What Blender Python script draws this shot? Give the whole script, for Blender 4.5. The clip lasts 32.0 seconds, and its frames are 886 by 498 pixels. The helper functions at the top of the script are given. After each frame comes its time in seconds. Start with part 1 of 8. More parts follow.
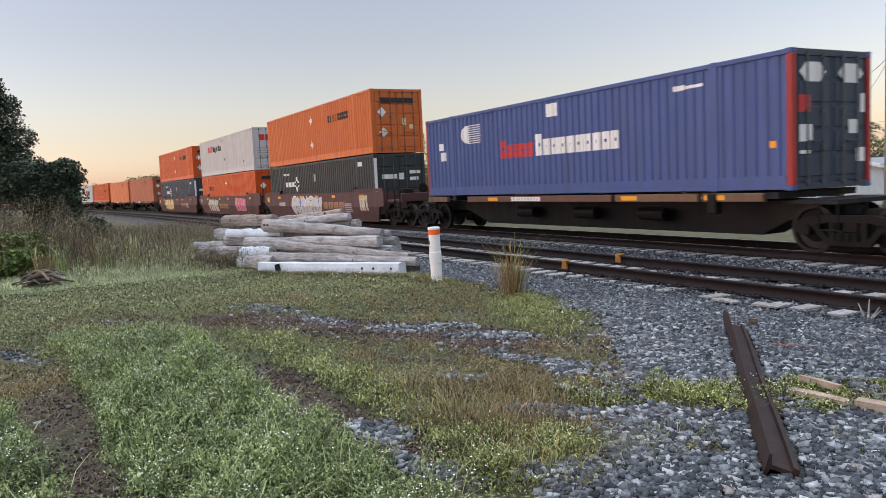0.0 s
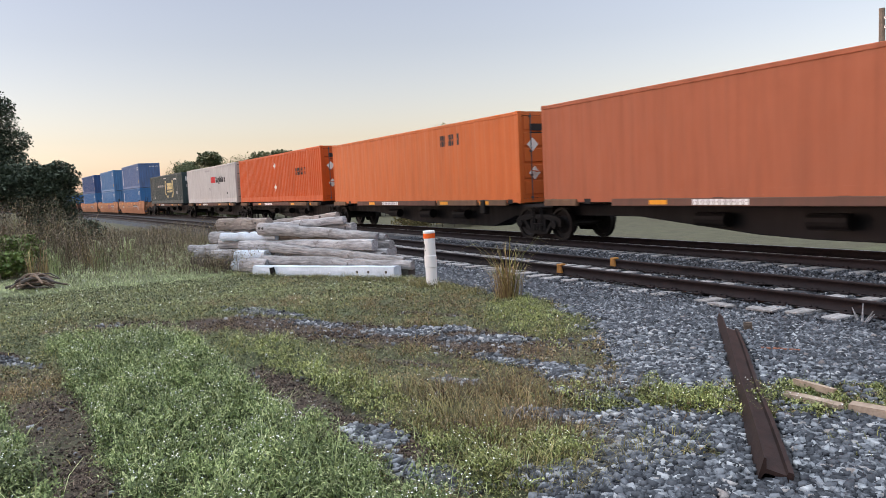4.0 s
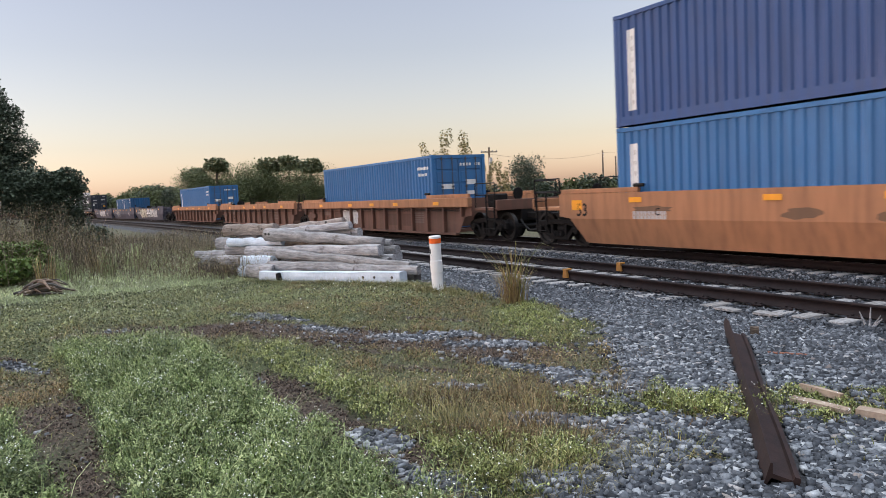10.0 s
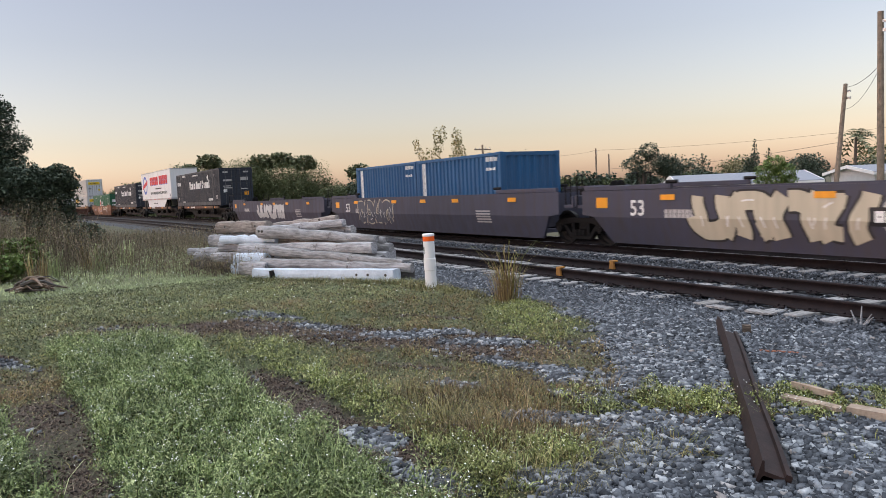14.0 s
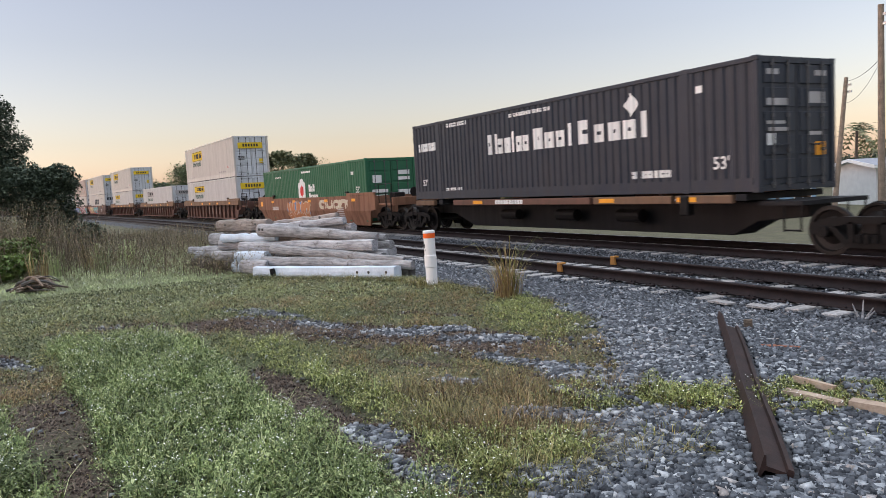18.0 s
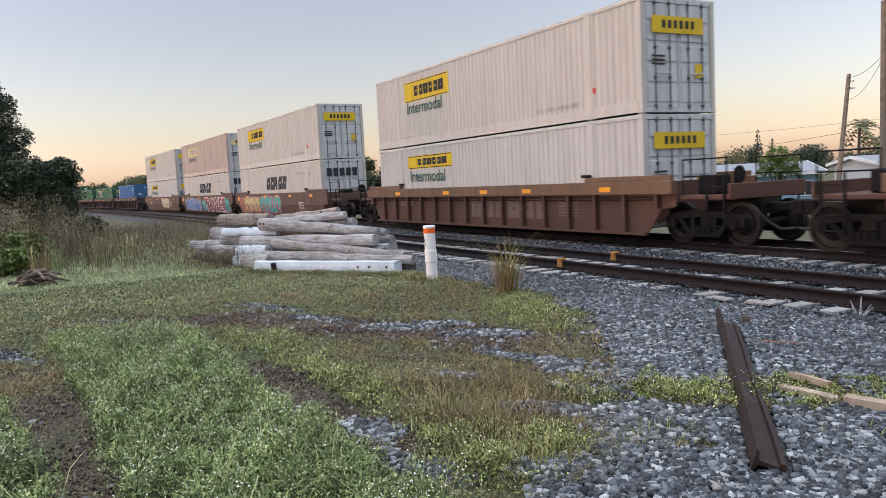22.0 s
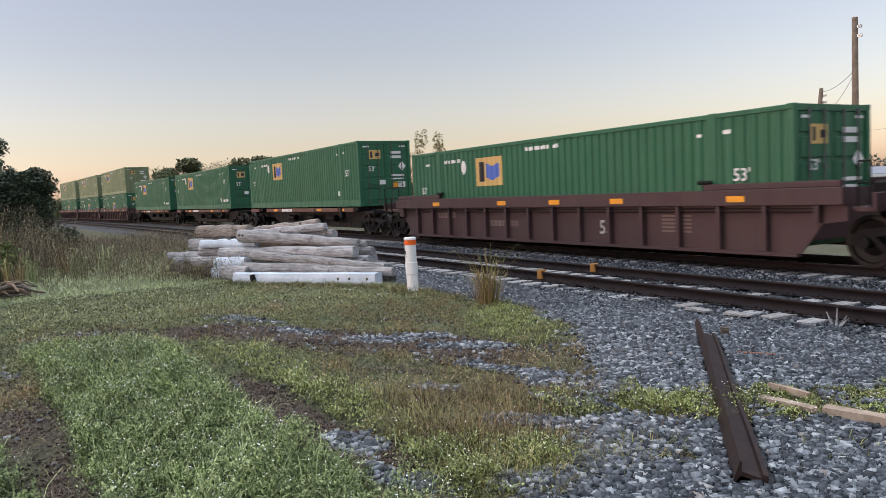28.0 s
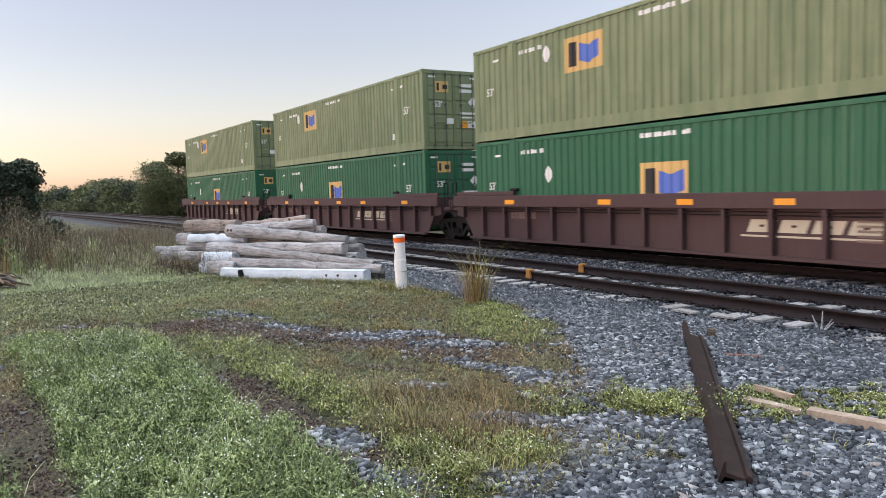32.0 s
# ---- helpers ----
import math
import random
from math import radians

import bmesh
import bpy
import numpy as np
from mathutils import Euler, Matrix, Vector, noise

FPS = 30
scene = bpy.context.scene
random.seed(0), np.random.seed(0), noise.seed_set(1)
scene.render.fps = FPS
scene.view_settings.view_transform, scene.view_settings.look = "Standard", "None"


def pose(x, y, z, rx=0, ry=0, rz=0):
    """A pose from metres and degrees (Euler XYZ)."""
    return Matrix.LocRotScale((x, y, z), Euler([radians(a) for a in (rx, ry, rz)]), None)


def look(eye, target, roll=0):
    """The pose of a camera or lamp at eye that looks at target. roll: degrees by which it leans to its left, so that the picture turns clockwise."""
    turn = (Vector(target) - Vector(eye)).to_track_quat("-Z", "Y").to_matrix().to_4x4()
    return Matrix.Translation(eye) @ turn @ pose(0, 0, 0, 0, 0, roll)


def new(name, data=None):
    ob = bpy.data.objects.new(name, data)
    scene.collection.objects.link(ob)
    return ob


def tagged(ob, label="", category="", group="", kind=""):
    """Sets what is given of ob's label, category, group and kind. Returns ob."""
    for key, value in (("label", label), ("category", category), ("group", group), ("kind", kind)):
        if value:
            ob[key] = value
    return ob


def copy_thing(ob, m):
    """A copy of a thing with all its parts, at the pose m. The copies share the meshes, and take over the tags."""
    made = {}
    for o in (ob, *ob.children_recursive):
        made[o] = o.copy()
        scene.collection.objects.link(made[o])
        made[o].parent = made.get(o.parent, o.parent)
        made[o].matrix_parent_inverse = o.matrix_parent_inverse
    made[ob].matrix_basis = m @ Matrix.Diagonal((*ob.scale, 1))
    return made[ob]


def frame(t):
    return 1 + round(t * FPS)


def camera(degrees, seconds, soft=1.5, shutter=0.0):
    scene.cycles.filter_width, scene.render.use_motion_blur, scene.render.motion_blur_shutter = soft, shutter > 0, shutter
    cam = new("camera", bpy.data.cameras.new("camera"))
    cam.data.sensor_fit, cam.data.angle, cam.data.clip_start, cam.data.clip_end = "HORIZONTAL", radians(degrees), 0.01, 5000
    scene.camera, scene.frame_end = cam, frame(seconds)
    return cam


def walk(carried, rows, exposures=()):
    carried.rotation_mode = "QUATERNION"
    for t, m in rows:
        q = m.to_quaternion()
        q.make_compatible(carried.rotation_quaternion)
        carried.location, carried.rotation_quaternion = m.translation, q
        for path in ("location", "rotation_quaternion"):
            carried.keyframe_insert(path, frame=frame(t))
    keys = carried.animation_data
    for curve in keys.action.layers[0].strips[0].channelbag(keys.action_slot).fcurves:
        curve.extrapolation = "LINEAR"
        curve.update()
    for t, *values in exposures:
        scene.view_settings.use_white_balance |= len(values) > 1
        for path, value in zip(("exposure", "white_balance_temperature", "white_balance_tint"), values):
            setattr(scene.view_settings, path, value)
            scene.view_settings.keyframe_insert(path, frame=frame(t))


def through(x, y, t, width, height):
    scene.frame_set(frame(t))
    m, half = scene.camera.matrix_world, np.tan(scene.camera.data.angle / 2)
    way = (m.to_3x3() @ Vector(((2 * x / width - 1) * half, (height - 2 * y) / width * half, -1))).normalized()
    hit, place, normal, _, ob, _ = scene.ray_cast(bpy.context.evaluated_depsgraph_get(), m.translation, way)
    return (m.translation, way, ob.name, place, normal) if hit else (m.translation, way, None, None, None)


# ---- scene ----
EXPOSURE = 1.85
cam = camera(60.63, 32.0, soft=0.45, shutter=0.11)


def gaze(x, y, z, left, up, lean):
    """A handheld camera's pose: its heading to the left of the way across the line, its tilt and lean in degrees."""
    a, b = radians(left), radians(up)
    way = Vector((-math.sin(a) * math.cos(b), math.cos(a) * math.cos(b), math.sin(b)))
    return look((x, y, z), Vector((x, y, z)) + way, lean)


walk(cam, [
    (0.0, gaze(-0.013, -0.005, 1.793, 62.05, -5.01, -2.74)),
    (0.5, gaze(-0.015, -0.003, 1.795, 62.00, -4.98, -2.79)),
    (1.0, gaze(-0.013, -0.013, 1.796, 61.92, -4.94, -2.68)),
    (1.5, gaze(-0.011, -0.017, 1.797, 61.85, -4.88, -2.61)),
    (2.0, gaze(-0.009, -0.016, 1.796, 61.79, -4.81, -2.55)),
    (2.5, gaze(-0.010, -0.017, 1.796, 61.68, -4.77, -2.57)),
    (3.0, gaze(-0.008, -0.021, 1.799, 61.62, -4.78, -2.55)),
    (3.5, gaze(-0.012, -0.015, 1.794, 61.61, -4.77, -2.60)),
    (5.5, gaze(-0.016, 0.007, 1.794, 61.92, -4.63, -2.70)),
    (6.0, gaze(-0.013, 0.002, 1.797, 61.99, -4.55, -2.73)),
    (6.5, gaze(-0.014, -0.000, 1.794, 62.00, -4.46, -2.78)),
    (7.0, gaze(-0.012, 0.004, 1.797, 62.04, -4.41, -2.92)),
    (7.5, gaze(-0.011, -0.007, 1.798, 62.05, -4.38, -2.91)),
    (8.0, gaze(-0.008, -0.002, 1.796, 62.12, -4.36, -2.89)),
    (8.5, gaze(-0.006, -0.004, 1.796, 62.13, -4.34, -2.84)),
    (9.0, gaze(-0.005, -0.003, 1.797, 62.14, -4.33, -2.81)),
    (9.5, gaze(-0.001, -0.000, 1.797, 62.13, -4.33, -2.81)),
    (10.0, gaze(-0.002, -0.002, 1.793, 62.12, -4.34, -2.80)),
    (10.5, gaze(-0.003, 0.001, 1.797, 62.14, -4.41, -2.90)),
    (11.0, gaze(-0.005, -0.000, 1.794, 62.09, -4.45, -2.82)),
    (11.5, gaze(-0.003, 0.001, 1.797, 62.06, -4.50, -2.83)),
    (12.0, gaze(-0.000, 0.000, 1.798, 61.98, -4.54, -2.78)),
    (12.5, gaze(0.001, 0.002, 1.799, 61.90, -4.55, -2.77)),
    (13.0, gaze(0.005, -0.006, 1.799, 61.80, -4.54, -2.70)),
    (13.5, gaze(0.002, -0.011, 1.798, 61.68, -4.54, -2.65)),
    (14.0, gaze(0.001, -0.010, 1.800, 61.62, -4.56, -2.65)),
    (14.5, gaze(-0.001, -0.004, 1.793, 61.55, -4.56, -2.64)),
    (16.5, gaze(-0.014, -0.002, 1.793, 61.52, -4.87, -2.88)),
    (17.0, gaze(-0.011, 0.007, 1.794, 61.61, -4.86, -2.99)),
    (17.5, gaze(-0.010, 0.008, 1.793, 61.66, -4.80, -3.02)),
    (18.0, gaze(-0.008, 0.008, 1.794, 61.72, -4.78, -3.08)),
    (18.5, gaze(-0.003, 0.007, 1.795, 61.80, -4.81, -3.14)),
    (19.0, gaze(-0.003, 0.009, 1.792, 61.87, -4.94, -3.22)),
    (19.5, gaze(-0.004, 0.009, 1.788, 61.94, -5.11, -3.26)),
    (20.0, gaze(-0.003, 0.004, 1.792, 61.93, -5.31, -3.30)),
    (20.5, gaze(-0.003, 0.002, 1.790, 61.89, -5.38, -3.22)),
    (21.0, gaze(0.004, 0.002, 1.796, 61.86, -5.41, -3.19)),
    (21.5, gaze(0.013, 0.015, 1.795, 61.86, -5.32, -3.04)),
    (22.0, gaze(0.041, 0.013, 1.797, 61.87, -5.15, -2.84)),
    (22.5, gaze(0.069, 0.009, 1.794, 61.80, -5.01, -2.63)),
    (23.0, gaze(0.055, -0.008, 1.809, 61.68, -4.93, -2.56)),
    (23.5, gaze(0.024, -0.026, 1.817, 61.47, -4.82, -2.50)),
    (24.0, gaze(0.017, -0.028, 1.816, 61.16, -4.72, -2.48)),
    (24.5, gaze(0.026, -0.032, 1.812, 60.83, -4.62, -2.42)),
    (25.0, gaze(0.038, -0.035, 1.813, 60.56, -4.54, -2.45)),
    (25.5, gaze(0.041, -0.034, 1.810, 60.40, -4.46, -2.47)),
    (27.5, gaze(0.032, -0.023, 1.809, 60.19, -4.36, -2.75)),
    (28.0, gaze(0.024, -0.019, 1.807, 60.22, -4.37, -2.70)),
    (28.5, gaze(0.016, -0.015, 1.804, 60.19, -4.35, -2.62)),
    (29.0, gaze(0.019, -0.016, 1.804, 60.11, -4.33, -2.46)),
    (29.5, gaze(0.026, -0.022, 1.806, 59.96, -4.33, -2.33)),
    (30.0, gaze(0.028, -0.022, 1.805, 59.87, -4.36, -2.23)),
    (30.5, gaze(0.016, -0.019, 1.798, 59.80, -4.37, -2.08)),
    (31.0, gaze(0.010, -0.018, 1.801, 59.77, -4.44, -2.03)),
    (31.5, gaze(0.012, -0.018, 1.798, 59.70, -4.49, -1.93)),
    (32.0, gaze(0.019, -0.016, 1.802, 59.40, -4.53, -1.77)),
], exposures=[(t, EXPOSURE + e) for t, e in ((0, -0.03), (2, 0.12), (6, 0.03), (9, 0.05), (13, -0.1), (17, -0.03), (20, 0.0), (24, 0.02), (28, -0.08), (31, 0.04), (32, 0.2))])
# ---- sky and sun: a clear dusk, the glow low over the far left end of the line ----
GLOW = 160.0     # degrees to the left of the way across the line
world = bpy.data.worlds.new("dusk")
scene.world = world
world.use_nodes = True
wn, wl = world.node_tree.nodes, world.node_tree.links
wn.clear()
sky = wn.new("ShaderNodeTexSky")
sky.sky_type = "NISHITA"
sky.sun_disc = False
sky.sun_elevation = radians(3.2)
sky.sun_rotation = radians(-GLOW)
sky.air_density, sky.dust_density, sky.ozone_density = 1.0, 0.8, 1.6
back = wn.new("ShaderNodeBackground")
back.inputs["Strength"].default_value = 0.135
wout = wn.new("ShaderNodeOutputWorld")
haze = wn.new("ShaderNodeHueSaturation")
haze.inputs["Saturation"].default_value = 0.6
wl.new(sky.outputs[0], haze.inputs["Color"])
rose = wn.new("ShaderNodeMix")
rose.data_type, rose.blend_type = "RGBA", "MULTIPLY"
rose.inputs[0].default_value = 1.0
rose.inputs[7].default_value = (1.06, 0.957, 1.09, 1)
wl.new(haze.outputs[0], rose.inputs[6])
wl.new(rose.outputs[2], back.inputs[0])
wl.new(back.outputs[0], wout.inputs[0])

sun_data = bpy.data.lights.new("sun", "SUN")
sun_data.energy, sun_data.angle, sun_data.color = 1.08, radians(95), (0.88, 0.94, 1.0)
sun = new("sun", sun_data)
ga = radians(GLOW)
sun.matrix_world = look((0, 0, 0), (math.sin(ga), -math.cos(ga), -math.tan(radians(82))))
# ---- materials ----
def tree_of(name):
    m = bpy.data.materials.new(name)
    m.use_nodes = True
    n, l = m.node_tree.nodes, m.node_tree.links
    return m, n, l, n["Principled BSDF"]


def noise_node(n, l, scale, detail=4, rough=0.6, coords="Object"):
    c = n.new("ShaderNodeTexCoord")
    t = n.new("ShaderNodeTexNoise")
    t.inputs["Scale"].default_value, t.inputs["Detail"].default_value, t.inputs["Roughness"].default_value = scale, detail, rough
    l.new(c.outputs[coords], t.inputs["Vector"])
    return t


def ramp(n, l, source, stops):
    r = n.new("ShaderNodeValToRGB")
    e = r.color_ramp.elements
    while len(e) < len(stops):
        e.new(0.5)
    for k, (p, c) in zip(e, stops):
        k.position, k.color = p, (*c, 1) if len(c) == 3 else c
    l.new(source, r.inputs[0])
    return r


def mixed(n, l, fac, a, b, mode="MIX"):
    x = n.new("ShaderNodeMix")
    x.data_type, x.blend_type = "RGBA", mode
    for s, v in ((0, fac), (6, a), (7, b)):
        if hasattr(v, "is_linked"):
            l.new(v, x.inputs[s])
        else:
            x.inputs[s].default_value = v if s == 0 else (*v, 1)
    return x.outputs[2]


def bumped(n, l, height, strength, distance, shader):
    b = n.new("ShaderNodeBump")
    b.inputs["Strength"].default_value, b.inputs["Distance"].default_value = strength, distance
    l.new(height, b.inputs["Height"])
    l.new(b.outputs[0], shader.inputs["Normal"])


def painted(name, color, rough=0.45, metal=0.0, dirt=(0.09, 0.07, 0.055), wear=0.35, grain=1.1, streak=True, spots=9.0, gloss=0.22):
    """Weathered paint on steel: faded in broad patches, streaked with grime that ran down, specked with rust."""
    m, n, l, p = tree_of(name)
    broad = noise_node(n, l, grain, 3)
    pale = tuple(min(1, c * 1.12 + 0.012) for c in color)
    base = mixed(n, l, broad.outputs[0], tuple(c * 0.88 for c in color), pale)
    c = n.new("ShaderNodeTexCoord")
    mp = n.new("ShaderNodeMapping")
    mp.inputs["Scale"].default_value = (3.5, 3.5, 0.35) if streak else (2, 2, 2)
    run = n.new("ShaderNodeTexNoise")
    run.inputs["Scale"].default_value, run.inputs["Detail"].default_value = 1.4, 6
    l.new(c.outputs["Object"], mp.inputs[0])
    l.new(mp.outputs[0], run.inputs["Vector"])
    grime = ramp(n, l, run.outputs[0], [(0.42, (0, 0, 0)), (0.74, (wear, wear, wear))])
    base = mixed(n, l, grime.outputs[0], base, dirt)
    film = noise_node(n, l, 0.55, 7, 0.68)
    patch = ramp(n, l, film.outputs[0], [(0.47, (0, 0, 0)), (0.68, (wear * 0.9,) * 3)])
    base = mixed(n, l, patch.outputs[0], base, tuple(0.45 * d + 0.3 * c for d, c in zip(dirt, color)))
    speck = noise_node(n, l, spots, 5, 0.7)
    rust = ramp(n, l, speck.outputs[0], [(0.66, (0, 0, 0)), (0.78, (wear, wear, wear))])
    base = mixed(n, l, rust.outputs[0], base, (0.11, 0.05, 0.028))
    l.new(base, p.inputs["Base Color"])
    rr = ramp(n, l, run.outputs[0], [(0.3, (rough - 0.08,) * 3), (0.8, (min(1, rough + 0.25),) * 3)])
    l.new(rr.outputs[0], p.inputs["Roughness"])
    p.inputs["Metallic"].default_value = metal
    p.inputs["Specular IOR Level"].default_value = gloss
    bumped(n, l, broad.outputs[0], 0.15, 0.02, p)
    return m


def matte(name, dark, light, rough=0.85, scale=6.0, bump=0.3, depth=0.01, coords="Object", spec=0.4, rand=False):
    """A rough surface that varies between two colours, with grain at two scales."""
    m, n, l, p = tree_of(name)
    a = noise_node(n, l, scale, 6, 0.65, coords)
    b = noise_node(n, l, scale * 7, 3, 0.6, coords)
    f = mixed(n, l, 0.35, a.outputs[0], b.outputs[0])
    r = ramp(n, l, f, [(0.32, dark), (0.68, light)])
    out = r.outputs[0]
    if rand:
        g = n.new("ShaderNodeNewGeometry")
        rr = ramp(n, l, g.outputs["Random Per Island"], [(0.0, (0.55, 0.55, 0.55)), (1.0, (1.35, 1.35, 1.35))])
        out = mixed(n, l, 1.0, out, rr.outputs[0], "MULTIPLY")
    l.new(out, p.inputs["Base Color"])
    p.inputs["Roughness"].default_value = rough
    p.inputs["Specular IOR Level"].default_value = spec
    if bump:
        bumped(n, l, f, bump, depth, p)
    return m


def island(name, stops, rough=0.7, through=0.0, scale=None):
    """Leaves, blades or stones: each piece takes its own colour from a ramp."""
    m, n, l, p = tree_of(name)
    g = n.new("ShaderNodeNewGeometry")
    r = ramp(n, l, g.outputs["Random Per Island"], stops)
    out = r.outputs[0]
    if scale:
        t = noise_node(n, l, scale, 4)
        v = ramp(n, l, t.outputs[0], [(0.3, (0.62, 0.62, 0.62)), (0.7, (1.3, 1.3, 1.3))])
        out = mixed(n, l, 1.0, out, v.outputs[0], "MULTIPLY")
    l.new(out, p.inputs["Base Color"])
    p.inputs["Roughness"].default_value = rough
    p.inputs["Specular IOR Level"].default_value = 0.3
    if through:
        p.inputs["Transmission Weight"].default_value = 0
        p.inputs["Subsurface Weight"].default_value = 0
    return m


def grained(name, dark, light, stretch=(0.8, 6, 6)):
    """Weathered wood: grain and checks along the length, blotches across it, a shift from piece to piece."""
    m, n, l, p = tree_of(name)
    c = n.new("ShaderNodeTexCoord")
    mp = n.new("ShaderNodeMapping")
    mp.inputs["Scale"].default_value = stretch
    t = n.new("ShaderNodeTexNoise")
    t.inputs["Scale"].default_value, t.inputs["Detail"].default_value, t.inputs["Roughness"].default_value = 5, 8, 0.7
    l.new(c.outputs["Object"], mp.inputs[0])
    l.new(mp.outputs[0], t.inputs["Vector"])
    grain = ramp(n, l, t.outputs[0], [(0.33, dark), (0.5, tuple((a + b) / 2 for a, b in zip(dark, light))), (0.66, light)])
    b = noise_node(n, l, 1.7, 5)
    blot = ramp(n, l, b.outputs[0], [(0.28, (0.72, 0.71, 0.7)), (0.6, (1.08, 1.07, 1.06))])
    o = n.new("ShaderNodeObjectInfo")
    tone = ramp(n, l, o.outputs["Random"], [(0, (0.84, 0.82, 0.8)), (1, (1.15, 1.15, 1.17))])
    out = mixed(n, l, 1.0, mixed(n, l, 1.0, grain.outputs[0], blot.outputs[0], "MULTIPLY"), tone.outputs[0], "MULTIPLY")
    l.new(out, p.inputs["Base Color"])
    rot = noise_node(n, l, 3.1, 6, 0.72)
    hole = ramp(n, l, rot.outputs[0], [(0.6, (0, 0, 0)), (0.7, (0.75, 0.75, 0.75))])
    out = mixed(n, l, hole.outputs[0], out, (0.075, 0.055, 0.045))
    l.new(out, p.inputs["Base Color"])
    p.inputs["Roughness"].default_value = 0.88
    p.inputs["Specular IOR Level"].default_value = 0.25
    bumped(n, l, t.outputs[0], 0.6, 0.02, p)
    return m


# running gear steels: the shade beneath the train is put into these near-black colours
STEEL_DARK = matte("grimy_shade_dark_steel", (0.004, 0.0038, 0.004), (0.014, 0.012, 0.012), 0.6, 5, 0.4, spec=0.15)
TRUCK_STEEL = matte("rusty_shaded_truck_steel", (0.004, 0.0036, 0.0036), (0.013, 0.0108, 0.0102), 0.7, 4, 0.4, spec=0.15)
WHEEL_STEEL = matte("shaded_wheel_steel", (0.005, 0.0045, 0.0045), (0.016, 0.0135, 0.013), 0.5, 6, 0.2, spec=0.2)
TREAD = painted("bright_tread", (0.45, 0.44, 0.43), 0.25, 0.9, wear=0.1)
RAIL_RUST = matte("rusty_rail", (0.008, 0.0058, 0.0062), (0.023, 0.015, 0.0158), 0.7, 5, 0.3, spec=0.18)
RAIL_TOP = painted("worn_rail_head", (0.42, 0.4, 0.4), 0.28, 0.85, wear=0.2)
SCRAP_RUST = matte("old_rail_rust", (0.012, 0.0075, 0.007), (0.045, 0.025, 0.021), 0.6, 7, 0.35, spec=0.25)
TIE_WOOD = grained("grey_tie_wood", (0.13, 0.125, 0.125), (0.48, 0.47, 0.465), (6, 0.8, 6))
TIMBER = grained("bleached_timber", (0.165, 0.163, 0.168), (0.48, 0.478, 0.49), (0.7, 5, 5))
TIMBER_TAN = grained("tan_timber", (0.15, 0.125, 0.11), (0.42, 0.375, 0.345), (0.7, 5, 5))
TIMBER_PAINT = matte("painted_timber", (0.42, 0.485, 0.56), (0.64, 0.71, 0.8), 0.6, 3, 0.25, 0.012)
TIMBER_DARK = matte("creosote_timber", (0.03, 0.027, 0.025), (0.11, 0.1, 0.092), 0.8, 5, 0.4)
BRUSH = grained("brushwood_bark", (0.06, 0.045, 0.035), (0.3, 0.23, 0.18))
DARK_BAR = painted("grimy_lock_bar", (0.09, 0.09, 0.095), 0.5, wear=0.4)
PLANK = matte("split_plank", (0.2, 0.14, 0.1), (0.48, 0.37, 0.28), 0.8, 6, 0.4)
PVC = painted("white_plastic", (0.78, 0.78, 0.78), 0.35, wear=0.08)
ORANGE_BAND = painted("orange_band", (0.85, 0.13, 0.015), 0.5, wear=0.05)
YELLOW_BLOCK = painted("yellow_block_paint", (0.42, 0.185, 0.03), 0.65, wear=0.5, spots=30)
WHITE = painted("white_marking", (0.75, 0.75, 0.73), 0.5, wear=0.25)
GREY_MARK = painted("faded_marking", (0.42, 0.4, 0.39), 0.6, wear=0.35)
FAINT_MARK = painted("worn_off_marking", (0.17, 0.115, 0.1), 0.65, wear=0.5)
BLACK = painted("black_marking", (0.02, 0.02, 0.022), 0.5, wear=0.1)
YELLOW = painted("yellow_marking", (0.7, 0.48, 0.02), 0.5, wear=0.15)
AMBER = painted("amber_reflector", (0.8, 0.33, 0.02), 0.4, wear=0.15)
RED = painted("red_marking", (0.6, 0.035, 0.04), 0.5, wear=0.15)
BLUE_MARK = painted("blue_marking", (0.09, 0.16, 0.5), 0.5, wear=0.15)
GREEN_MARK = painted("green_marking", (0.02, 0.085, 0.065), 0.5, wear=0.15)
LETTER_TAN = painted("faded_tan_marking", (0.33, 0.17, 0.09), 0.6, wear=0.35)
CREAM = painted("cream_marking", (0.72, 0.6, 0.3), 0.5, wear=0.25)
RUBBER = matte("tyre_rubber", (0.012, 0.012, 0.012), (0.03, 0.03, 0.03), 0.8, 12, 0.2)
GALV = painted("galvanised_bar", (0.45, 0.46, 0.47), 0.4, 0.6, wear=0.3)
# graffiti paints
SPRAY = {k: painted("spray_" + k, c, 0.5, wear=0.2) for k, c in dict(
    coral=(0.3, 0.1, 0.08), straw=(0.42, 0.36, 0.17), faded=(0.2, 0.05, 0.05), silver=(0.5, 0.5, 0.5), white=(0.72, 0.72, 0.7), pink=(0.62, 0.12, 0.2), wine=(0.2, 0.012, 0.05), teal=(0.05, 0.3, 0.3),
    blue=(0.1, 0.2, 0.45), yellow=(0.65, 0.5, 0.18), red=(0.5, 0.04, 0.04), black=(0.02, 0.02, 0.02), sand=(0.5, 0.45, 0.34), slate=(0.07, 0.075, 0.1), orange=(0.4, 0.16, 0.06)).items()}
# ---- mesh tools ----
def part(name, bm, material, parent=None, label="", at=None):
    """Links a bmesh as one mesh object under a thing or a part."""
    me = bpy.data.meshes.new(name)
    bm.to_mesh(me)
    bm.free()
    me.materials.append(material)
    ob = new(name, me)
    if parent:
        ob.parent = parent
    if at:
        ob.location = at
    return tagged(ob, label)


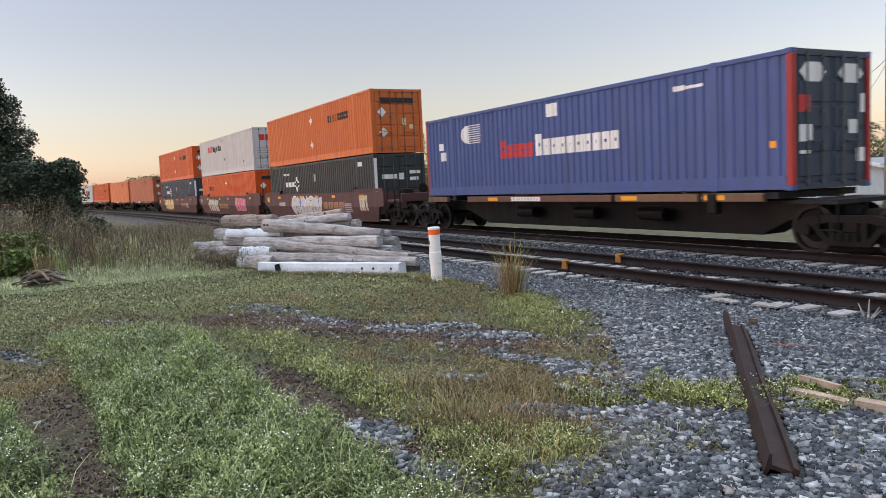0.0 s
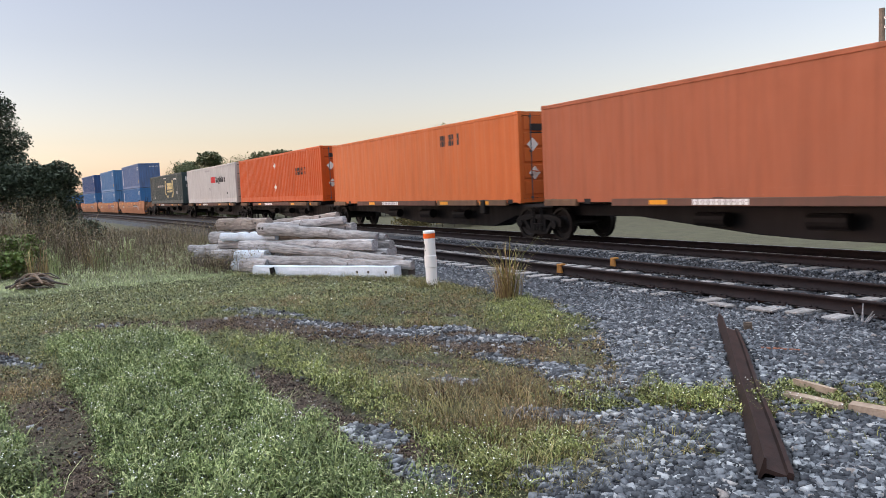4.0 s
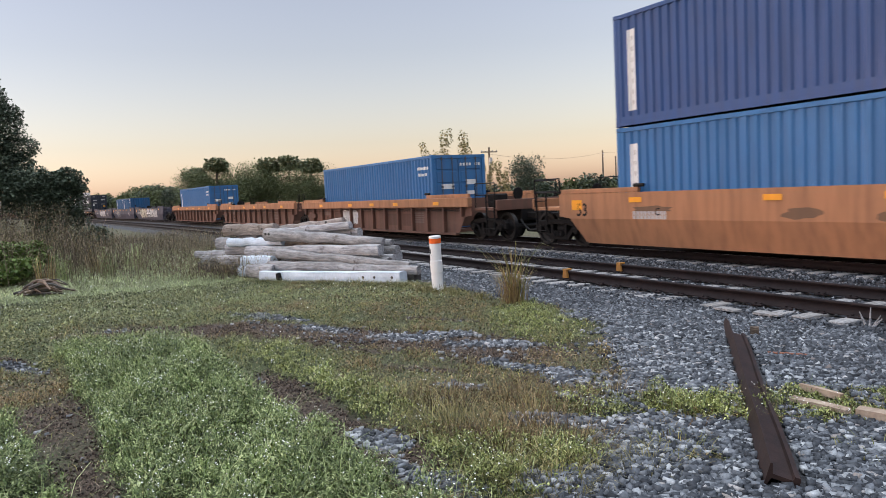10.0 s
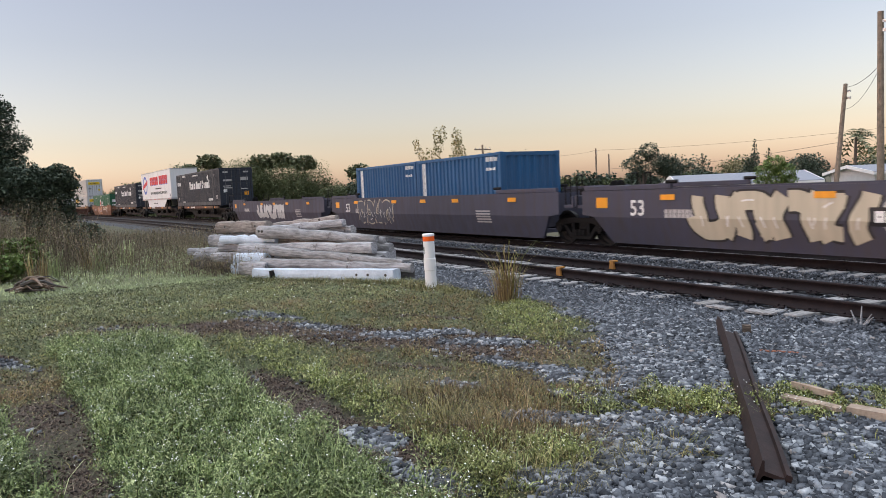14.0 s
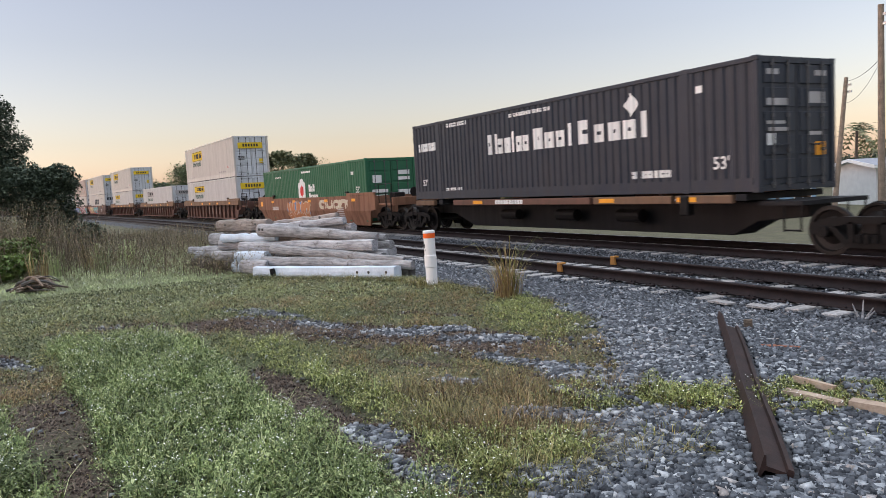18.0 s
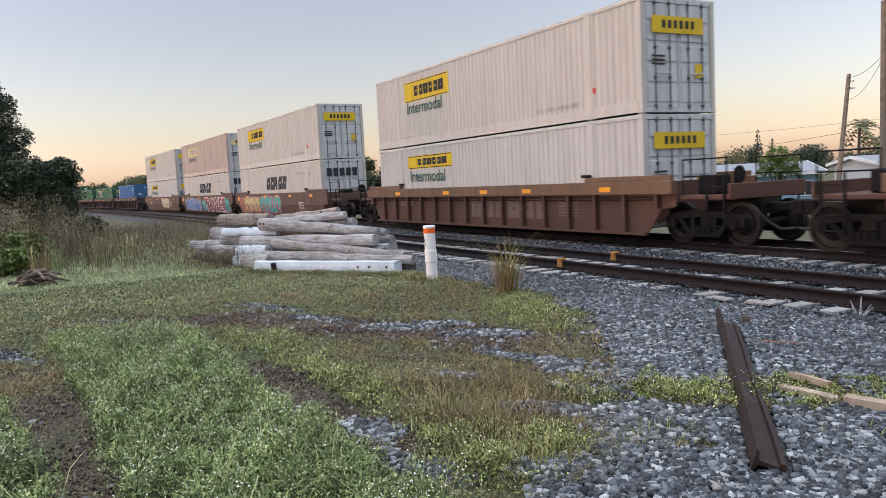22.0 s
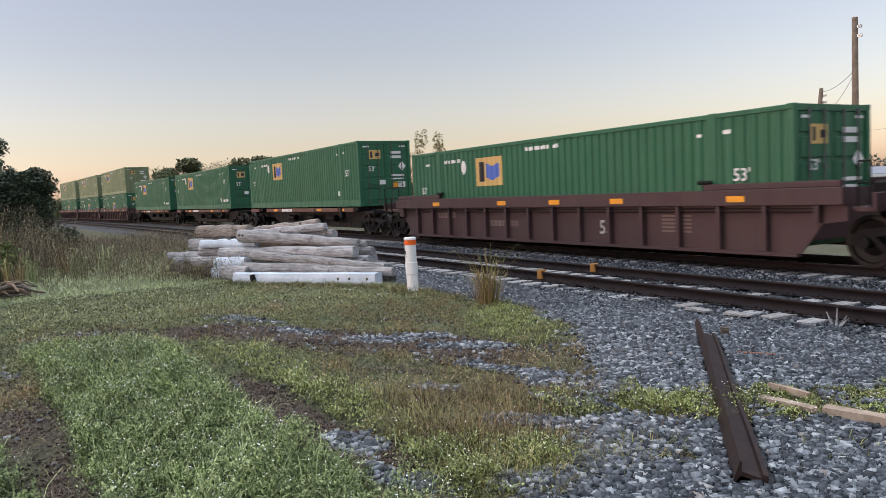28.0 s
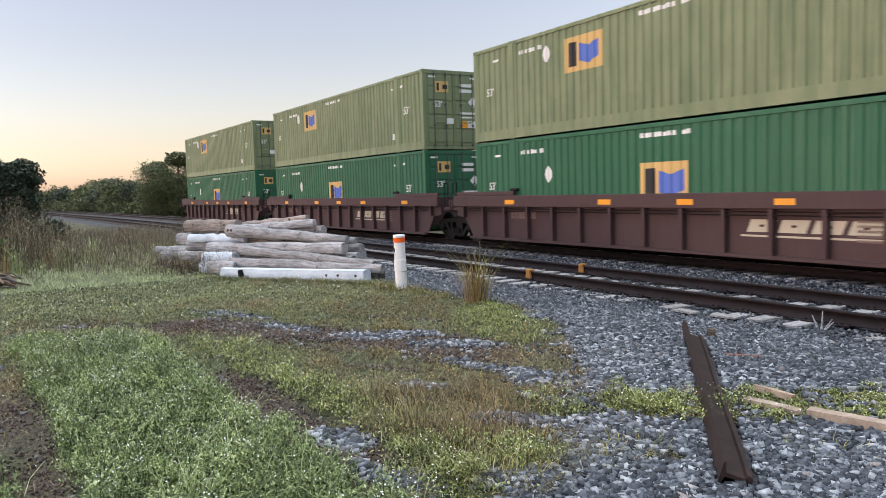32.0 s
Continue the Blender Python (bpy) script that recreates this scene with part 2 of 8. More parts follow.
def again(name, ob, parent, at=None, turn=None):
    """Another object on the same mesh."""
    o = new(name, ob.data)
    o.parent = parent
    if at:
        o.location = at
    if turn:
        o.rotation_euler = turn
    return o


def box(bm, x0, x1, y0, y1, z0, z1):
    v = [bm.verts.new(p) for p in ((x0, y0, z0), (x1, y0, z0), (x1, y1, z0), (x0, y1, z0), (x0, y0, z1), (x1, y0, z1), (x1, y1, z1), (x0, y1, z1))]
    for f in ((3, 2, 1, 0), (4, 5, 6, 7), (0, 1, 5, 4), (1, 2, 6, 5), (2, 3, 7, 6), (3, 0, 4, 7)):
        bm.faces.new([v[i] for i in f])
    return bm


def bevelled(bm, w=0.01, seg=1):
    bmesh.ops.bevel(bm, geom=bm.edges[:], offset=w, segments=seg, affect="EDGES", clamp_overlap=True)
    return bm


def prism(bm, outline, y0, y1):
    """A plate: an outline in x and z, from y0 to y1."""
    a = [bm.verts.new((x, y0, z)) for x, z in outline]
    b = [bm.verts.new((x, y1, z)) for x, z in outline]
    bm.faces.new(a)
    bm.faces.new(b[::-1])
    for i in range(len(a)):
        j = (i + 1) % len(a)
        bm.faces.new((a[j], a[i], b[i], b[j]))
    bmesh.ops.recalc_face_normals(bm, faces=bm.faces[:])
    return bm


def rod(bm, p, q, r, seg=8, r2=None):
    p, q = Vector(p), Vector(q)
    m = Matrix.Translation((p + q) / 2) @ (q - p).to_track_quat("Z", "Y").to_matrix().to_4x4()
    bmesh.ops.create_cone(bm, cap_ends=True, segments=seg, radius1=r, radius2=r if r2 is None else r2, depth=(q - p).length, matrix=m)
    return bm


def lathe(bm, rings, seg=20, m=Matrix()):
    """Turns (radius, height) pairs round the z axis of m."""
    loops = []
    for r, z in rings:
        loops.append([bm.verts.new(m @ Vector((r * math.cos(2 * math.pi * k / seg), r * math.sin(2 * math.pi * k / seg), z))) for k in range(seg)])
    for a, b in zip(loops, loops[1:]):
        for k in range(seg):
            bm.faces.new((a[k], a[(k + 1) % seg], b[(k + 1) % seg], b[k]))
    bm.faces.new(loops[0][::-1])
    bm.faces.new(loops[-1])
    return bm


def np_mesh(name, verts, faces, material, parent=None, smooth=False):
    """A mesh object from arrays: verts (n, 3) and faces (m, 3 or 4)."""
    me = bpy.data.meshes.new(name)
    k = faces.shape[1]
    me.vertices.add(len(verts))
    me.vertices.foreach_set("co", verts.astype(np.float32).ravel())
    me.loops.add(faces.size)
    me.loops.foreach_set("vertex_index", faces.astype(np.int32).ravel())
    me.polygons.add(len(faces))
    me.polygons.foreach_set("loop_start", np.arange(0, faces.size, k, dtype=np.int32))
    me.polygons.foreach_set("loop_total", np.full(len(faces), k, dtype=np.int32))
    if smooth:
        me.polygons.foreach_set("use_smooth", np.ones(len(faces), dtype=bool))
    me.update(calc_edges=True)
    me.materials.append(material)
    ob = new(name, me)
    if parent:
        ob.parent = parent
    return ob


def scatter(base_v, base_f, pos, scale, turn, tilt=None):
    """Copies of a small base mesh: pos (n, 3), scale (n,) or (n, 3), turn about z (n,), tilt about x (n,)."""
    n, k = len(pos), len(base_v)
    s = np.asarray(scale, float)
    s = s[:, None] if s.ndim == 1 else s
    v = base_v[None] * s[:, None, :]
    if tilt is not None:
        c, d = np.cos(tilt)[:, None], np.sin(tilt)[:, None]
        v = np.stack([v[..., 0], v[..., 1] * c - v[..., 2] * d, v[..., 1] * d + v[..., 2] * c], -1)
    c, d = np.cos(turn)[:, None], np.sin(turn)[:, None]
    v = np.stack([v[..., 0] * c - v[..., 1] * d, v[..., 0] * d + v[..., 1] * c, v[..., 2]], -1) + pos[:, None, :]
    f = base_f[None] + (np.arange(n) * k)[:, None, None]
    return v.reshape(-1, 3), f.reshape(-1, base_f.shape[1])


rng = np.random.default_rng(7)

# ---- the line: straight past the camera, a wide curve towards the far left ----
BEND, BEND_FROM = 2.82e-4, -11.43
NEAR_RAIL, GAUGE, MAIN_RAIL = 9.74, 1.505, 14.15
MAIN_MID, SIDING_MID = MAIN_RAIL + GAUGE / 2 - 0.045, NEAR_RAIL + GAUGE / 2


def sway(x):
    """How far the line has bent towards the camera's side at x."""
    return -BEND * np.minimum(np.asarray(x, float) - BEND_FROM, 0) ** 2


def heading(x):
    return float(np.arctan(-2 * BEND * min(x - BEND_FROM, 0)))
# ---- ground: one sheet from the camera's feet to the horizon ----
def soft_step(a, b, v):
    k = np.clip((v - a) / (b - a), 0, 1)
    return k * k * (3 - 2 * k)


def wobble(x, y, s=1.0):
    """Smooth unevenness between -1 and 1 in plan."""
    return (np.sin(1.7 * x * s + 2.1 * np.sin(0.9 * y * s)) + np.sin(2.3 * y * s + 1.3 * np.sin(1.1 * x * s + 1)) + np.sin(0.8 * (x + y) * s + 2)) / 3


EDGE_X, EDGE_Y = (-9.5, -8.1, -6.9, -6.0, -5.3, -4.2, -3.8, -3.5, -3.0), (6.95, 6.44, 5.85, 5.18, 4.5, 3.6, 3.1, 2.5, 1.6)


def ballast_edge(x):
    """Where grass gives way to ballast on the camera's side."""
    return np.interp(x, EDGE_X, EDGE_Y) + np.where(x < -15, sway(x), 0)


WAY_X, WAY_Y = (-12.3, -12.0, -11.4, -10.5, -9.5, -8.6, -7.5, -6.4), (0.7, 1.4, 2.2, 2.75, 3.3, 3.95, 4.55, 4.7)
RUT_X, RUT_Y = (-8.6, -8.0, -7.0, -6.0, -5.2, -4.5), (1.86, 1.9, 1.98, 1.95, 2.12, 2.1)
LANE_X, LANE_Y = (-10.5, -8.6, -7.4, -6.2, -5.4, -4.4), (-0.18, -0.1, -0.04, 0.1, 0.13, 0.2)
# bare stones in the grass: centre, half length, half width, turn in degrees, how dense
BARE = ((-5.25, 2.12, 0.34, 0.17, 10, 0.9), (-4.4, 2.06, 0.42, 0.17, 15, 0.85), (-11.7, 3.05, 1.1, 0.2, 22, 0.85), (-10.1, 3.38, 0.6, 0.2, 25, 0.95), (-8.75, 3.95, 0.5, 0.2, 35, 0.8),
        (-8.5, 4.55, 0.4, 0.18, 40, 0.8), (-7.55, 4.65, 0.55, 0.17, 45, 0.95), (-6.6, 4.15, 0.34, 0.13, 10, 0.8), (-6.0, 4.42, 0.42, 0.16, 20, 0.85), (-5.5, 4.35, 0.35, 0.2, 20, 0.8),
        (-6.12, 3.33, 0.3, 0.08, 40, 0.8), (-4.65, 3.52, 0.4, 0.14, 40, 0.9), (-3.7, 2.75, 0.3, 0.2, 60, 0.85), (-10.3, -0.36, 0.55, 0.18, 25, 0.9), (-12.1, 0.9, 0.3, 0.14, 40, 0.7), (-4.95, 4.05, 0.4, 0.12, 20, 0.8))


def blot(x, y, cx, cy, rx, ry, turn):
    """How far from the middle of an ellipse in plan, 1 at its rim."""
    c, d = math.cos(radians(turn)), math.sin(radians(turn))
    return np.hypot(((x - cx) * c + (y - cy) * d) / rx, ((y - cy) * c - (x - cx) * d) / ry)


def ragged(x, y):
    """Rough unevenness at hand's width, so that no border runs clean."""
    return 0.45 * wobble(x, y, 3.1) + 0.35 * wobble(x * 0.9 + 0.4 * y, y - 0.5 * x, 7.7) + 0.3 * wobble(x + 0.3 * y, y * 1.1, 17.0)


def cover(x, y):
    """How far each spot is ballast, clover, bare dirt and dry grass, from 0 to 1."""
    u = wobble(x, y, 1.6) * 0.25 + wobble(x, y, 4.3) * 0.12
    rag = ragged(x, y)
    line = y - sway(x)
    gravel = soft_step(-0.3, 0.3, y - ballast_edge(x) + u + 0.3 * rag)
    gravel *= 1 - soft_step(17.0, 18.2, line)
    # a strip of weeds over the stones, from the grass towards the rails
    t = (x + 4.75) * 0.53 + (y - 4.1) * 0.85
    off = (x + 4.75) * 0.85 - (y - 4.1) * 0.53
    strip = (1 - soft_step(0.24, 0.46, abs(off - 0.02 - 0.05 * t) - 0.07 * t + 0.25 * rag)) * soft_step(-0.6, 0.0, t) * (1 - soft_step(2.8, 3.6, t))
    weeds = (1 - soft_step(0.5, 1.1, blot(x, y, -3.5, 3.75, 0.22, 0.14, 55) + 0.4 * rag)) * 0.8
    gravel *= 1 - np.maximum(strip * np.clip(0.95 + 0.35 * rag, 0, 1), weeds)
    for cx, cy, rx, ry, turn, dense in BARE:
        gravel = np.maximum(gravel, (1 - soft_step(0.55, 1.25, blot(x, y, cx, cy, rx, ry, turn) + 0.55 * rag)) * dense)
    # the two wheel ruts of a track beside the line, and a worn way that crosses it
    rut, lane, way = np.interp(x, RUT_X, RUT_Y), np.interp(x, LANE_X, LANE_Y), np.interp(x, WAY_X, WAY_Y)
    in_rut = (1 - soft_step(0.14, 0.34, abs(y - rut) + 0.16 * rag)) * soft_step(-8.5, -7.9, x + 0.4 * rag) * (1 - soft_step(-4.7, -4.2, x))
    wide = 0.13 + 0.1 * soft_step(-6.0, -7.4, x)
    in_lane = (1 - soft_step(0.0, 0.16, abs(y - lane) - wide + 0.14 * rag)) * soft_step(-8.6, -7.6, x + 0.9 * rag) * np.clip(0.72 + 0.5 * rag, 0, 1)
    on_way = (1 - soft_step(0.26, 0.6, abs(y - way) * 0.72 + 0.32 * rag)) * np.clip(0.95 + 0.45 * rag, 0, 1) * soft_step(-12.6, -12.0, x) * (1 - soft_step(-7.2, -6.0, x))
    dirt = np.maximum(np.maximum(in_rut, in_lane), on_way)
    for cx, cy, rx, ry, turn in ((-9.7, 4.95, 0.8, 0.12, 35), (-6.9, 3.5, 0.6, 0.1, 30), (-5.8, 3.05, 0.35, 0.1, 20), (-8.4, 3.2, 0.5, 0.1, 30), (-11.0, -0.5, 0.7, 0.12, 30), (-4.9, 2.75, 0.3, 0.12, 0)):
        dirt = np.maximum(dirt, (1 - soft_step(0.5, 1.3, blot(x, y, cx, cy, rx, ry, turn) + 0.7 * rag)) * 0.75)
    dirt = dirt * (1 - gravel)
    # clover: the bank between the ruts, a strip behind them, a corner before them, thin stands by the stones
    clover = soft_step(-11.2, -9.9, x + 0.9 * rag) * soft_step(0.0, 0.14, y - lane - wide + 0.14 * rag) * (1 - soft_step(-0.34, -0.12, y - rut + 0.16 * rag))
    behind = soft_step(0.12, 0.32, y - rut + 0.16 * rag) * (1 - soft_step(0.35, 0.85, y - rut + 0.5 * rag)) * soft_step(-10.0, -8.6, x + 0.5 * rag) * (1 - soft_step(-6.2, -5.0, x))
    before = soft_step(0.0, 0.14, lane - wide - y + 0.14 * rag) * soft_step(-7.9, -7.0, x + 0.6 * rag)
    corner = (1 - soft_step(0.5, 1.25, blot(x, y, -4.25, 2.6, 1.0, 0.48, 25) + 0.5 * rag)) * 0.8
    bank = (1 - soft_step(0.6, 1.3, blot(x, y, -8.6, 5.9, 1.9, 0.55, 150) + 0.4 * rag)) * 0.42
    clover = np.maximum.reduce([clover, behind * 0.72, before, corner, bank, strip * np.clip(0.62 + 0.6 * rag, 0.1, 0.85)])
    clover = clover * (1 - dirt) * (1 - gravel)
    dry = np.clip(0.42 + wobble(x + 3, y - 1, 0.8) * 0.4 + 0.7 * rag, 0, 1) * soft_step(2.4, 3.1, y + 0.22 * (x + 8)) * (1 - clover)
    dry = np.maximum(dry, (1 - soft_step(0.5, 1.3, blot(x, y, -8.8, -0.25, 1.7, 0.5, 8) + 0.5 * rag)) * 0.95 * (1 - clover))
    dry = np.maximum(dry, (1 - soft_step(0.5, 1.3, blot(x, y, -12.7, 3.3, 1.2, 0.55, 40) + 0.5 * rag)) * 0.95)
    dry = np.maximum(dry, (1 - soft_step(0.4, 1.1, abs(y - way) + 0.5 * rag)) * 0.75 * soft_step(-13.4, -12.2, x))
    dry = np.maximum(dry, strip * 0.35 * (1 - clover)) * np.where(bank > 0.2, 0.45, 1.0)
    dry = np.maximum(dry, soft_step(-17.5, -21, x) * 0.6)
    return gravel, clover, dirt, dry


def ground_height(x, y):
    line = y - sway(x)
    z = -0.05 - 0.175 * soft_step(6.3, 8.5, line)
    z = z - 1.45 * soft_step(17.6, 21.5, line)
    z = z - 0.055 * soft_step(12.0, 12.35, line) * (1 - soft_step(13.0, 13.35, line))
    near = np.exp(-(x / 30) ** 2) * (1 - soft_step(6.5, 7.5, line))
    rut, lane = np.interp(x, RUT_X, RUT_Y), np.interp(x, LANE_X, LANE_Y)
    z = z + near * (0.02 * wobble(x, y, 1.1) - 0.04 * np.exp(-((y - rut) / 0.24) ** 2) - 0.04 * np.exp(-((y - lane) / 0.26) ** 2))
    return z


def axis(parts):
    return np.unique(np.concatenate([np.arange(a, b, s) for a, b, s in parts]))


gx = axis([(-3000, -400, 200), (-400, -120, 20), (-120, -40, 4), (-40, -16, 0.6), (-16, 0.5, 0.085), (0.5, 10, 0.5), (10, 60, 5), (60, 3001, 147)])
gy = axis([(-3000, -100, 145), (-100, -10, 6), (-10, -1.5, 0.4), (-1.5, 8.2, 0.085), (8.2, 22, 0.35), (22, 60, 3), (60, 3001, 147)])
GX, GY = np.meshgrid(gx, gy, indexing="ij")
GZ = ground_height(GX, GY)
nx, ny = GX.shape
idx = np.arange(nx * ny).reshape(nx, ny)
quads = np.stack([idx[:-1, :-1], idx[1:, :-1], idx[1:, 1:], idx[:-1, 1:]], -1).reshape(-1, 4)


def ground_material():
    m, n, l, p = tree_of("grass_dirt_and_stones")
    def level(name):
        a = n.new("ShaderNodeAttribute")
        a.attribute_name = name
        return a.outputs["Fac"]
    big = noise_node(n, l, 1.3, 6)
    fine = noise_node(n, l, 26, 5, 0.7)
    cell = n.new("ShaderNodeTexVoronoi")
    cell.inputs["Scale"].default_value = 22
    l.new(noise_node(n, l, 1).inputs["Vector"].links[0].from_socket, cell.inputs["Vector"])
    green = ramp(n, l, mixed(n, l, 0.5, big.outputs[0], fine.outputs[0]), [(0.3, (0.03, 0.038, 0.014)), (0.7, (0.13, 0.15, 0.06))])
    # near black under clover: the shade between its leaves is put into the colour
    clover_gap_shade = ramp(n, l, fine.outputs[0], [(0.3, (0.006, 0.01, 0.004)), (0.7, (0.025, 0.04, 0.014))])
    straw = ramp(n, l, mixed(n, l, 0.5, big.outputs[0], fine.outputs[0]), [(0.3, (0.035, 0.024, 0.015)), (0.7, (0.13, 0.1, 0.06))])
    soil = ramp(n, l, fine.outputs[0], [(0.3, (0.018, 0.013, 0.011)), (0.75, (0.085, 0.06, 0.048))])
    # kept darker than the loose stones, as painted shade in the gaps between them
    stone = ramp(n, l, mixed(n, l, 0.6, fine.outputs[0], cell.outputs["Color"]), [(0.2, (0.012, 0.0125, 0.015)), (0.8, (0.075, 0.078, 0.088))])
    c = mixed(n, l, level("dry"), green.outputs[0], straw.outputs[0])
    c = mixed(n, l, level("clover"), c, clover_gap_shade.outputs[0])
    c = mixed(n, l, level("dirt"), c, soil.outputs[0])
    c = mixed(n, l, level("gravel"), c, stone.outputs[0])
    l.new(c, p.inputs["Base Color"])
    p.inputs["Roughness"].default_value = 0.9
    bumped(n, l, mixed(n, l, 0.5, fine.outputs[0], cell.outputs["Distance"]), 0.8, 0.03, p)
    return m


ground = np_mesh("ground", np.stack([GX.ravel(), GY.ravel(), GZ.ravel()], -1), quads, ground_material(), smooth=True)
tagged(ground, "flat lineside ground of grass, clover, bare dirt and grey ballast", "ground", kind="structure")
for key, values in zip(("gravel", "clover", "dirt", "dry"), cover(GX.ravel(), GY.ravel())):
    a = ground.data.attributes.new(key, "FLOAT", "POINT")
    a.data.foreach_set("value", values.astype(np.float32))


# ---- tracks ----
def rail_profile(h=0.18):
    return [(-0.07, -h), (0.07, -h), (0.07, -h + 0.014), (0.012, -h + 0.034), (0.012, -0.045), (0.035, -0.036), (0.036, -0.006), (0.028, 0.0),
            (-0.028, 0.0), (-0.036, -0.006), (-0.035, -0.036), (-0.012, -0.045), (-0.012, -h + 0.034), (-0.07, -h + 0.014)]


def rail_mesh(name, offset, parent, xs, top):
    prof = rail_profile()
    k = len(prof)
    ys = sway(xs)
    v = np.array([(x, y + offset + a, b) for x, y in zip(xs, ys) for a, b in prof])
    f = np.array([(i * k + j, (i + 1) * k + j, (i + 1) * k + (j + 1) % k, i * k + (j + 1) % k) for i in range(len(xs) - 1) for j in range(k)])
    ob = np_mesh(name, v, f, RAIL_RUST, parent)
    ob.data.materials.append(top)
    ob.data.polygons.foreach_set("material_index", np.array([1 if j == 7 else 0 for i in range(len(xs) - 1) for j in range(k)], dtype=np.int32))
    return ob


def tie_piece(length, name):
    bm = bmesh.new()
    box(bm, -0.115, 0.115, -length / 2, length / 2, -0.17, 0)
    bevelled(bm, 0.012)
    me = bpy.data.meshes.new(name)
    bm.to_mesh(me)
    bm.free()
    me.materials.append(TIE_WOOD)
    return me


def plate_piece(name):
    bm = bmesh.new()
    box(bm, -0.09, 0.09, -0.17, 0.17, 0, 0.018)
    for a in (-0.1, 0.1):
        for b in (-0.05, 0.05):
            box(bm, b - 0.012, b + 0.012, a - 0.016, a + 0.016, 0.018, 0.04)
    me = bpy.data.meshes.new(name)
    bm.to_mesh(me)
    bm.free()
    me.materials.append(RAIL_RUST)
    return me


def railway(name, near, label, top):
    root = tagged(new(name), label, "railway track", kind="structure")
    xs = np.concatenate([np.arange(-420, -60, 6.0), np.arange(-60, 121, 3.0)])
    for o in (near, near + GAUGE):
        rail_mesh("rail", o, root, xs, top)
    tie, plate = tie_piece(2.6, "tie"), plate_piece("tie_plate")
    mid = near + GAUGE / 2
    r = random.Random(near)
    far_v, far_f = [], []
    x = -150.0
    while x < 30:
        y, a = float(sway(x)) + mid, heading(x)
        if -38 < x < 6:
            t = new("tie", tie)
            t.parent = root
            t.location, t.rotation_euler = (x, y + r.uniform(-0.08, 0.08), -0.182 - (r.choice((0, 0.01, 0.03, 0.05)) if near < 12 and x > -12 else 0) + r.uniform(-0.012, 0.008)), (0, 0, a + r.uniform(-0.03, 0.03))
            if -24 < x < 2:
                for o in (-GAUGE / 2, GAUGE / 2):
                    q = new("tie_plate", plate)
                    q.parent = root
                    q.location, q.rotation_euler = (x, y + o, -0.183), (0, 0, a)
        else:
            b = len(far_v) * 8
            c, s = math.cos(a), math.sin(a)
            far_v.append([(x + p * c - q * s, y + p * s + q * c, z) for z in (-0.35, -0.182) for p, q in ((-0.11, -1.3), (0.11, -1.3), (0.11, 1.3), (-0.11, 1.3))])
            far_f += [(b + 4, b + 5, b + 6, b + 7), (b, b + 1, b + 5, b + 4), (b + 1, b + 2, b + 6, b + 5), (b + 2, b + 3, b + 7, b + 6), (b + 3, b, b + 4, b + 7)]
        x += 0.53 + r.uniform(-0.03, 0.03)
    tagged(np_mesh("far_ties", np.array(far_v).reshape(-1, 3), np.array(far_f), TIMBER_DARK, root), kind="stuff")
    return root


railway("railway_siding", NEAR_RAIL, "rusty siding rails on bleached wooden ties in grey ballast", RAIL_RUST)
railway("railway_main", MAIN_RAIL - 0.045, "main line rails with worn bright heads on wooden ties", RAIL_TOP)
# ---- the train: rail cars ----
WHEEL_R = 0.483
PAINTS = dict(
    maroon=painted("maroon_car_paint", (0.082, 0.036, 0.037), 0.6, wear=0.5),
    tan=painted("tan_car_paint", (0.37, 0.175, 0.088), 0.65, wear=0.42),
    rust=painted("rusty_brown_paint", (0.095, 0.042, 0.03), 0.65, wear=0.5),
    slate=painted("slate_car_paint", (0.054, 0.055, 0.082), 0.6, wear=0.4),
    brown=painted("faded_brown_paint", (0.105, 0.06, 0.05), 0.65, wear=0.5),
    mauve=painted("dull_mauve_paint", (0.06, 0.03, 0.033), 0.6, wear=0.45),
    umber=painted("umber_car_paint", (0.14, 0.066, 0.046), 0.65, wear=0.55),
    orange=painted("rusted_orange_paint", (0.21, 0.1, 0.058), 0.65, dirt=(0.06, 0.035, 0.025), wear=0.6),
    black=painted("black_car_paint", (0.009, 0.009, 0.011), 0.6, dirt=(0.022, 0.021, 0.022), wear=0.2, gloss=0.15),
    ledge=painted("tan_ledge_paint", (0.16, 0.09, 0.052), 0.6, wear=0.5))

WHEELSETS = []


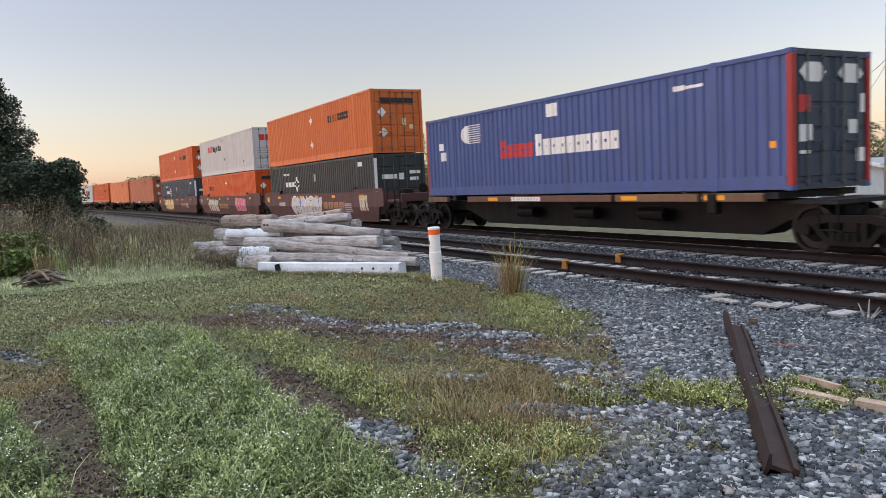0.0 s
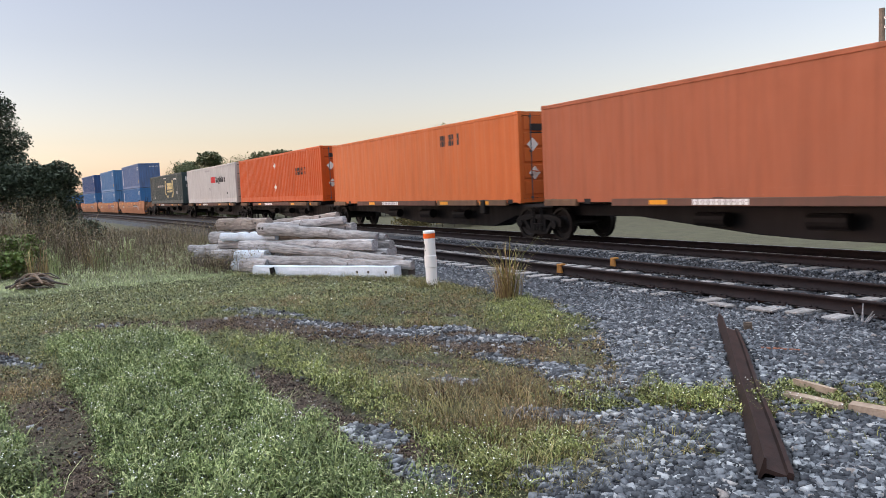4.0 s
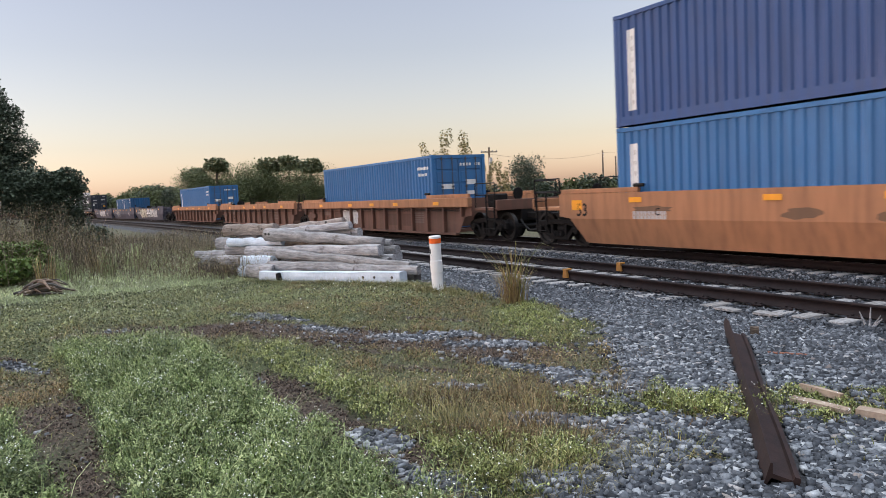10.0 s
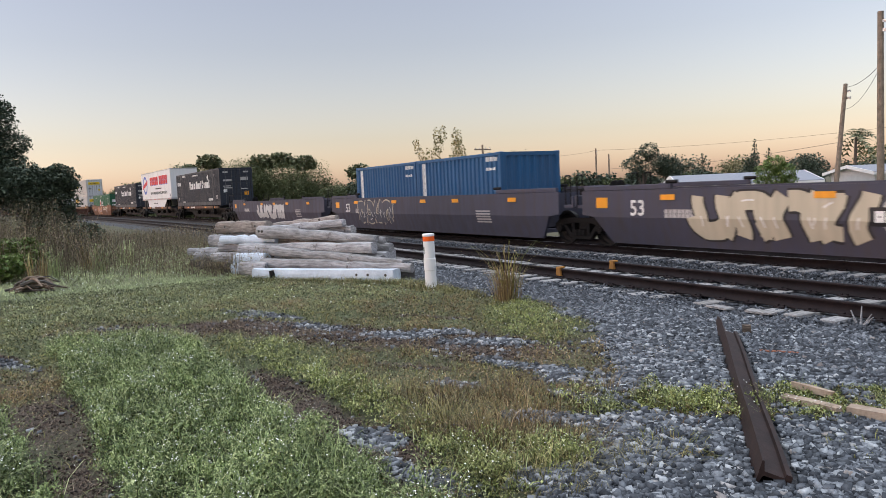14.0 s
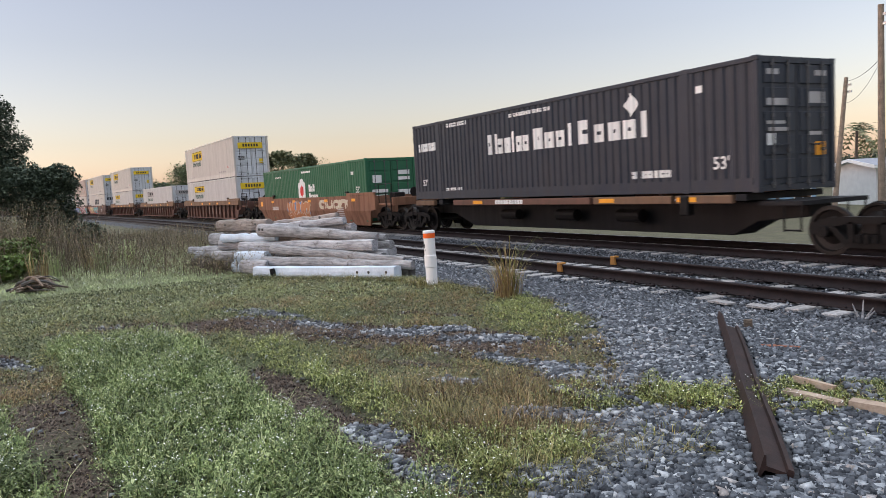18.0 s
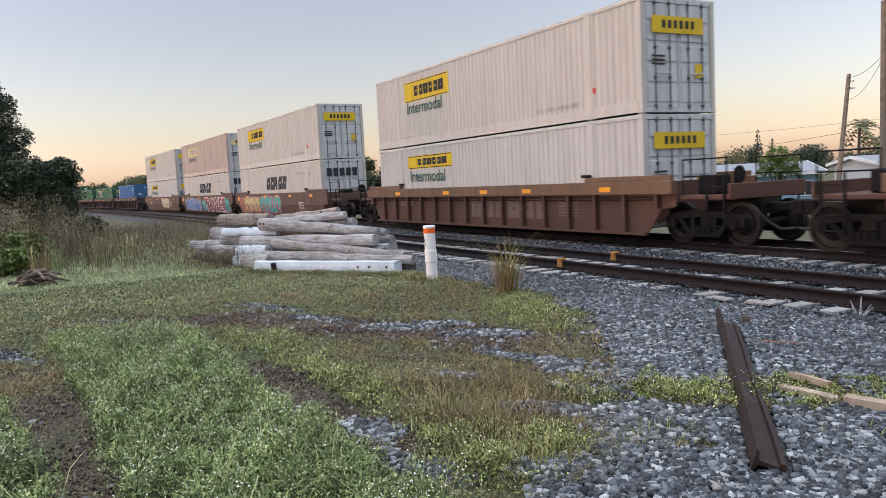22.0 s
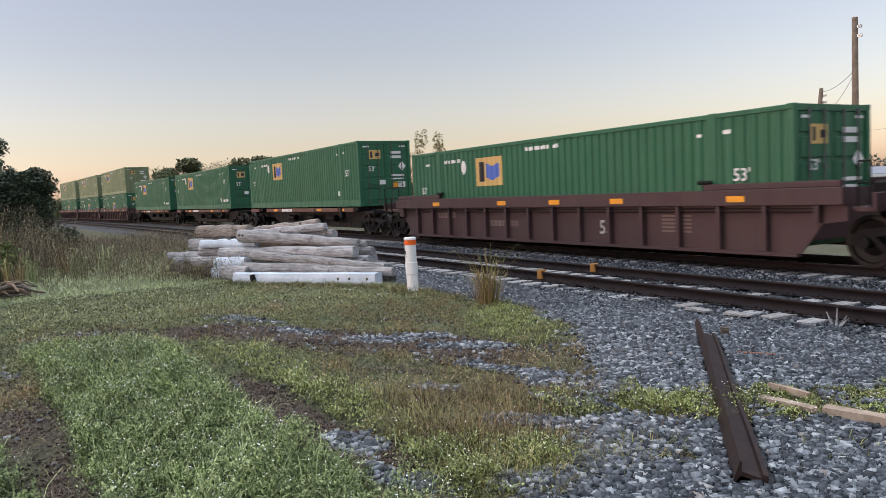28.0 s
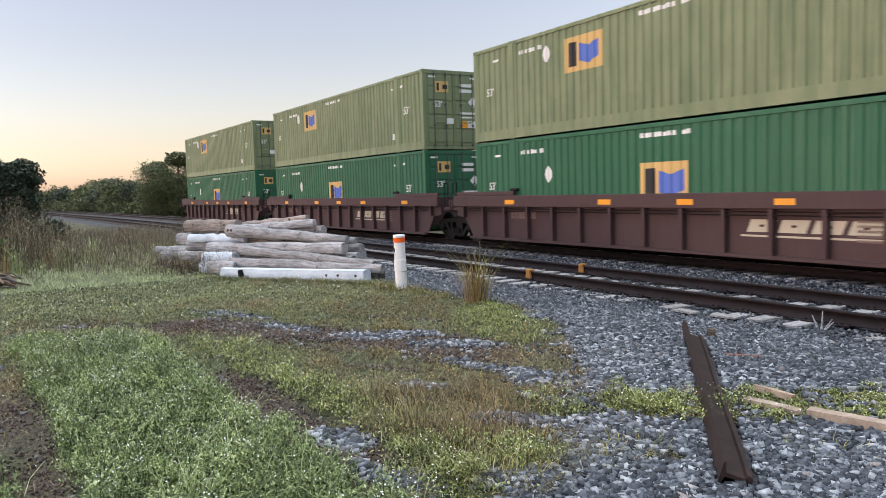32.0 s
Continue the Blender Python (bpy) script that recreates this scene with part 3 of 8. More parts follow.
def bogie(parent, x):
    """A two-axle truck with cast side frames."""
    bm = box(bmesh.new(), -0.19, 0.19, -1.0, 1.0, 0.42, 0.72)
    bevelled(bm, 0.04)
    rod(bm, (0, 0, 0.7), (0, 0, 0.86), 0.3, 14)
    t = part("truck", bm, STEEL_DARK, parent, "two-axle freight truck of cast steel, coloured dark for the shade under the car", (x, 0, 0))
    bm = bmesh.new()
    upper = [(-1.16, 0.42), (-1.16, 0.62), (-0.98, 0.72), (-0.5, 0.78), (0.5, 0.78), (0.98, 0.72), (1.16, 0.62), (1.16, 0.42), (0.86, 0.42), (0.8, 0.56), (0.42, 0.64), (-0.42, 0.64), (-0.8, 0.56), (-0.86, 0.42)]
    prism(bm, upper, -0.07, 0.07)
    prism(bm, [(-0.78, 0.56), (-0.66, 0.58), (-0.36, 0.28), (0.36, 0.28), (0.66, 0.58), (0.78, 0.56), (0.44, 0.18), (-0.44, 0.18)], -0.07, 0.07)
    for k in (-0.33, 0.33):
        box(bm, k - 0.06, k + 0.06, -0.07, 0.07, 0.26, 0.68)
    for k in (-0.89, 0.89):
        rod(bm, (k, -0.15, WHEEL_R), (k, 0.08, WHEEL_R), 0.12, 12)
    for k in (-0.16, 0.0, 0.16):
        rod(bm, (k, -0.05, 0.28), (k, -0.05, 0.44), 0.075, 10)
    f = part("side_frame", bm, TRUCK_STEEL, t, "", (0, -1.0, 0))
    again("side_frame", f, t, (0, 1.0, 0), (0, 0, math.pi))
    bm = bmesh.new()
    for s in (-1, 1):
        m = Matrix.Translation((0, s * 0.75, 0)) @ Matrix.Rotation(s * -math.pi / 2, 4, "X")
        lathe(bm, [(0.12, -0.09), (0.2, -0.07), (0.3, -0.02), (0.4, -0.03), (0.42, -0.07), (WHEEL_R - 0.006, -0.07), (WHEEL_R - 0.012, 0.05), (WHEEL_R + 0.025, 0.065), (WHEEL_R + 0.02, 0.09), (0.42, 0.09), (0.4, 0.03), (0.28, 0.0), (0.14, 0.09)], 28, m)
        for k in range(3):
            a = 2 * math.pi * k / 3
            rod(bm, (0.07 * math.cos(a), s * 1.12, 0.07 * math.sin(a)), (0.07 * math.cos(a), s * 1.165, 0.07 * math.sin(a)), 0.02, 6)
    rod(bm, (0, -1.14, 0), (0, 1.14, 0), 0.085, 12)
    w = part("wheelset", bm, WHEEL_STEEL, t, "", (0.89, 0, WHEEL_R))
    w2 = again("wheelset", w, t, (-0.89, 0, WHEEL_R))
    WHEELSETS.append((w, w2))
    return t


def coupler(parent, x, s):
    bm = box(bmesh.new(), min(x, x + s * 0.75), max(x, x + s * 0.75), -0.09, 0.09, 0.74, 0.95)
    box(bm, min(x + s * 0.7, x + s * 0.98), max(x + s * 0.7, x + s * 0.98), -0.2, 0.2, 0.68, 1.0)
    bevelled(bm, 0.03)
    part("coupler", bm, TRUCK_STEEL, parent)
    bm = bmesh.new()
    pts = [Vector((x + s * a, -0.35, b)) for a, b in ((0.0, 0.72), (0.25, 0.5), (0.55, 0.36), (0.95, 0.4))]
    for p, q in zip(pts, pts[1:]):
        rod(bm, p, q, 0.03, 6)
    part("air_hose", bm, RUBBER, parent)


def end_gear(parent, x, s, paint, last):
    """The platform over a truck, its draft sill, grab irons, ladder and brake gear; s: the way it points."""
    w = 1.55 if last else 0.5
    x1 = x + s * w
    bm = box(bmesh.new(), min(x, x1), max(x, x1), -1.25, 1.25, 1.06, 1.16)
    bevelled(bm, 0.015)
    part("end_platform", bm, paint, parent)
    bm = box(bmesh.new(), min(x, x1), max(x, x1), -0.3, 0.3, 0.68, 1.06)
    part("draft_sill", bm, STEEL_DARK, parent)
    bm = box(bmesh.new(), min(x1, x1 - s * 0.08), max(x1, x1 - s * 0.08), -1.3, 1.3, 1.1, 1.42)
    bevelled(bm, 0.015)
    part("end_sill", bm, paint, parent)
    for y in (-1.28, 1.28):
        bm = bmesh.new()
        for a, b, c, d in ((0.15, 1.16, 0.15, 2.0), (0.15, 2.0, w - 0.12, 2.0), (w - 0.12, 2.0, w - 0.12, 1.16), (0.15, 1.6, w - 0.12, 1.6)):
            rod(bm, (x + s * a, y, b), (x + s * c, y, d), 0.018, 6)
        part("handrail", bm, STEEL_DARK, parent)
        if last:
            bm = bmesh.new()
            for a in (w - 0.7, w - 0.2):
                box(bm, min(x + s * a - 0.02, x + s * a + 0.02), x + s * a + 0.02, y - 0.02, y + 0.02, 0.42, 1.6)
            for z in (0.45, 0.75, 1.05, 1.35):
                rod(bm, (x + s * (w - 0.7), y, z), (x + s * (w - 0.2), y, z), 0.015, 6)
            part("ladder", bm, STEEL_DARK, parent)
    bm = bmesh.new()
    rod(bm, (x + s * 0.3, 0.35, 1.16), (x + s * 0.3, 0.35, 1.75), 0.04, 8)
    lathe(bm, [(0.2, -0.015), (0.22, 0.0), (0.2, 0.015), (0.05, 0.015)], 18, Matrix.Translation((x + s * 0.42, 0.35, 1.6)) @ Matrix.Rotation(math.pi / 2, 4, "Y"))
    part("hand_brake", bm, STEEL_DARK, parent)
    bm = box(bmesh.new(), min(x + s * 0.1, x + s * 0.7), max(x + s * 0.1, x + s * 0.7), -0.75, -0.25, 1.16, 1.62)
    bevelled(bm, 0.04)
    part("brake_reservoir", bm, STEEL_DARK, parent)
    if last:
        coupler(parent, x1, s)


CREASE, LEAN = 0.84, 0.27      # smooth car sides lean inwards below a crease


def fold(bm):
    """Lets paint on a smooth car side follow the crease."""
    if all(-1.47 < v.co.y < -1.42 for v in bm.verts):
        bmesh.ops.bisect_plane(bm, geom=bm.verts[:] + bm.edges[:] + bm.faces[:], plane_co=(0, 0, CREASE), plane_no=(0, 0, 1))
        for v in bm.verts:
            v.co.y += LEAN * max(0, CREASE - v.co.z)
    return bm


def marking(name, material, quads_xz, y, parent, label=""):
    """Flat paint on a plane facing the camera's side: quads given by corner (x, z) pairs."""
    bm = bmesh.new()
    for q in quads_xz:
        bm.faces.new([bm.verts.new((x, y, z)) for x, z in q])
    return tagged(part(name, fold(bm), material, parent, label), kind="stuff" if len(quads_xz) > 1 else "")


def rect(x0, x1, z0, z1):
    return ((x0, z0), (x1, z0), (x1, z1), (x0, z1))


def cells(a, b, z0, z1):
    """One plain block with a small slot in its middle, as (x0, x1, z0, z1) pieces: lettering that is not spelled out."""
    w, h = b - a, z1 - z0
    return ((a, b, z0, z0 + 0.42 * h), (a, a + 0.4 * w, z0 + 0.42 * h, z0 + 0.6 * h), (a + 0.6 * w, b, z0 + 0.42 * h, z0 + 0.6 * h), (a, b, z0 + 0.6 * h, z1))


def glyph_bars(x0, x1, z0, z1, count, slant=0.0):
    """A line of plain blocks as quads in x and z."""
    out = []
    w = (x1 - x0) / count
    for k in range(count):
        for a, b, lo, hi in cells(x0 + (k + 0.06) * w, x0 + (k + 0.9) * w, z0, z1):
            out.append(tuple((x + slant * (z - z0), z) for x, z in rect(a, b, lo, hi)))
    return out


def blob(cx, cz, rx, rz, seed, n=14, lean=0.2):
    r = random.Random(seed)
    pts = []
    for k in range(n):
        a = 2 * math.pi * k / n
        f = r.uniform(0.72, 1.12)
        pts.append((cx + rx * f * math.cos(a) + lean * rz * f * math.sin(a), cz + rz * f * math.sin(a)))
    return tuple(pts)


def ribbon(bm, pts, wide, y, z0, z1):
    """A sprayed line of even width along points (x, z), with blunt ends."""
    left, right = [], []
    for i, (x, z) in enumerate(pts):
        a, b = pts[max(0, i - 1)], pts[min(len(pts) - 1, i + 1)]
        dx, dz = b[0] - a[0], b[1] - a[1]
        d = math.hypot(dx, dz) or 1.0
        ox, oz = -dz / d * wide / 2, dx / d * wide / 2
        left.append(bm.verts.new((x + ox, y, min(max(z + oz, z0), z1))))
        right.append(bm.verts.new((x - ox, y, min(max(z - oz, z0), z1))))
    for i in range(len(pts) - 1):
        bm.faces.new((left[i], right[i], right[i + 1], left[i + 1]))


def graffiti(parent, y, x0, x1, z0, z1, fill, edge, count, seed, second=None):
    """Fat curling sprayed lines with a rim in another colour over a cloud of paint; no letters."""
    r = random.Random(seed)
    w, h = (x1 - x0) / count, z1 - z0
    rims, fills, marks, cloud, n = bmesh.new(), bmesh.new(), bmesh.new(), bmesh.new(), 0
    for k in range(count):
        cx, cz = x0 + (k + 0.5) * w, (z0 + z1) / 2
        pts = blob(cx, cz, w * 0.62, h * 0.5, seed * 7 + k, 18, 0.1)
        cloud.faces.new([cloud.verts.new((px, y - 0.001 - 0.00008 * k, min(max(pz, z0 - 0.03), z1 + 0.03))) for px, pz in pts])
        lines = []
        for j in range(2):
            sx = cx + (j - 0.5) * w * 0.62 + r.uniform(-0.08, 0.08) * w
            lines.append([(sx + 0.1 * w * math.sin(q * 5 + k) + 0.12 * w * q, z0 + h * (0.08 + 0.84 * q)) for q in np.linspace(0, 1, 9)])
        a0, turn, rad = r.uniform(0, 6.28), r.choice((-1, 1)) * r.uniform(2.6, 4.4), r.uniform(0.24, 0.34)
        lines.append([(cx + w * rad * 1.5 * math.cos(a0 + turn * q), cz + r.uniform(-0.004, 0.004) + h * rad * math.sin(a0 + turn * q)) for q in np.linspace(0, 1, 13)])
        for pts in lines:
            n += 1
            wd = min(0.36 * w, 0.32 * h) * r.uniform(0.8, 1.25)
            ribbon(rims, pts, wd + 0.1 * h, y - 0.003 - 0.00008 * n, z0 - 0.04, z1 + 0.04)
            ribbon(fills, pts, wd, y - 0.007 - 0.00008 * n, z0, z1)
            ribbon(marks, pts[2:5], 0.035 * h, y - 0.013 - 0.00008 * n, z0, z1)
    if second:
        tagged(part("graffiti_cloud", fold(cloud), SPRAY[second], parent), kind="stuff")
    else:
        cloud.free()
    tagged(part("graffiti_rim", fold(rims), SPRAY[edge], parent), kind="stuff")
    tagged(part("graffiti", fold(fills), SPRAY[fill], parent, "fat curling spray-painted lines"), kind="stuff")
    tagged(part("graffiti_line", fold(marks), SPRAY["white" if edge != "white" else "black"], parent), kind="stuff")


def well_car(style, paint, front, rear, name_label, fx=9.75, rx=9.75, chord=None, ribs=16):
    """One unit of a container well car. front, rear: 'end' (truck and coupler), 'joint' (shared truck) or 'none' (rests on the next one's)."""
    root = tagged(new("well_car"), name_label, "well car", "rail cars of the train")
    chord = chord or paint
    wall = [(-8.2, 0.18), (8.2, 0.18), (8.72, 0.84), (9.2, 0.9), (9.2, 1.54), (-9.2, 1.54), (-9.2, 0.9), (-8.72, 0.84)]
    for s in (-1, 1):
        if style == "smooth":
            bm = prism(bmesh.new(), [(-8.72, CREASE), (8.72, CREASE)] + wall[3:7], s * 1.345, s * 1.425)
            part("side_wall", bm, paint, root)
            bm = prism(bmesh.new(), [(-8.2, 0.18), (8.2, 0.18), (8.72, CREASE), (-8.72, CREASE)], s * 1.345, s * 1.425)
            for v in bm.verts:
                if v.co.z < 0.2:
                    v.co.y -= s * LEAN * (CREASE - 0.18)
            part("lower_panel", bm, paint, root)
            bm = box(bmesh.new(), -8.15, 8.15, min(s * 1.15, s * 1.24), max(s * 1.15, s * 1.24), 0.15, 0.24)
            part("bottom_sill", bm, paint, root)
        else:
            bm = prism(bmesh.new(), wall[:4] + [(9.2, 1.2), (-9.2, 1.2)] + wall[6:], s * 1.33, s * 1.36)
            part("side_wall", bm, paint, root)
            bm = prism(bmesh.new(), [(-8.25, 0.18), (8.25, 0.18), (8.25, 0.25), (-8.25, 0.25)], s * 1.36, s * 1.5)
            part("bottom_sill", bm, paint, root)
            rib = None
            for k in range(ribs):
                x = -8.65 + k * 17.3 / (ribs - 1)
                if rib is None or abs(x) > 8.3:
                    z0 = 0.26 if abs(x) < 8.3 else 0.86
                    bm = prism(bmesh.new(), [(-0.05, z0), (0.05, z0), (0.05, 1.2), (-0.05, 1.2)], min(s * 1.36, s * 1.5), max(s * 1.36, s * 1.5))
                    o = part("rib", bm, paint, root, "", (x, 0, 0))
                    rib = o if abs(x) < 8.3 else rib
                else:
                    again("rib", rib, root, (x, 0, 0))
            for z in (1.07, 1.14):
                bm = bmesh.new()
                rod(bm, (-8.6, s * 1.47, z), (8.6, s * 1.47, z), 0.014, 6)
                part("brake_pipe", bm, TRUCK_STEEL, root)
            bm = box(bmesh.new(), -9.2, 9.2, min(s * 1.33, s * 1.52), max(s * 1.33, s * 1.52), 1.2, 1.54)
            bevelled(bm, 0.014)
            part("top_chord", bm, chord, root)
        for e in (-1, 1):
            xa, xb = sorted((e * 5.9, e * 9.1))
            bm = box(bmesh.new(), xa, xb, min(s * 1.325, s * 1.43), max(s * 1.325, s * 1.43), 1.544, 1.67)
            bevelled(bm, 0.012)
            part("guide_rail", bm, chord, root)
            bm = box(bmesh.new(), e * 5.9 - 0.2, e * 5.9 + 0.2, s * 1.37 - 0.05, s * 1.37 + 0.05, 1.67, 1.76)
            bevelled(bm, 0.03)
            part("latch", bm, STEEL_DARK, root)
    beam, reach = None, 1.12 if style == "smooth" else 1.33
    for k in range(7):
        if beam is None:
            beam = part("floor_beam", box(bmesh.new(), -0.12, 0.12, -reach, reach, 0.19, 0.315), paint, root, "", (-6.6, 0, 0))
        else:
            again("floor_beam", beam, root, (-6.6 + k * 2.2, 0, 0))
    for e in (-1, 1):
        xa, xb = sorted((e * 8.35, e * 8.45))
        bm = box(bmesh.new(), xa, xb, -1.33, 1.33, 0.5, 1.5)
        part("bulkhead", bm, paint, root)
    for e, kind, at in ((1, front, fx), (-1, rear, rx)):
        end_gear(root, e * 9.2, e, paint, kind == "end")
        if kind != "none":
            bogie(root, e * at)
    for k in (-6.2, -2.1, 0.5, 3.0, 6.6):
        marking("reflector", AMBER, [rect(k, k + 0.46, 1.28, 1.41)], -1.452 if style == "smooth" else -1.524, root)
    if style == "smooth":
        marking("reflector", AMBER, [rect(-8.6, -8.15, 1.08, 1.36)], -1.43, root)
    y = -1.429 if style == "smooth" else -1.364
    mark = GREY_MARK if style == "smooth" else FAINT_MARK
    marking("number_lettering", mark, glyph_bars(-6.1, -4.9, 0.85, 1.05, 9), y, root)
    marking("data_lettering", mark, [rect(4.6, 5.5, 0.95 - 0.09 * k, 1.0 - 0.09 * k) for k in range(5)], y, root)
    return root


def spine_car(front, rear, label, fx=8.6, rx=8.6, ledge=None, zb=1.28, deep=False):
    """A skeleton car: a deep belly beam, arms and ledges that carry one container."""
    root = tagged(new("spine_car"), label, "spine car", "rail cars of the train")
    ledge = ledge or PAINTS["ledge"]
    belly = [(-8.6, 0.72), (-5.0, 0.72), (-1.2, 0.36), (0.2, 0.3), (5.2, 0.28), (6.6, 0.68), (8.6, 0.72), (8.6, 1.06), (-8.6, 1.06)]
    if deep:
        belly[1:6] = [(-6.6, 0.7), (-5.2, 0.26), (0.0, 0.26), (6.6, 0.26), (7.3, 0.6)]
    bm = prism(bmesh.new(), belly, -0.38, 0.38)
    bevelled(bm, 0.02)
    part("spine", bm, PAINTS["black"], root)
    for x in (-7.6, -6.05, -1.5, 1.5, 6.05, 7.6):
        bm = prism(bmesh.new(), [(x - 0.14, zb - 0.16), (x + 0.14, zb - 0.16), (x + 0.14, zb - 0.02), (x - 0.14, zb - 0.02)], -1.3, 1.3)
        part("cross_arm", bm, PAINTS["black"], root)
    for s in (-1, 1):
        for a, b in ((-8.0, -6.5), (-5.0, 2.6), (2.75, 5.6), (5.75, 7.4)):
            if (a, b) == (-8.0, -6.5) and s == 1:
                continue
            bm = box(bmesh.new(), a, b, min(s * 1.22, s * 1.36), max(s * 1.22, s * 1.36), zb - 0.22, zb - 0.03)
            bevelled(bm, 0.012)
            part("side_ledge", bm, ledge if (a, b) != (-5.0, 2.6) else PAINTS["umber"], root)
        bm = box(bmesh.new(), 5.92, 6.18, s * 1.3 - 0.12, s * 1.3 + 0.12, zb - 0.5, zb - 0.03)
        bevelled(bm, 0.03)
        part("pedestal", bm, STEEL_DARK, root)
    for x in (-2.6, 0.4, 3.1):
        bm = bmesh.new()
        rod(bm, (x, -0.75, 0.72), (x + 0.9, -0.75, 0.72), 0.17, 12)
        part("air_tank", bm, STEEL_DARK, root)
    for e, kind, at in ((1, front, fx), (-1, rear, rx)):
        if kind != "none":
            bogie(root, e * at)
        bm = box(bmesh.new(), *sorted((e * 7.9, e * 8.95)), -1.1, 1.1, 1.0, 1.09)
        part("end_platform", bm, PAINTS["black"], root)
        for y in (-1.08, 1.08):
            bm = bmesh.new()
            rod(bm, (e * 8.9, y, 1.0), (e * 8.9, y, 0.45), 0.02, 6)
            rod(bm, (e * 8.5, y, 1.0), (e * 8.5, y, 0.45), 0.02, 6)
            rod(bm, (e * 8.5, y, 0.48), (e * 8.9, y, 0.48), 0.02, 6)
            part("step", bm, STEEL_DARK, root)
        if kind == "end":
            coupler(root, e * 8.45, e)
    for a, b in ((3.0, 3.6), (5.8, 6.4), (-3.6, -3.0)):
        marking("reflector", AMBER, [rect(a, b, zb - 0.18, zb - 0.07)], -1.364, root)
    marking("number_lettering", WHITE, glyph_bars(-2.2, -0.6, zb - 0.19, zb - 0.06, 10), -1.364, root)
    return root
# ---- the train: containers ----
def ridge_points(x0, x1, pitch, depth):
    """The corrugation of a wall between x0 and x1: (x, how far it lies back)."""
    n = max(1, round((x1 - x0) / pitch))
    p = (x1 - x0) / n
    out = [(x0, 0.0)]
    for k in range(n):
        a = x0 + k * p
        out += [(a + p * 0.36, 0.0), (a + p * 0.5, depth), (a + p * 0.86, depth), (a + p, 0.0)]
    return out


class Wall:
    """A container's long wall, flat or corrugated, on which paint can be laid."""

    def __init__(self, length, width, height, posts, pitch, depth):
        self.l, self.w, self.h = length, width, height
        cuts = [-length / 2 + 0.14] + [q for p in posts for q in (p - 0.13, p + 0.13)] + [length / 2 - 0.14]
        self.bays = list(zip(cuts[::2], cuts[1::2]))
        self.lines = [ridge_points(a, b, pitch, depth) if depth else [(a, 0.0), (b, 0.0)] for a, b in self.bays]
        self.flat = [(a, d) for line in self.lines for a, d in line]

    def back(self, x):
        f = self.flat
        for (a, da), (b, db) in zip(f, f[1:]):
            if a <= x <= b:
                return da + (db - da) * (x - a) / max(1e-6, b - a)
        return 0.0

    def panel(self, z0, z1):
        bm = bmesh.new()
        for line in self.lines:
            low = [bm.verts.new((x, -self.w / 2 + 0.012 + d, z0)) for x, d in line]
            top = [bm.verts.new((x, -self.w / 2 + 0.012 + d, z1)) for x, d in line]
            for i in range(len(line) - 1):
                bm.faces.new((low[i], low[i + 1], top[i + 1], top[i]))
        return bm

    def paint(self, name, material, shapes, parent, label=""):
        """Lays paint on the wall. A shape is a list of (x, low z, high z) stations, joined up in straight steps."""
        bm = bmesh.new()
        for s in shapes:
            xs = {round(x, 4) for x, _, _ in s}
            xs |= {round(x, 4) for x, _ in self.flat if s[0][0] < x < s[-1][0]}
            rows = []
            for x in sorted(xs):
                for (a, la, ha), (b, lb, hb) in zip(s, s[1:]):
                    if a <= x + 1e-6 and x - 1e-6 <= b:
                        k = (x - a) / max(1e-6, b - a)
                        y = -self.w / 2 + 0.012 + self.back(x) - 0.005
                        rows.append((bm.verts.new((x, y, la + (lb - la) * k)), bm.verts.new((x, y, ha + (hb - ha) * k))))
                        break
            for (a, b), (c, d) in zip(rows, rows[1:]):
                bm.faces.new((a, c, d, b))
        return tagged(part(name, bm, material, parent, label), kind="stuff" if len(shapes) > 1 else "")


def bar(x0, x1, z0, z1):
    return [(x0, z0, z1), (x1, z0, z1)]


def diamond(cx, cz, r, q=None):
    q = q or r
    return [(cx - r, cz, cz + 0.001), (cx, cz - q, cz + q), (cx + r, cz, cz + 0.001)]


def leaned(a, b, z0, z1, s):
    """An upright bar whose top is pushed s metres along the wall."""
    k = min(1.0, (b - a) / s)
    if b > a + s:
        return [(a, z0, z0 + 0.001), (a + s, z0, z1), (b, z0, z1), (b + s, z1 - 0.001, z1)]
    h = z1 - z0
    return [(a, z0, z0 + 0.001), (b, z0, z0 + k * h), (a + s, z1 - k * h, z1), (b + s, z1 - 0.001, z1)]


def letters(x0, x1, z0, z1, count, seed, shape="", lean=0.0):
    """Plain notched blocks in place of lettering. shape: the outline of the line of blocks, T tall, x low, p hanging, i narrow, a space for a gap."""
    out = []
    r = random.Random(seed)
    shape = shape or "T" * count
    wide = [{"i": 0.5, " ": 0.55, "W": 1.5}.get(c, 1.0) for c in shape]
    unit, h, a = (x1 - x0) / sum(wide), z1 - z0, x0
    for c, w in zip(shape, wide):
        b = a + w * unit * 0.86
        lo, hi = z0 - (0.26 * h if c == "p" else 0), z0 + h * (0.74 if c in "xps" else 1.0)
        if c == " ":
            pass
        elif unit < 0.17 or c == "i":
            out.append(bar(a, b, lo, hi - (r.choice((0, 0, 0.15)) * h if c != "i" else 0)))
        else:
            for p, q, e, f in cells(a, b, lo, hi):
                if lean:
                    out.append(leaned(p + lean * (e - lo) / (hi - lo), q + lean * (e - lo) / (hi - lo), e, f, lean * (f - e) / (hi - lo)))
                else:
                    out.append(bar(p, q, e, f))
        a += w * unit
    return out


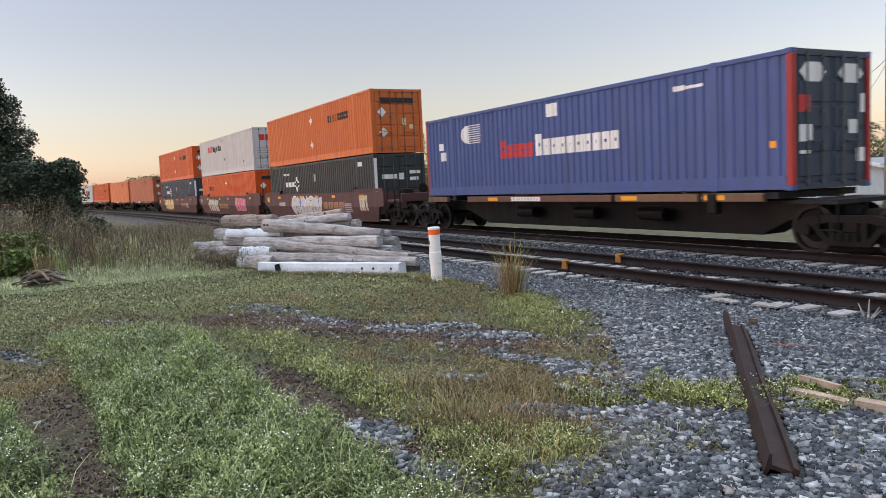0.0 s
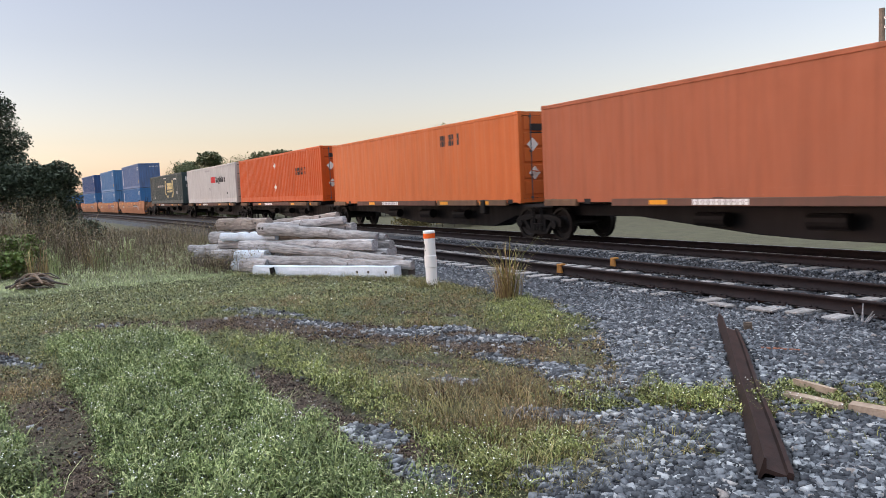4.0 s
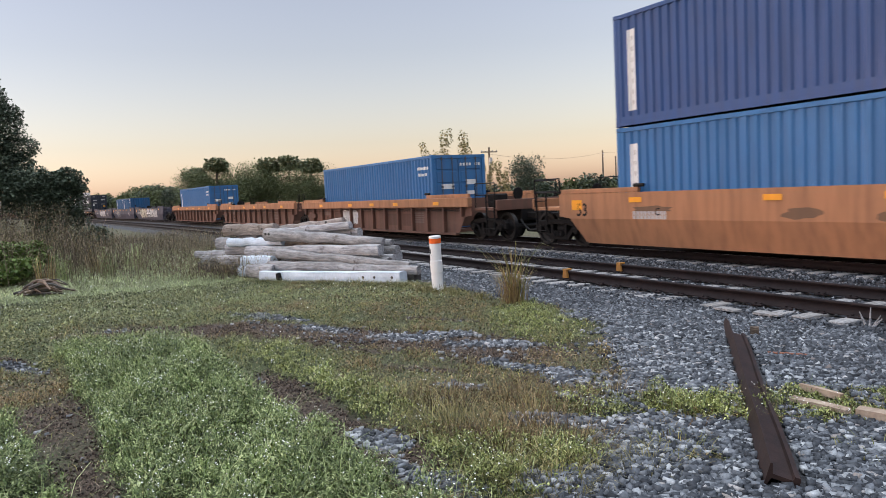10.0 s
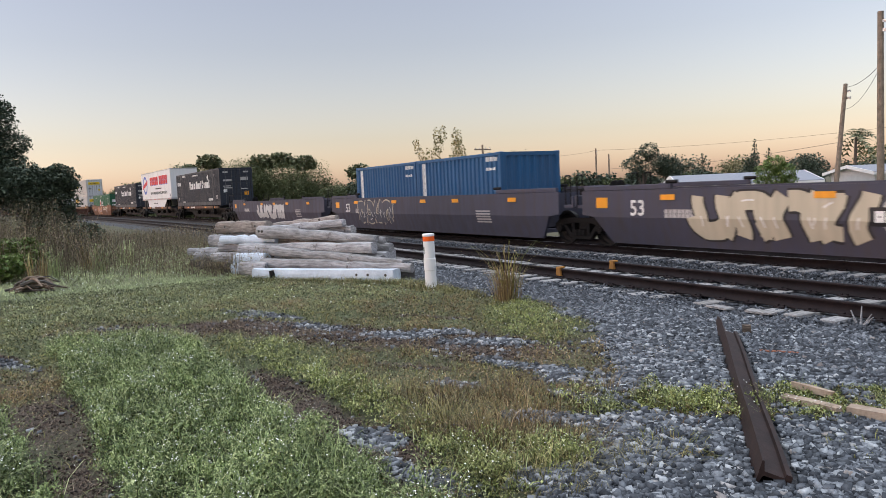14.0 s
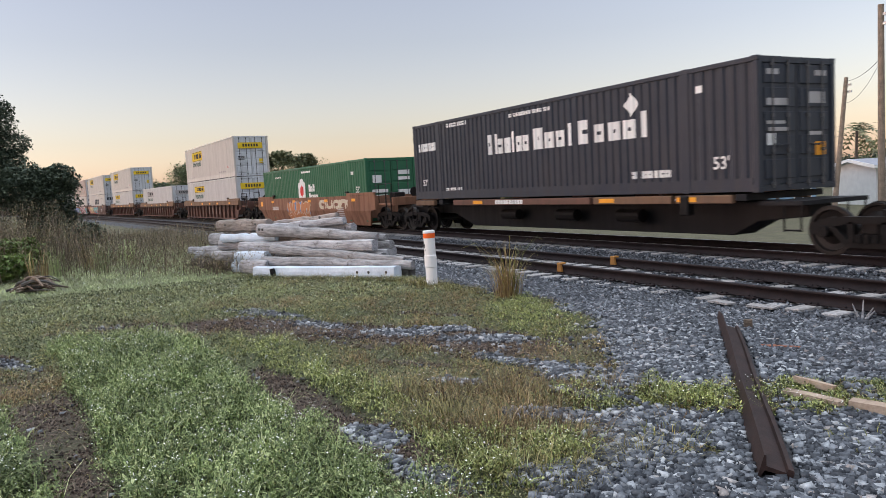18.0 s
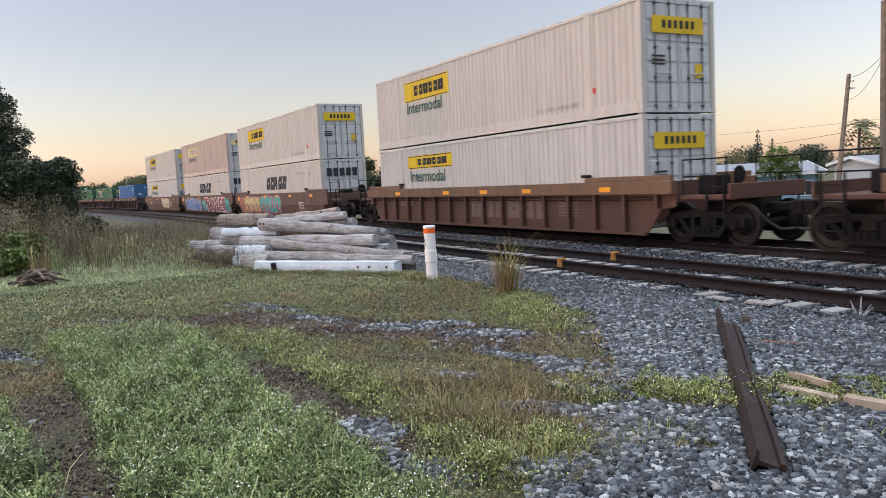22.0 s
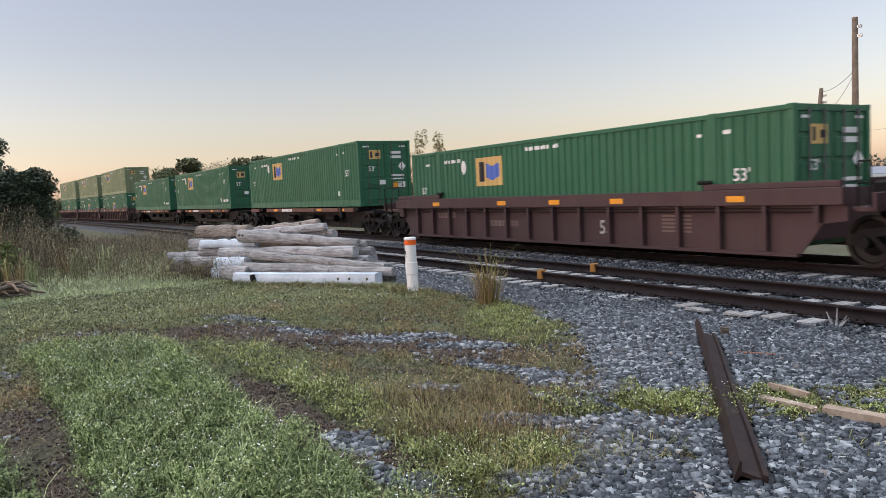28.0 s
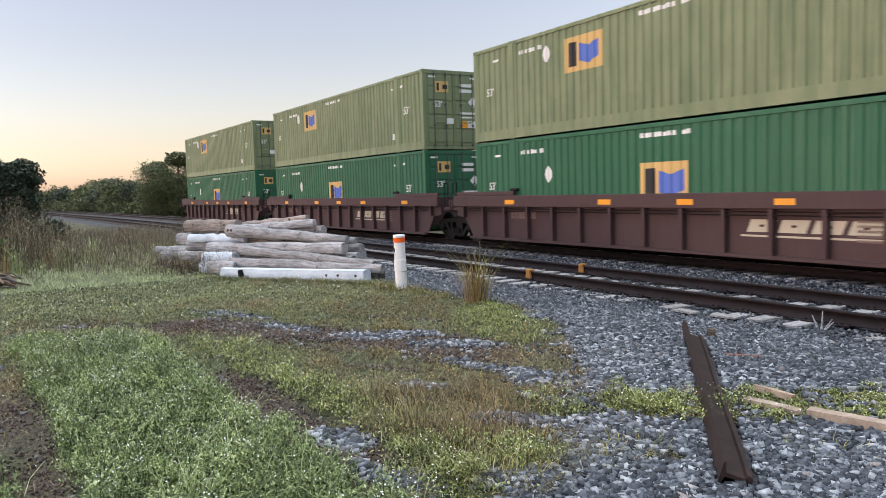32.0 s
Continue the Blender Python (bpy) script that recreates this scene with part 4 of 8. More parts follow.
def writing(text, size, material, parent, at, turn=(math.pi / 2, 0, 0), wide=1.0, label=""):
    """Readable words with the built-in font, as thin paint."""
    c = bpy.data.curves.new("writing", "FONT")
    c.body, c.size, c.align_x = text, size, "LEFT"
    c.resolution_u, c.offset = 3, 0.014 * size
    o = bpy.data.objects.new("writing", c)
    me = bpy.data.meshes.new_from_object(o)
    bpy.data.objects.remove(o)
    bpy.data.curves.remove(c)
    me.materials.clear()
    me.materials.append(material)
    ob = new("writing", me)
    ob.parent, ob.location, ob.rotation_euler, ob.scale = parent, at, turn, (wide, 1, 1)
    return tagged(ob, label)


def spray_word(text, size, fill, edge, parent, at, wide=1.0):
    """A sprayed word: fat letters over a fatter rim."""
    for name, material, fat, lift in (("graffiti_rim", SPRAY[edge], 0.075, 0.0), ("graffiti", SPRAY[fill], 0.03, 0.006)):
        c = bpy.data.curves.new("word", "FONT")
        c.body, c.size, c.offset, c.resolution_u, c.space_character, c.shear = text, size, fat * size, 2, 1.12, 0.1
        o = bpy.data.objects.new("word", c)
        bm = bmesh.new()
        me = bpy.data.meshes.new_from_object(o)
        bm.from_mesh(me)
        bpy.data.objects.remove(o)
        bpy.data.curves.remove(c)
        bpy.data.meshes.remove(me)
        for v in bm.verts:
            v.co = Vector((at[0] + v.co.x * wide, at[1] - lift, at[2] + v.co.y + 0.03 * math.sin(v.co.x * 2.3)))
        tagged(part(name, fold(bm), material, parent, "sprayed word " + text if fat < 0.05 else ""), kind="stuff")


def container(label, paint, length=16.15, width=2.59, height=2.89, pitch=0.28, depth=0.036, post_paint=None, end_paint=None, category="container",
              posts=True, doors=True, rail_paint=None, bottom=0.32):
    """A freight container with walls, posts, rails, castings, roof and a pair of barred doors at its +x end."""
    root = tagged(new("freight_container"), label, category, "containers on the train")
    l2, w2 = length / 2, width / 2
    pp, ep, rp = post_paint or paint, end_paint or paint, rail_paint or paint
    mids = (-6.05, 6.05) if posts and length > 14.5 else ()
    wall = Wall(length, width, height, mids, pitch, depth)
    side = part("side_panel", wall.panel(bottom * 0.55, height - 0.1), paint, root)
    again("side_panel", side, root, None, (0, 0, math.pi))
    bm = box(bmesh.new(), -l2 + 0.1, l2 - 0.1, -w2, -w2 + 0.12, height - 0.12, height - 0.01)
    top = part("top_rail", bevelled(bm, 0.012), rp, root)
    again("top_rail", top, root, None, (0, 0, math.pi))
    bm = box(bmesh.new(), -l2 + 0.1, l2 - 0.1, -w2, -w2 + 0.1, 0.03, bottom * 0.55)
    box(bm, -l2 + 0.15, l2 - 0.15, -w2 + 0.002, -w2 + 0.05, bottom * 0.55, bottom)
    low = part("bottom_rail", bm, rp, root)
    again("bottom_rail", low, root, None, (0, 0, math.pi))
    bm = box(bmesh.new(), -0.13, 0.13, -0.008, 0.14, 0.02, height - 0.02)
    post = None
    for x in (-l2 + 0.07, l2 - 0.07):
        for s in (-1, 1):
            if post is None:
                b2 = box(bmesh.new(), -0.07, 0.07, 0, 0.14, 0.1, height - 0.1)
                post = part("corner_post", bevelled(b2, 0.01), pp, root, "", (x, -w2, 0))
            else:
                again("corner_post", post, root, (x, s * w2, 0), (0, 0, 0 if s < 0 else math.pi))
    mid = None
    for x in mids:
        for s in (-1, 1):
            if mid is None:
                mid = part("mid_post", bevelled(bm, 0.012), paint, root, "", (x, -w2, 0))
            else:
                again("mid_post", mid, root, (x, s * w2, 0), (0, 0, 0 if s < 0 else math.pi))
    if not mids:
        bm.free()
    b2 = box(bmesh.new(), -0.09, 0.09, -0.082, 0.082, 0, 0.118)
    bevelled(b2, 0.015)
    cast = None
    for x in ([-l2 + 0.088, l2 - 0.088] + list(mids)):
        for s in (-1, 1):
            for z in (0.0, height - 0.116):
                p = (x, s * (w2 - 0.072), z)
                if cast is None:
                    cast = part("corner_casting", b2, rp, root, "", p)
                else:
                    again("corner_casting", cast, root, p)
    bm = bmesh.new()
    n = int(length / 0.6)
    for k in range(n):
        a, b = -l2 + 0.1 + k * (length - 0.2) / n, -l2 + 0.1 + (k + 1) * (length - 0.2) / n
        z = height - 0.035
        vs = [[bm.verts.new((x, y, zz)) for x, zz in ((a, z), (a + (b - a) * 0.4, z), (a + (b - a) * 0.5, z + 0.02), (b - (b - a) * 0.1, z + 0.02), (b, z))] for y in (-w2 + 0.1, w2 - 0.1)]
        for i in range(4):
            bm.faces.new((vs[0][i], vs[0][i + 1], vs[1][i + 1], vs[1][i]))
    bmesh.ops.remove_doubles(bm, verts=bm.verts[:], dist=0.002)
    part("roof", bm, paint, root)
    bm = box(bmesh.new(), -l2 + 0.1, l2 - 0.1, -w2 + 0.1, w2 - 0.1, 0.1, 0.16)
    part("floor", bm, STEEL_DARK, root)
    # blank end
    bm = bmesh.new()
    pts = ridge_points(-w2 + 0.14, w2 - 0.14, 0.3, 0.04)
    lo = [bm.verts.new((-l2 + 0.02 + d, y, 0.12)) for y, d in pts]
    hi = [bm.verts.new((-l2 + 0.02 + d, y, height - 0.1)) for y, d in pts]
    for i in range(len(pts) - 1):
        bm.faces.new((lo[i + 1], lo[i], hi[i], hi[i + 1]))
    part("front_wall", bm, paint, root)
    head = part("end_header", box(bmesh.new(), -0.055, 0.055, -w2 + 0.14, w2 - 0.14, 0, 0.13), ep, root, "", (-l2 + 0.065, 0, 0.02))
    for x, z in ((-l2 + 0.065, height - 0.14), (l2 - 0.065, 0.02), (l2 - 0.065, height - 0.14)):
        again("end_header", head, root, (x, 0, z))
    if not doors:
        bm = bmesh.new()
        lo = [bm.verts.new((l2 - 0.02 - d, y, 0.14)) for y, d in pts]
        hi = [bm.verts.new((l2 - 0.02 - d, y, height - 0.13)) for y, d in pts]
        for i in range(len(pts) - 1):
            bm.faces.new((lo[i], lo[i + 1], hi[i + 1], hi[i]))
        part("end_wall", bm, ep, root)
    else:
        door = None
        for s in (-1, 1):
            y0, y1 = sorted((s * 0.012, s * (w2 - 0.15)))
            bm = box(bmesh.new(), l2 - 0.075, l2 - 0.045, y0, y1, 0.16, height - 0.15)
            door = part("door", bm, ep, root)
            step = (height - 0.6) / 4.4
            raised = part("door_panel", bevelled(box(bmesh.new(), l2 - 0.045, l2 - 0.022, y0 + 0.08, y1 - 0.08, 0.28, 0.28 + step * 0.8), 0.01), ep, door)
            for k in range(1, 5):
                again("door_panel", raised, door, (0, 0, k * step * 0.98))
            for f in (0.28, 0.72):
                y = y0 + (y1 - y0) * f
                bm = bmesh.new()
                rod(bm, (l2 + 0.012, y, 0.08), (l2 + 0.012, y, height - 0.08), 0.017, 6)
                for z in (0.14, 0.85, 1.6, height - 0.2):
                    box(bm, l2 - 0.03, l2 + 0.03, y - 0.035, y + 0.035, z, z + 0.07)
                part("lock_bar", bm, DARK_BAR, door)
                bm = bmesh.new()
                rod(bm, (l2 + 0.03, y, 1.02), (l2 + 0.03, y + 0.36 * (1 if f < 0.5 else -1), 0.98), 0.014, 6)
                part("handle", bm, ep, door)
    root["wall_w"] = width
    return root, wall


def end_marks(root, x, shapes, material, name="door_marking"):
    """Paint on the door end; shapes are rectangles in (y, z)."""
    for y0, y1, z0, z1 in shapes:
        bm = bmesh.new()
        bm.faces.new([bm.verts.new((x, y, z)) for y, z in ((y0, z0), (y1, z0), (y1, z1), (y0, z1))])
        part(name, bm, material, root)


def colour(name, c, rough=0.42, wear=0.25):
    return painted(name, c, rough, wear=wear, gloss=0.24)


C_PACER = colour("faded_navy_blue", (0.045, 0.082, 0.232))
C_RED = colour("signal_red_post", (0.303, 0.021, 0.018))
C_ORANGE = colour("bright_orange", (0.53, 0.125, 0.026), wear=0.12)
C_VERMILION = colour("red_orange", (0.53, 0.082, 0.01), 0.35, wear=0.1)
C_CORAL = colour("faded_coral_orange", (0.352, 0.101, 0.045), 0.55, wear=0.2)
C_GREYBOX = colour("charcoal_green", (0.023, 0.030, 0.033))
C_STEELBLUE = colour("dark_steel_blue", (0.025, 0.042, 0.071))
C_WHITE = colour("dirty_white", (0.505, 0.495, 0.478), 0.45, wear=0.18)
C_IVORY = colour("warm_white", (0.53, 0.495, 0.45), 0.45, wear=0.15)
C_PEACH = colour("weathered_cream", (0.493, 0.399, 0.340), 0.5, wear=0.25)
C_DOORWHITE = colour("cool_white_door", (0.58, 0.6, 0.625), 0.5, wear=0.32)
C_FOREST = colour("dark_teal_green", (0.027, 0.050, 0.054))
C_SEA = colour("sea_blue", (0.034, 0.148, 0.345))
C_SEAPALE = colour("pale_sea_blue", (0.075, 0.2, 0.4))
C_SEADARK = colour("deep_sea_blue", (0.028, 0.078, 0.22))
C_LAVENDER = colour("greyish_lavender_blue", (0.095, 0.165, 0.335), wear=0.35)
C_BOX = colour("teal_blue", (0.014, 0.09, 0.215))
C_NAVY = colour("dark_slate_navy", (0.017, 0.024, 0.038))
C_GREEN = colour("rail_green", (0.018, 0.112, 0.055), wear=0.15)
# faded green; the warm sky glow mirrored on upper containers is mixed into it
C_GREENGLOW = painted("faded_glow_green", (0.195, 0.23, 0.125), 0.42, dirt=(0.05, 0.11, 0.05), wear=0.42, grain=0.8, gloss=0.24)


def pacer():
    r, w = container("faded blue container with red corner posts and white lettering blocks", C_PACER, post_paint=C_RED, end_paint=C_STEELBLUE)
    z = 1.28
    w.paint("logo", SPRAY["red"], letters(-2.82, -0.95, 2.47 - z, 3.05 - z, 5, 1, "Tssss"), r, "red block lettering")
    w.paint("logo", WHITE, letters(-0.85, 2.95, 2.47 - z, 3.12 - z, 10, 2, "Tsssssssss"), r, "white block lettering")
    stripes = [bar(-4.95, -4.1, 1.82 + k * 0.075, 1.85 + k * 0.075) for k in range(9)]
    w.paint("emblem", WHITE, [[(-5.45, 2.1, 2.2), (-5.15, 1.85, 2.45), (-4.9, 1.85, 2.45)]] + stripes, r, "white striped emblem")
    w.paint("placard", WHITE, [bar(-0.26, 0.27, 2.3, 2.68)], r)
    w.paint("number_lettering", WHITE, [bar(4.84, 5.2, 2.4, 2.52), bar(5.2, 5.75, 2.42, 2.49), bar(-7.1, -6.7, 1.7, 1.95), bar(-6.95, -6.6, 1.3, 1.62)], r)
    w.paint("sticker", AMBER, [bar(7.5, 7.68, 0.9, 1.05)], r)
    x = 8.075 - 0.018
    for s in (-0.62, 0.62):
        bm = bmesh.new()
        bm.faces.new([bm.verts.new((x, s + a, 2.42 + b)) for a, b in ((-0.42, 0), (-0.22, -0.2), (0.22, -0.2), (0.42, 0), (0.22, 0.2), (-0.22, 0.2))])
        part("door_emblem", bm, WHITE, r)
    end_marks(r, x, [(-1.05, -0.65, 1.0, 1.35), (0.95, 1.1, 1.6, 2.0), (0.55, 0.9, 1.15, 1.45), (0.8, 1.1, 0.55, 0.85), (-1.05, -0.7, 0.75, 0.82)], WHITE)
    end_marks(r, x, [(-1.08, -0.7, 1.6, 1.95)], SPRAY["red"])
    return r


def orange(label, paint, diamonds=True, text=(2.6, 5.4, 1.85, 2.2), smooth=False, z0=0.0, white_dashes=False):
    r, w = container(label, paint, depth=0.014 if smooth else 0.036, pitch=0.6 if smooth else 0.28, posts=not smooth)
    if diamonds:
        w.paint("placard", WHITE, [diamond(-0.0, 2.2, 0.2, 0.26), diamond(0.0, 0.9, 0.2, 0.26)], r)
    w.paint("logo", BLACK, letters(text[0], text[1], text[2], text[3], 9, 3), r, "dark block lettering")
    if white_dashes:
        w.paint("safety_strip", WHITE, [bar(x, x + 0.3, 0.2, 0.25) for x in np.arange(-7.6, 7.5, 0.62)], r)
    x = 8.075 - 0.018
    end_marks(r, x, [(-0.85, 0.85, 2.28, 2.5), (-0.85, 0.85, 2.2, 2.23)], BLACK)
    for y, z in ((-0.75, 1.85), (-0.7, 0.95)):
        bm = bmesh.new()
        bm.faces.new([bm.verts.new((x + 0.002, y + a, z + b)) for a, b in ((-0.22, 0), (0, -0.22), (0.22, 0), (0, 0.22))])
        part("placard", bm, WHITE, r)
    end_marks(r, x, [(0.25, 0.45, 1.25, 1.6), (0.6, 0.8, 1.1, 1.3)], CREAM)
    return r


def umax(label, paint, badge=GREY_MARK):
    r, w = container(label, paint, post_paint=paint)
    w.paint("logo", WHITE, letters(-5.0, -3.45, 1.62, 1.9, 4, 4), r, "white block lettering")
    w.paint("emblem", WHITE, [[(-3.42, 1.77, 1.78), (-2.98, 1.95, 2.2), (-2.54, 1.77, 1.78)], [(-3.42, 1.76, 1.77), (-2.98, 1.34, 1.59), (-2.54, 1.76, 1.77)]], r, "white folded emblem")
    w.paint("number_lettering", WHITE, letters(-5.45, -4.2, 2.3, 2.42, 9, 5), r)
    w.paint("placard", WHITE, [bar(6.2, 6.65, 2.4, 2.6)], r)
    w.paint("placard", badge, [diamond(0.1, 2.05, 0.2, 0.24)], r)
    x = 8.075 - 0.018
    end_marks(r, 8.08, [(-1.29, -1.14, 0.2, 2.7)], WHITE, "post_stripe")
    end_marks(r, x, [(-0.9, -0.15, 1.75, 1.95), (-0.05, 0.2, 1.7, 2.0), (0.5, 1.05, 1.95, 2.1), (0.5, 0.95, 1.65, 1.8)], WHITE)
    return r


def xpo(label, z=0.0):
    r, w = container(label, C_WHITE, end_paint=C_PEACH if z else C_DOORWHITE, depth=0.03, doors=not z)
    x = -5.1 if not z else 0.65
    h = 1.85 if not z else 1.58
    w.paint("logo", RED, letters(x, x + 1.5, h, h + 0.46, 3, 6), r, "red block lettering")
    w.paint("logo", BLACK, letters(x + 1.55, x + 4.4, h, h + 0.46, 9, 7, "Txpixiixx"), r, "black block lettering")
    w.paint("number_lettering", GREY_MARK, letters(-1.2, 0.6, 2.5, 2.62, 10, 8), r)
    w.paint("placard", BLACK, [bar(5.45, 5.6, 0.65, 0.8), bar(3.3, 3.42, 0.6, 0.75), bar(-5.7, -5.6, 0.7, 0.85), bar(0.1, 0.2, 1.0, 1.2)], r)
    w.paint("post_cap", C_RED, [bar(5.85, 6.2, 2.72, 2.86), bar(-6.2, -5.9, 2.74, 2.84)], r)
    if z:
        for h in (0.4, 1.0, 1.22, 1.44, 1.66, 2.05, 2.7):
            part("end_rib", bevelled(box(bmesh.new(), 8.05, 8.085, -1.12, 1.12, h, h + 0.035), 0.008), DARK_BAR, r)
        return r
    xe = 8.075 - 0.018
    end_marks(r, xe, [(-0.85, -0.45, 2.0, 2.4), (-0.4, -0.05, 2.0, 2.4)], RED)
    end_marks(r, xe, [(-1.0, -0.2, 1.45 - k * 0.16, 1.52 - k * 0.16) for k in range(5)] + [(0.3, 1.0, 1.3 - k * 0.2, 1.37 - k * 0.2) for k in range(4)], GREY_MARK)
    return r


def csx():
    r, w = container("dark teal green container with cream bracketed block lettering", C_FOREST)
    z = 1.28
    w.paint("bracket", CREAM, [bar(0.05, 0.35, 0.88, 2.28), bar(0.35, 0.5, 0.88, 1.0), bar(0.35, 0.5, 2.16, 2.28), bar(3.6, 3.9, 0.86, 2.26), bar(3.45, 3.6, 0.86, 0.98), bar(3.45, 3.6, 2.14, 2.26)], r)
    w.paint("logo", CREAM, letters(0.95, 3.35, 1.4, 2.05, 3, 9) + letters(0.95, 3.3, 1.12, 1.3, 10, 10), r, "cream block lettering")
    w.paint("emblem", CREAM, [diamond(c, 0.72, 0.2, 0.15) for c in (0.75, 1.15, 3.15, 3.6)], r)
    w.paint("slogan_lettering", GREY_MARK, letters(-3.85, -0.3, 1.7, 1.9, 16, 11), r)
    w.paint("number_lettering", WHITE, letters(-0.7, 0.7, 2.5, 2.6, 10, 12) + letters(4.2, 5.6, 2.3, 2.45, 10, 13) + [bar(5.4, 5.7, 0.9, 1.15), bar(-5.8, -5.6, 0.5, 0.7), bar(-6.9, -6.7, 0.5, 0.7)], r)
    w.paint("post_cap", C_RED, [bar(5.9, 6.2, 2.7, 2.84)], r)
    xe = 8.075 - 0.018
    end_marks(r, xe, [(-0.95, -0.15, 2.1, 2.5), (0.2, 0.95, 2.1, 2.5)], WHITE)
    end_marks(r, xe, [(-0.9, -0.3, 1.5, 1.75), (0.3, 0.9, 1.3, 1.75)], GREY_MARK)
    return r


def sea(label, paint, length=12.19, number="", seed=1, stripe=True, width=2.44, doors=False, yellow=True):
    r, w = container(label, paint, length, width, 2.59 if length < 7 else 2.89, posts=False, doors=doors, end_paint=paint, bottom=0.26, depth=0.048)
    l2 = length / 2
    if stripe:
        w.paint("white_panel", WHITE, [bar(-l2 + 0.5, -l2 + 0.78, 0.4, 2.45)], r, "white upright panel")
        w.paint("panel_lettering", GREY_MARK, [bar(-l2 + 0.56, -l2 + 0.72, 0.55 + 0.27 * k, 0.66 + 0.27 * k) for k in range(7)], r)
    if length > 7:
        w.paint("number_lettering", WHITE, letters(l2 - 1.3, l2 - 0.3, 2.35, 2.47, 8, seed) + letters(l2 - 1.2, l2 - 0.5, 2.1, 2.22, 5, seed + 1), r)
    else:
        w.paint("number_lettering", WHITE, letters(l2 - 0.9, l2 - 0.25, 2.3, 2.45, 5, seed) + letters(l2 - 0.9, l2 - 0.3, 2.0, 2.1, 5, seed + 2), r)
    if yellow:
        w.paint("sticker", YELLOW, [bar(l2 - 0.6, l2 - 0.42, 0.5, 0.95)], r)
    x = l2 - 0.012
    end_marks(r, x, [(0.05 + 0.14 * k, 0.14 + 0.14 * k, 2.45, 2.56) for k in range(7) if k != 4], WHITE)
    if yellow:
        end_marks(r, x, [(0.55, 0.85, 0.5, 0.85)], YELLOW)
    if number:
        writing(number, 0.62, WHITE, r, (x + 0.004, -0.35, 1.75), (math.pi / 2, 0, math.pi / 2))
        writing(number, 0.45, WHITE, r, (l2 - 0.75, -width / 2 - 0.004, 1.7))
    if doors:
        end_marks(r, x, [(-0.8, -0.25, 1.55, 1.75), (0.3, 0.75, 1.7, 1.9), (0.3, 0.7, 1.3, 1.45), (-0.7, -0.4, 0.6, 0.75)], WHITE)
    return r


def coast():
    r, w = container("dark slate container with large white block lettering", C_NAVY, depth=0.04)
    z = 1.28
    w.paint("logo", WHITE, letters(-2.65, -0.2, 1.45, 2.1, 7, 14, "Tixxixx") + letters(0.0, 1.85, 1.45, 2.08, 4, 15, "Txxi") + letters(2.1, 4.85, 1.45, 2.1, 5, 16, "Txxxi"), r, "large white block lettering")
    w.paint("emblem", WHITE, [diamond(4.25, 2.3, 0.26, 0.3)], r)
    w.paint("small_logo", WHITE, letters(-7.7, -6.3, 1.85, 2.15, 7, 17), r)
    w.paint("number_lettering", WHITE, letters(-5.4, -3.9, 2.6, 2.74, 8, 18) + letters(-1.3, 0.9, 2.55, 2.66, 12, 19) + letters(4.2, 5.75, 0.42, 0.6, 8, 20) + letters(-5.6, -4.4, 0.3, 0.42, 7, 21) + [bar(6.35, 6.58, 2.3, 2.46)], r)
    writing("53'", 0.4, WHITE, r, (6.85, -1.295, 0.55))
    writing("53'", 0.32, WHITE, r, (-7.4, -1.295, 0.55))
    x = 8.075 - 0.018
    end_marks(r, x, [(-1.0, -0.6, 2.5, 2.62), (0.6, 1.0, 2.5, 2.62), (-1.0, -0.3, 1.85, 2.0), (0.35, 0.95, 1.9, 2.15), (-1.0, -0.4, 1.45, 1.52), (-0.95, -0.3, 1.3, 1.38), (0.35, 0.9, 1.2, 1.28)], GREY_MARK)
    end_marks(r, x, [(0.6, 0.95, 0.75, 1.05)], AMBER)
    end_marks(r, x, [(-1.0, -0.72, 1.0, 1.25)], WHITE)
    return r


def hub():
    r, w = container("green container with a white hexagon emblem and block lettering", C_GREEN)
    w.paint("emblem", WHITE, [[(-1.45, 1.2, 1.95), (-0.87, 0.85, 2.32), (-0.28, 1.2, 1.95)]], r, "white hexagon emblem")
    w.paint("emblem_mark", RED, [diamond(-0.87, 1.58, 0.34, 0.42)], r).location.y = -0.004
    w.paint("logo", WHITE, letters(0.2, 1.3, 1.52, 1.9, 3, 22, "TxT") + letters(0.2, 1.6, 1.1, 1.44, 5, 23, "Txxxp"), r, "white block lettering")
    w.paint("number_lettering", WHITE, letters(-5.6, -4.6, 2.4, 2.5, 7, 24) + letters(-0.8, 0.7, 2.55, 2.65, 10, 25) + [bar(6.3, 6.6, 2.2, 2.35)], r)
    writing("53'", 0.4, WHITE, r, (6.85, -1.295, 1.35))
    writing("53'", 0.3, WHITE, r, (-7.5, -1.295, 0.95))
    x = 8.075 - 0.018
    end_marks(r, x, [(0.35, 0.95, 2.1, 2.3), (0.35, 0.95, 1.85, 2.0), (-0.95, -0.5, 1.75, 2.1), (-1.0, -0.2, 1.3, 1.45), (-1.0, -0.25, 1.05, 1.2), (0.3, 1.0, 1.1, 1.4)], WHITE)
    return r


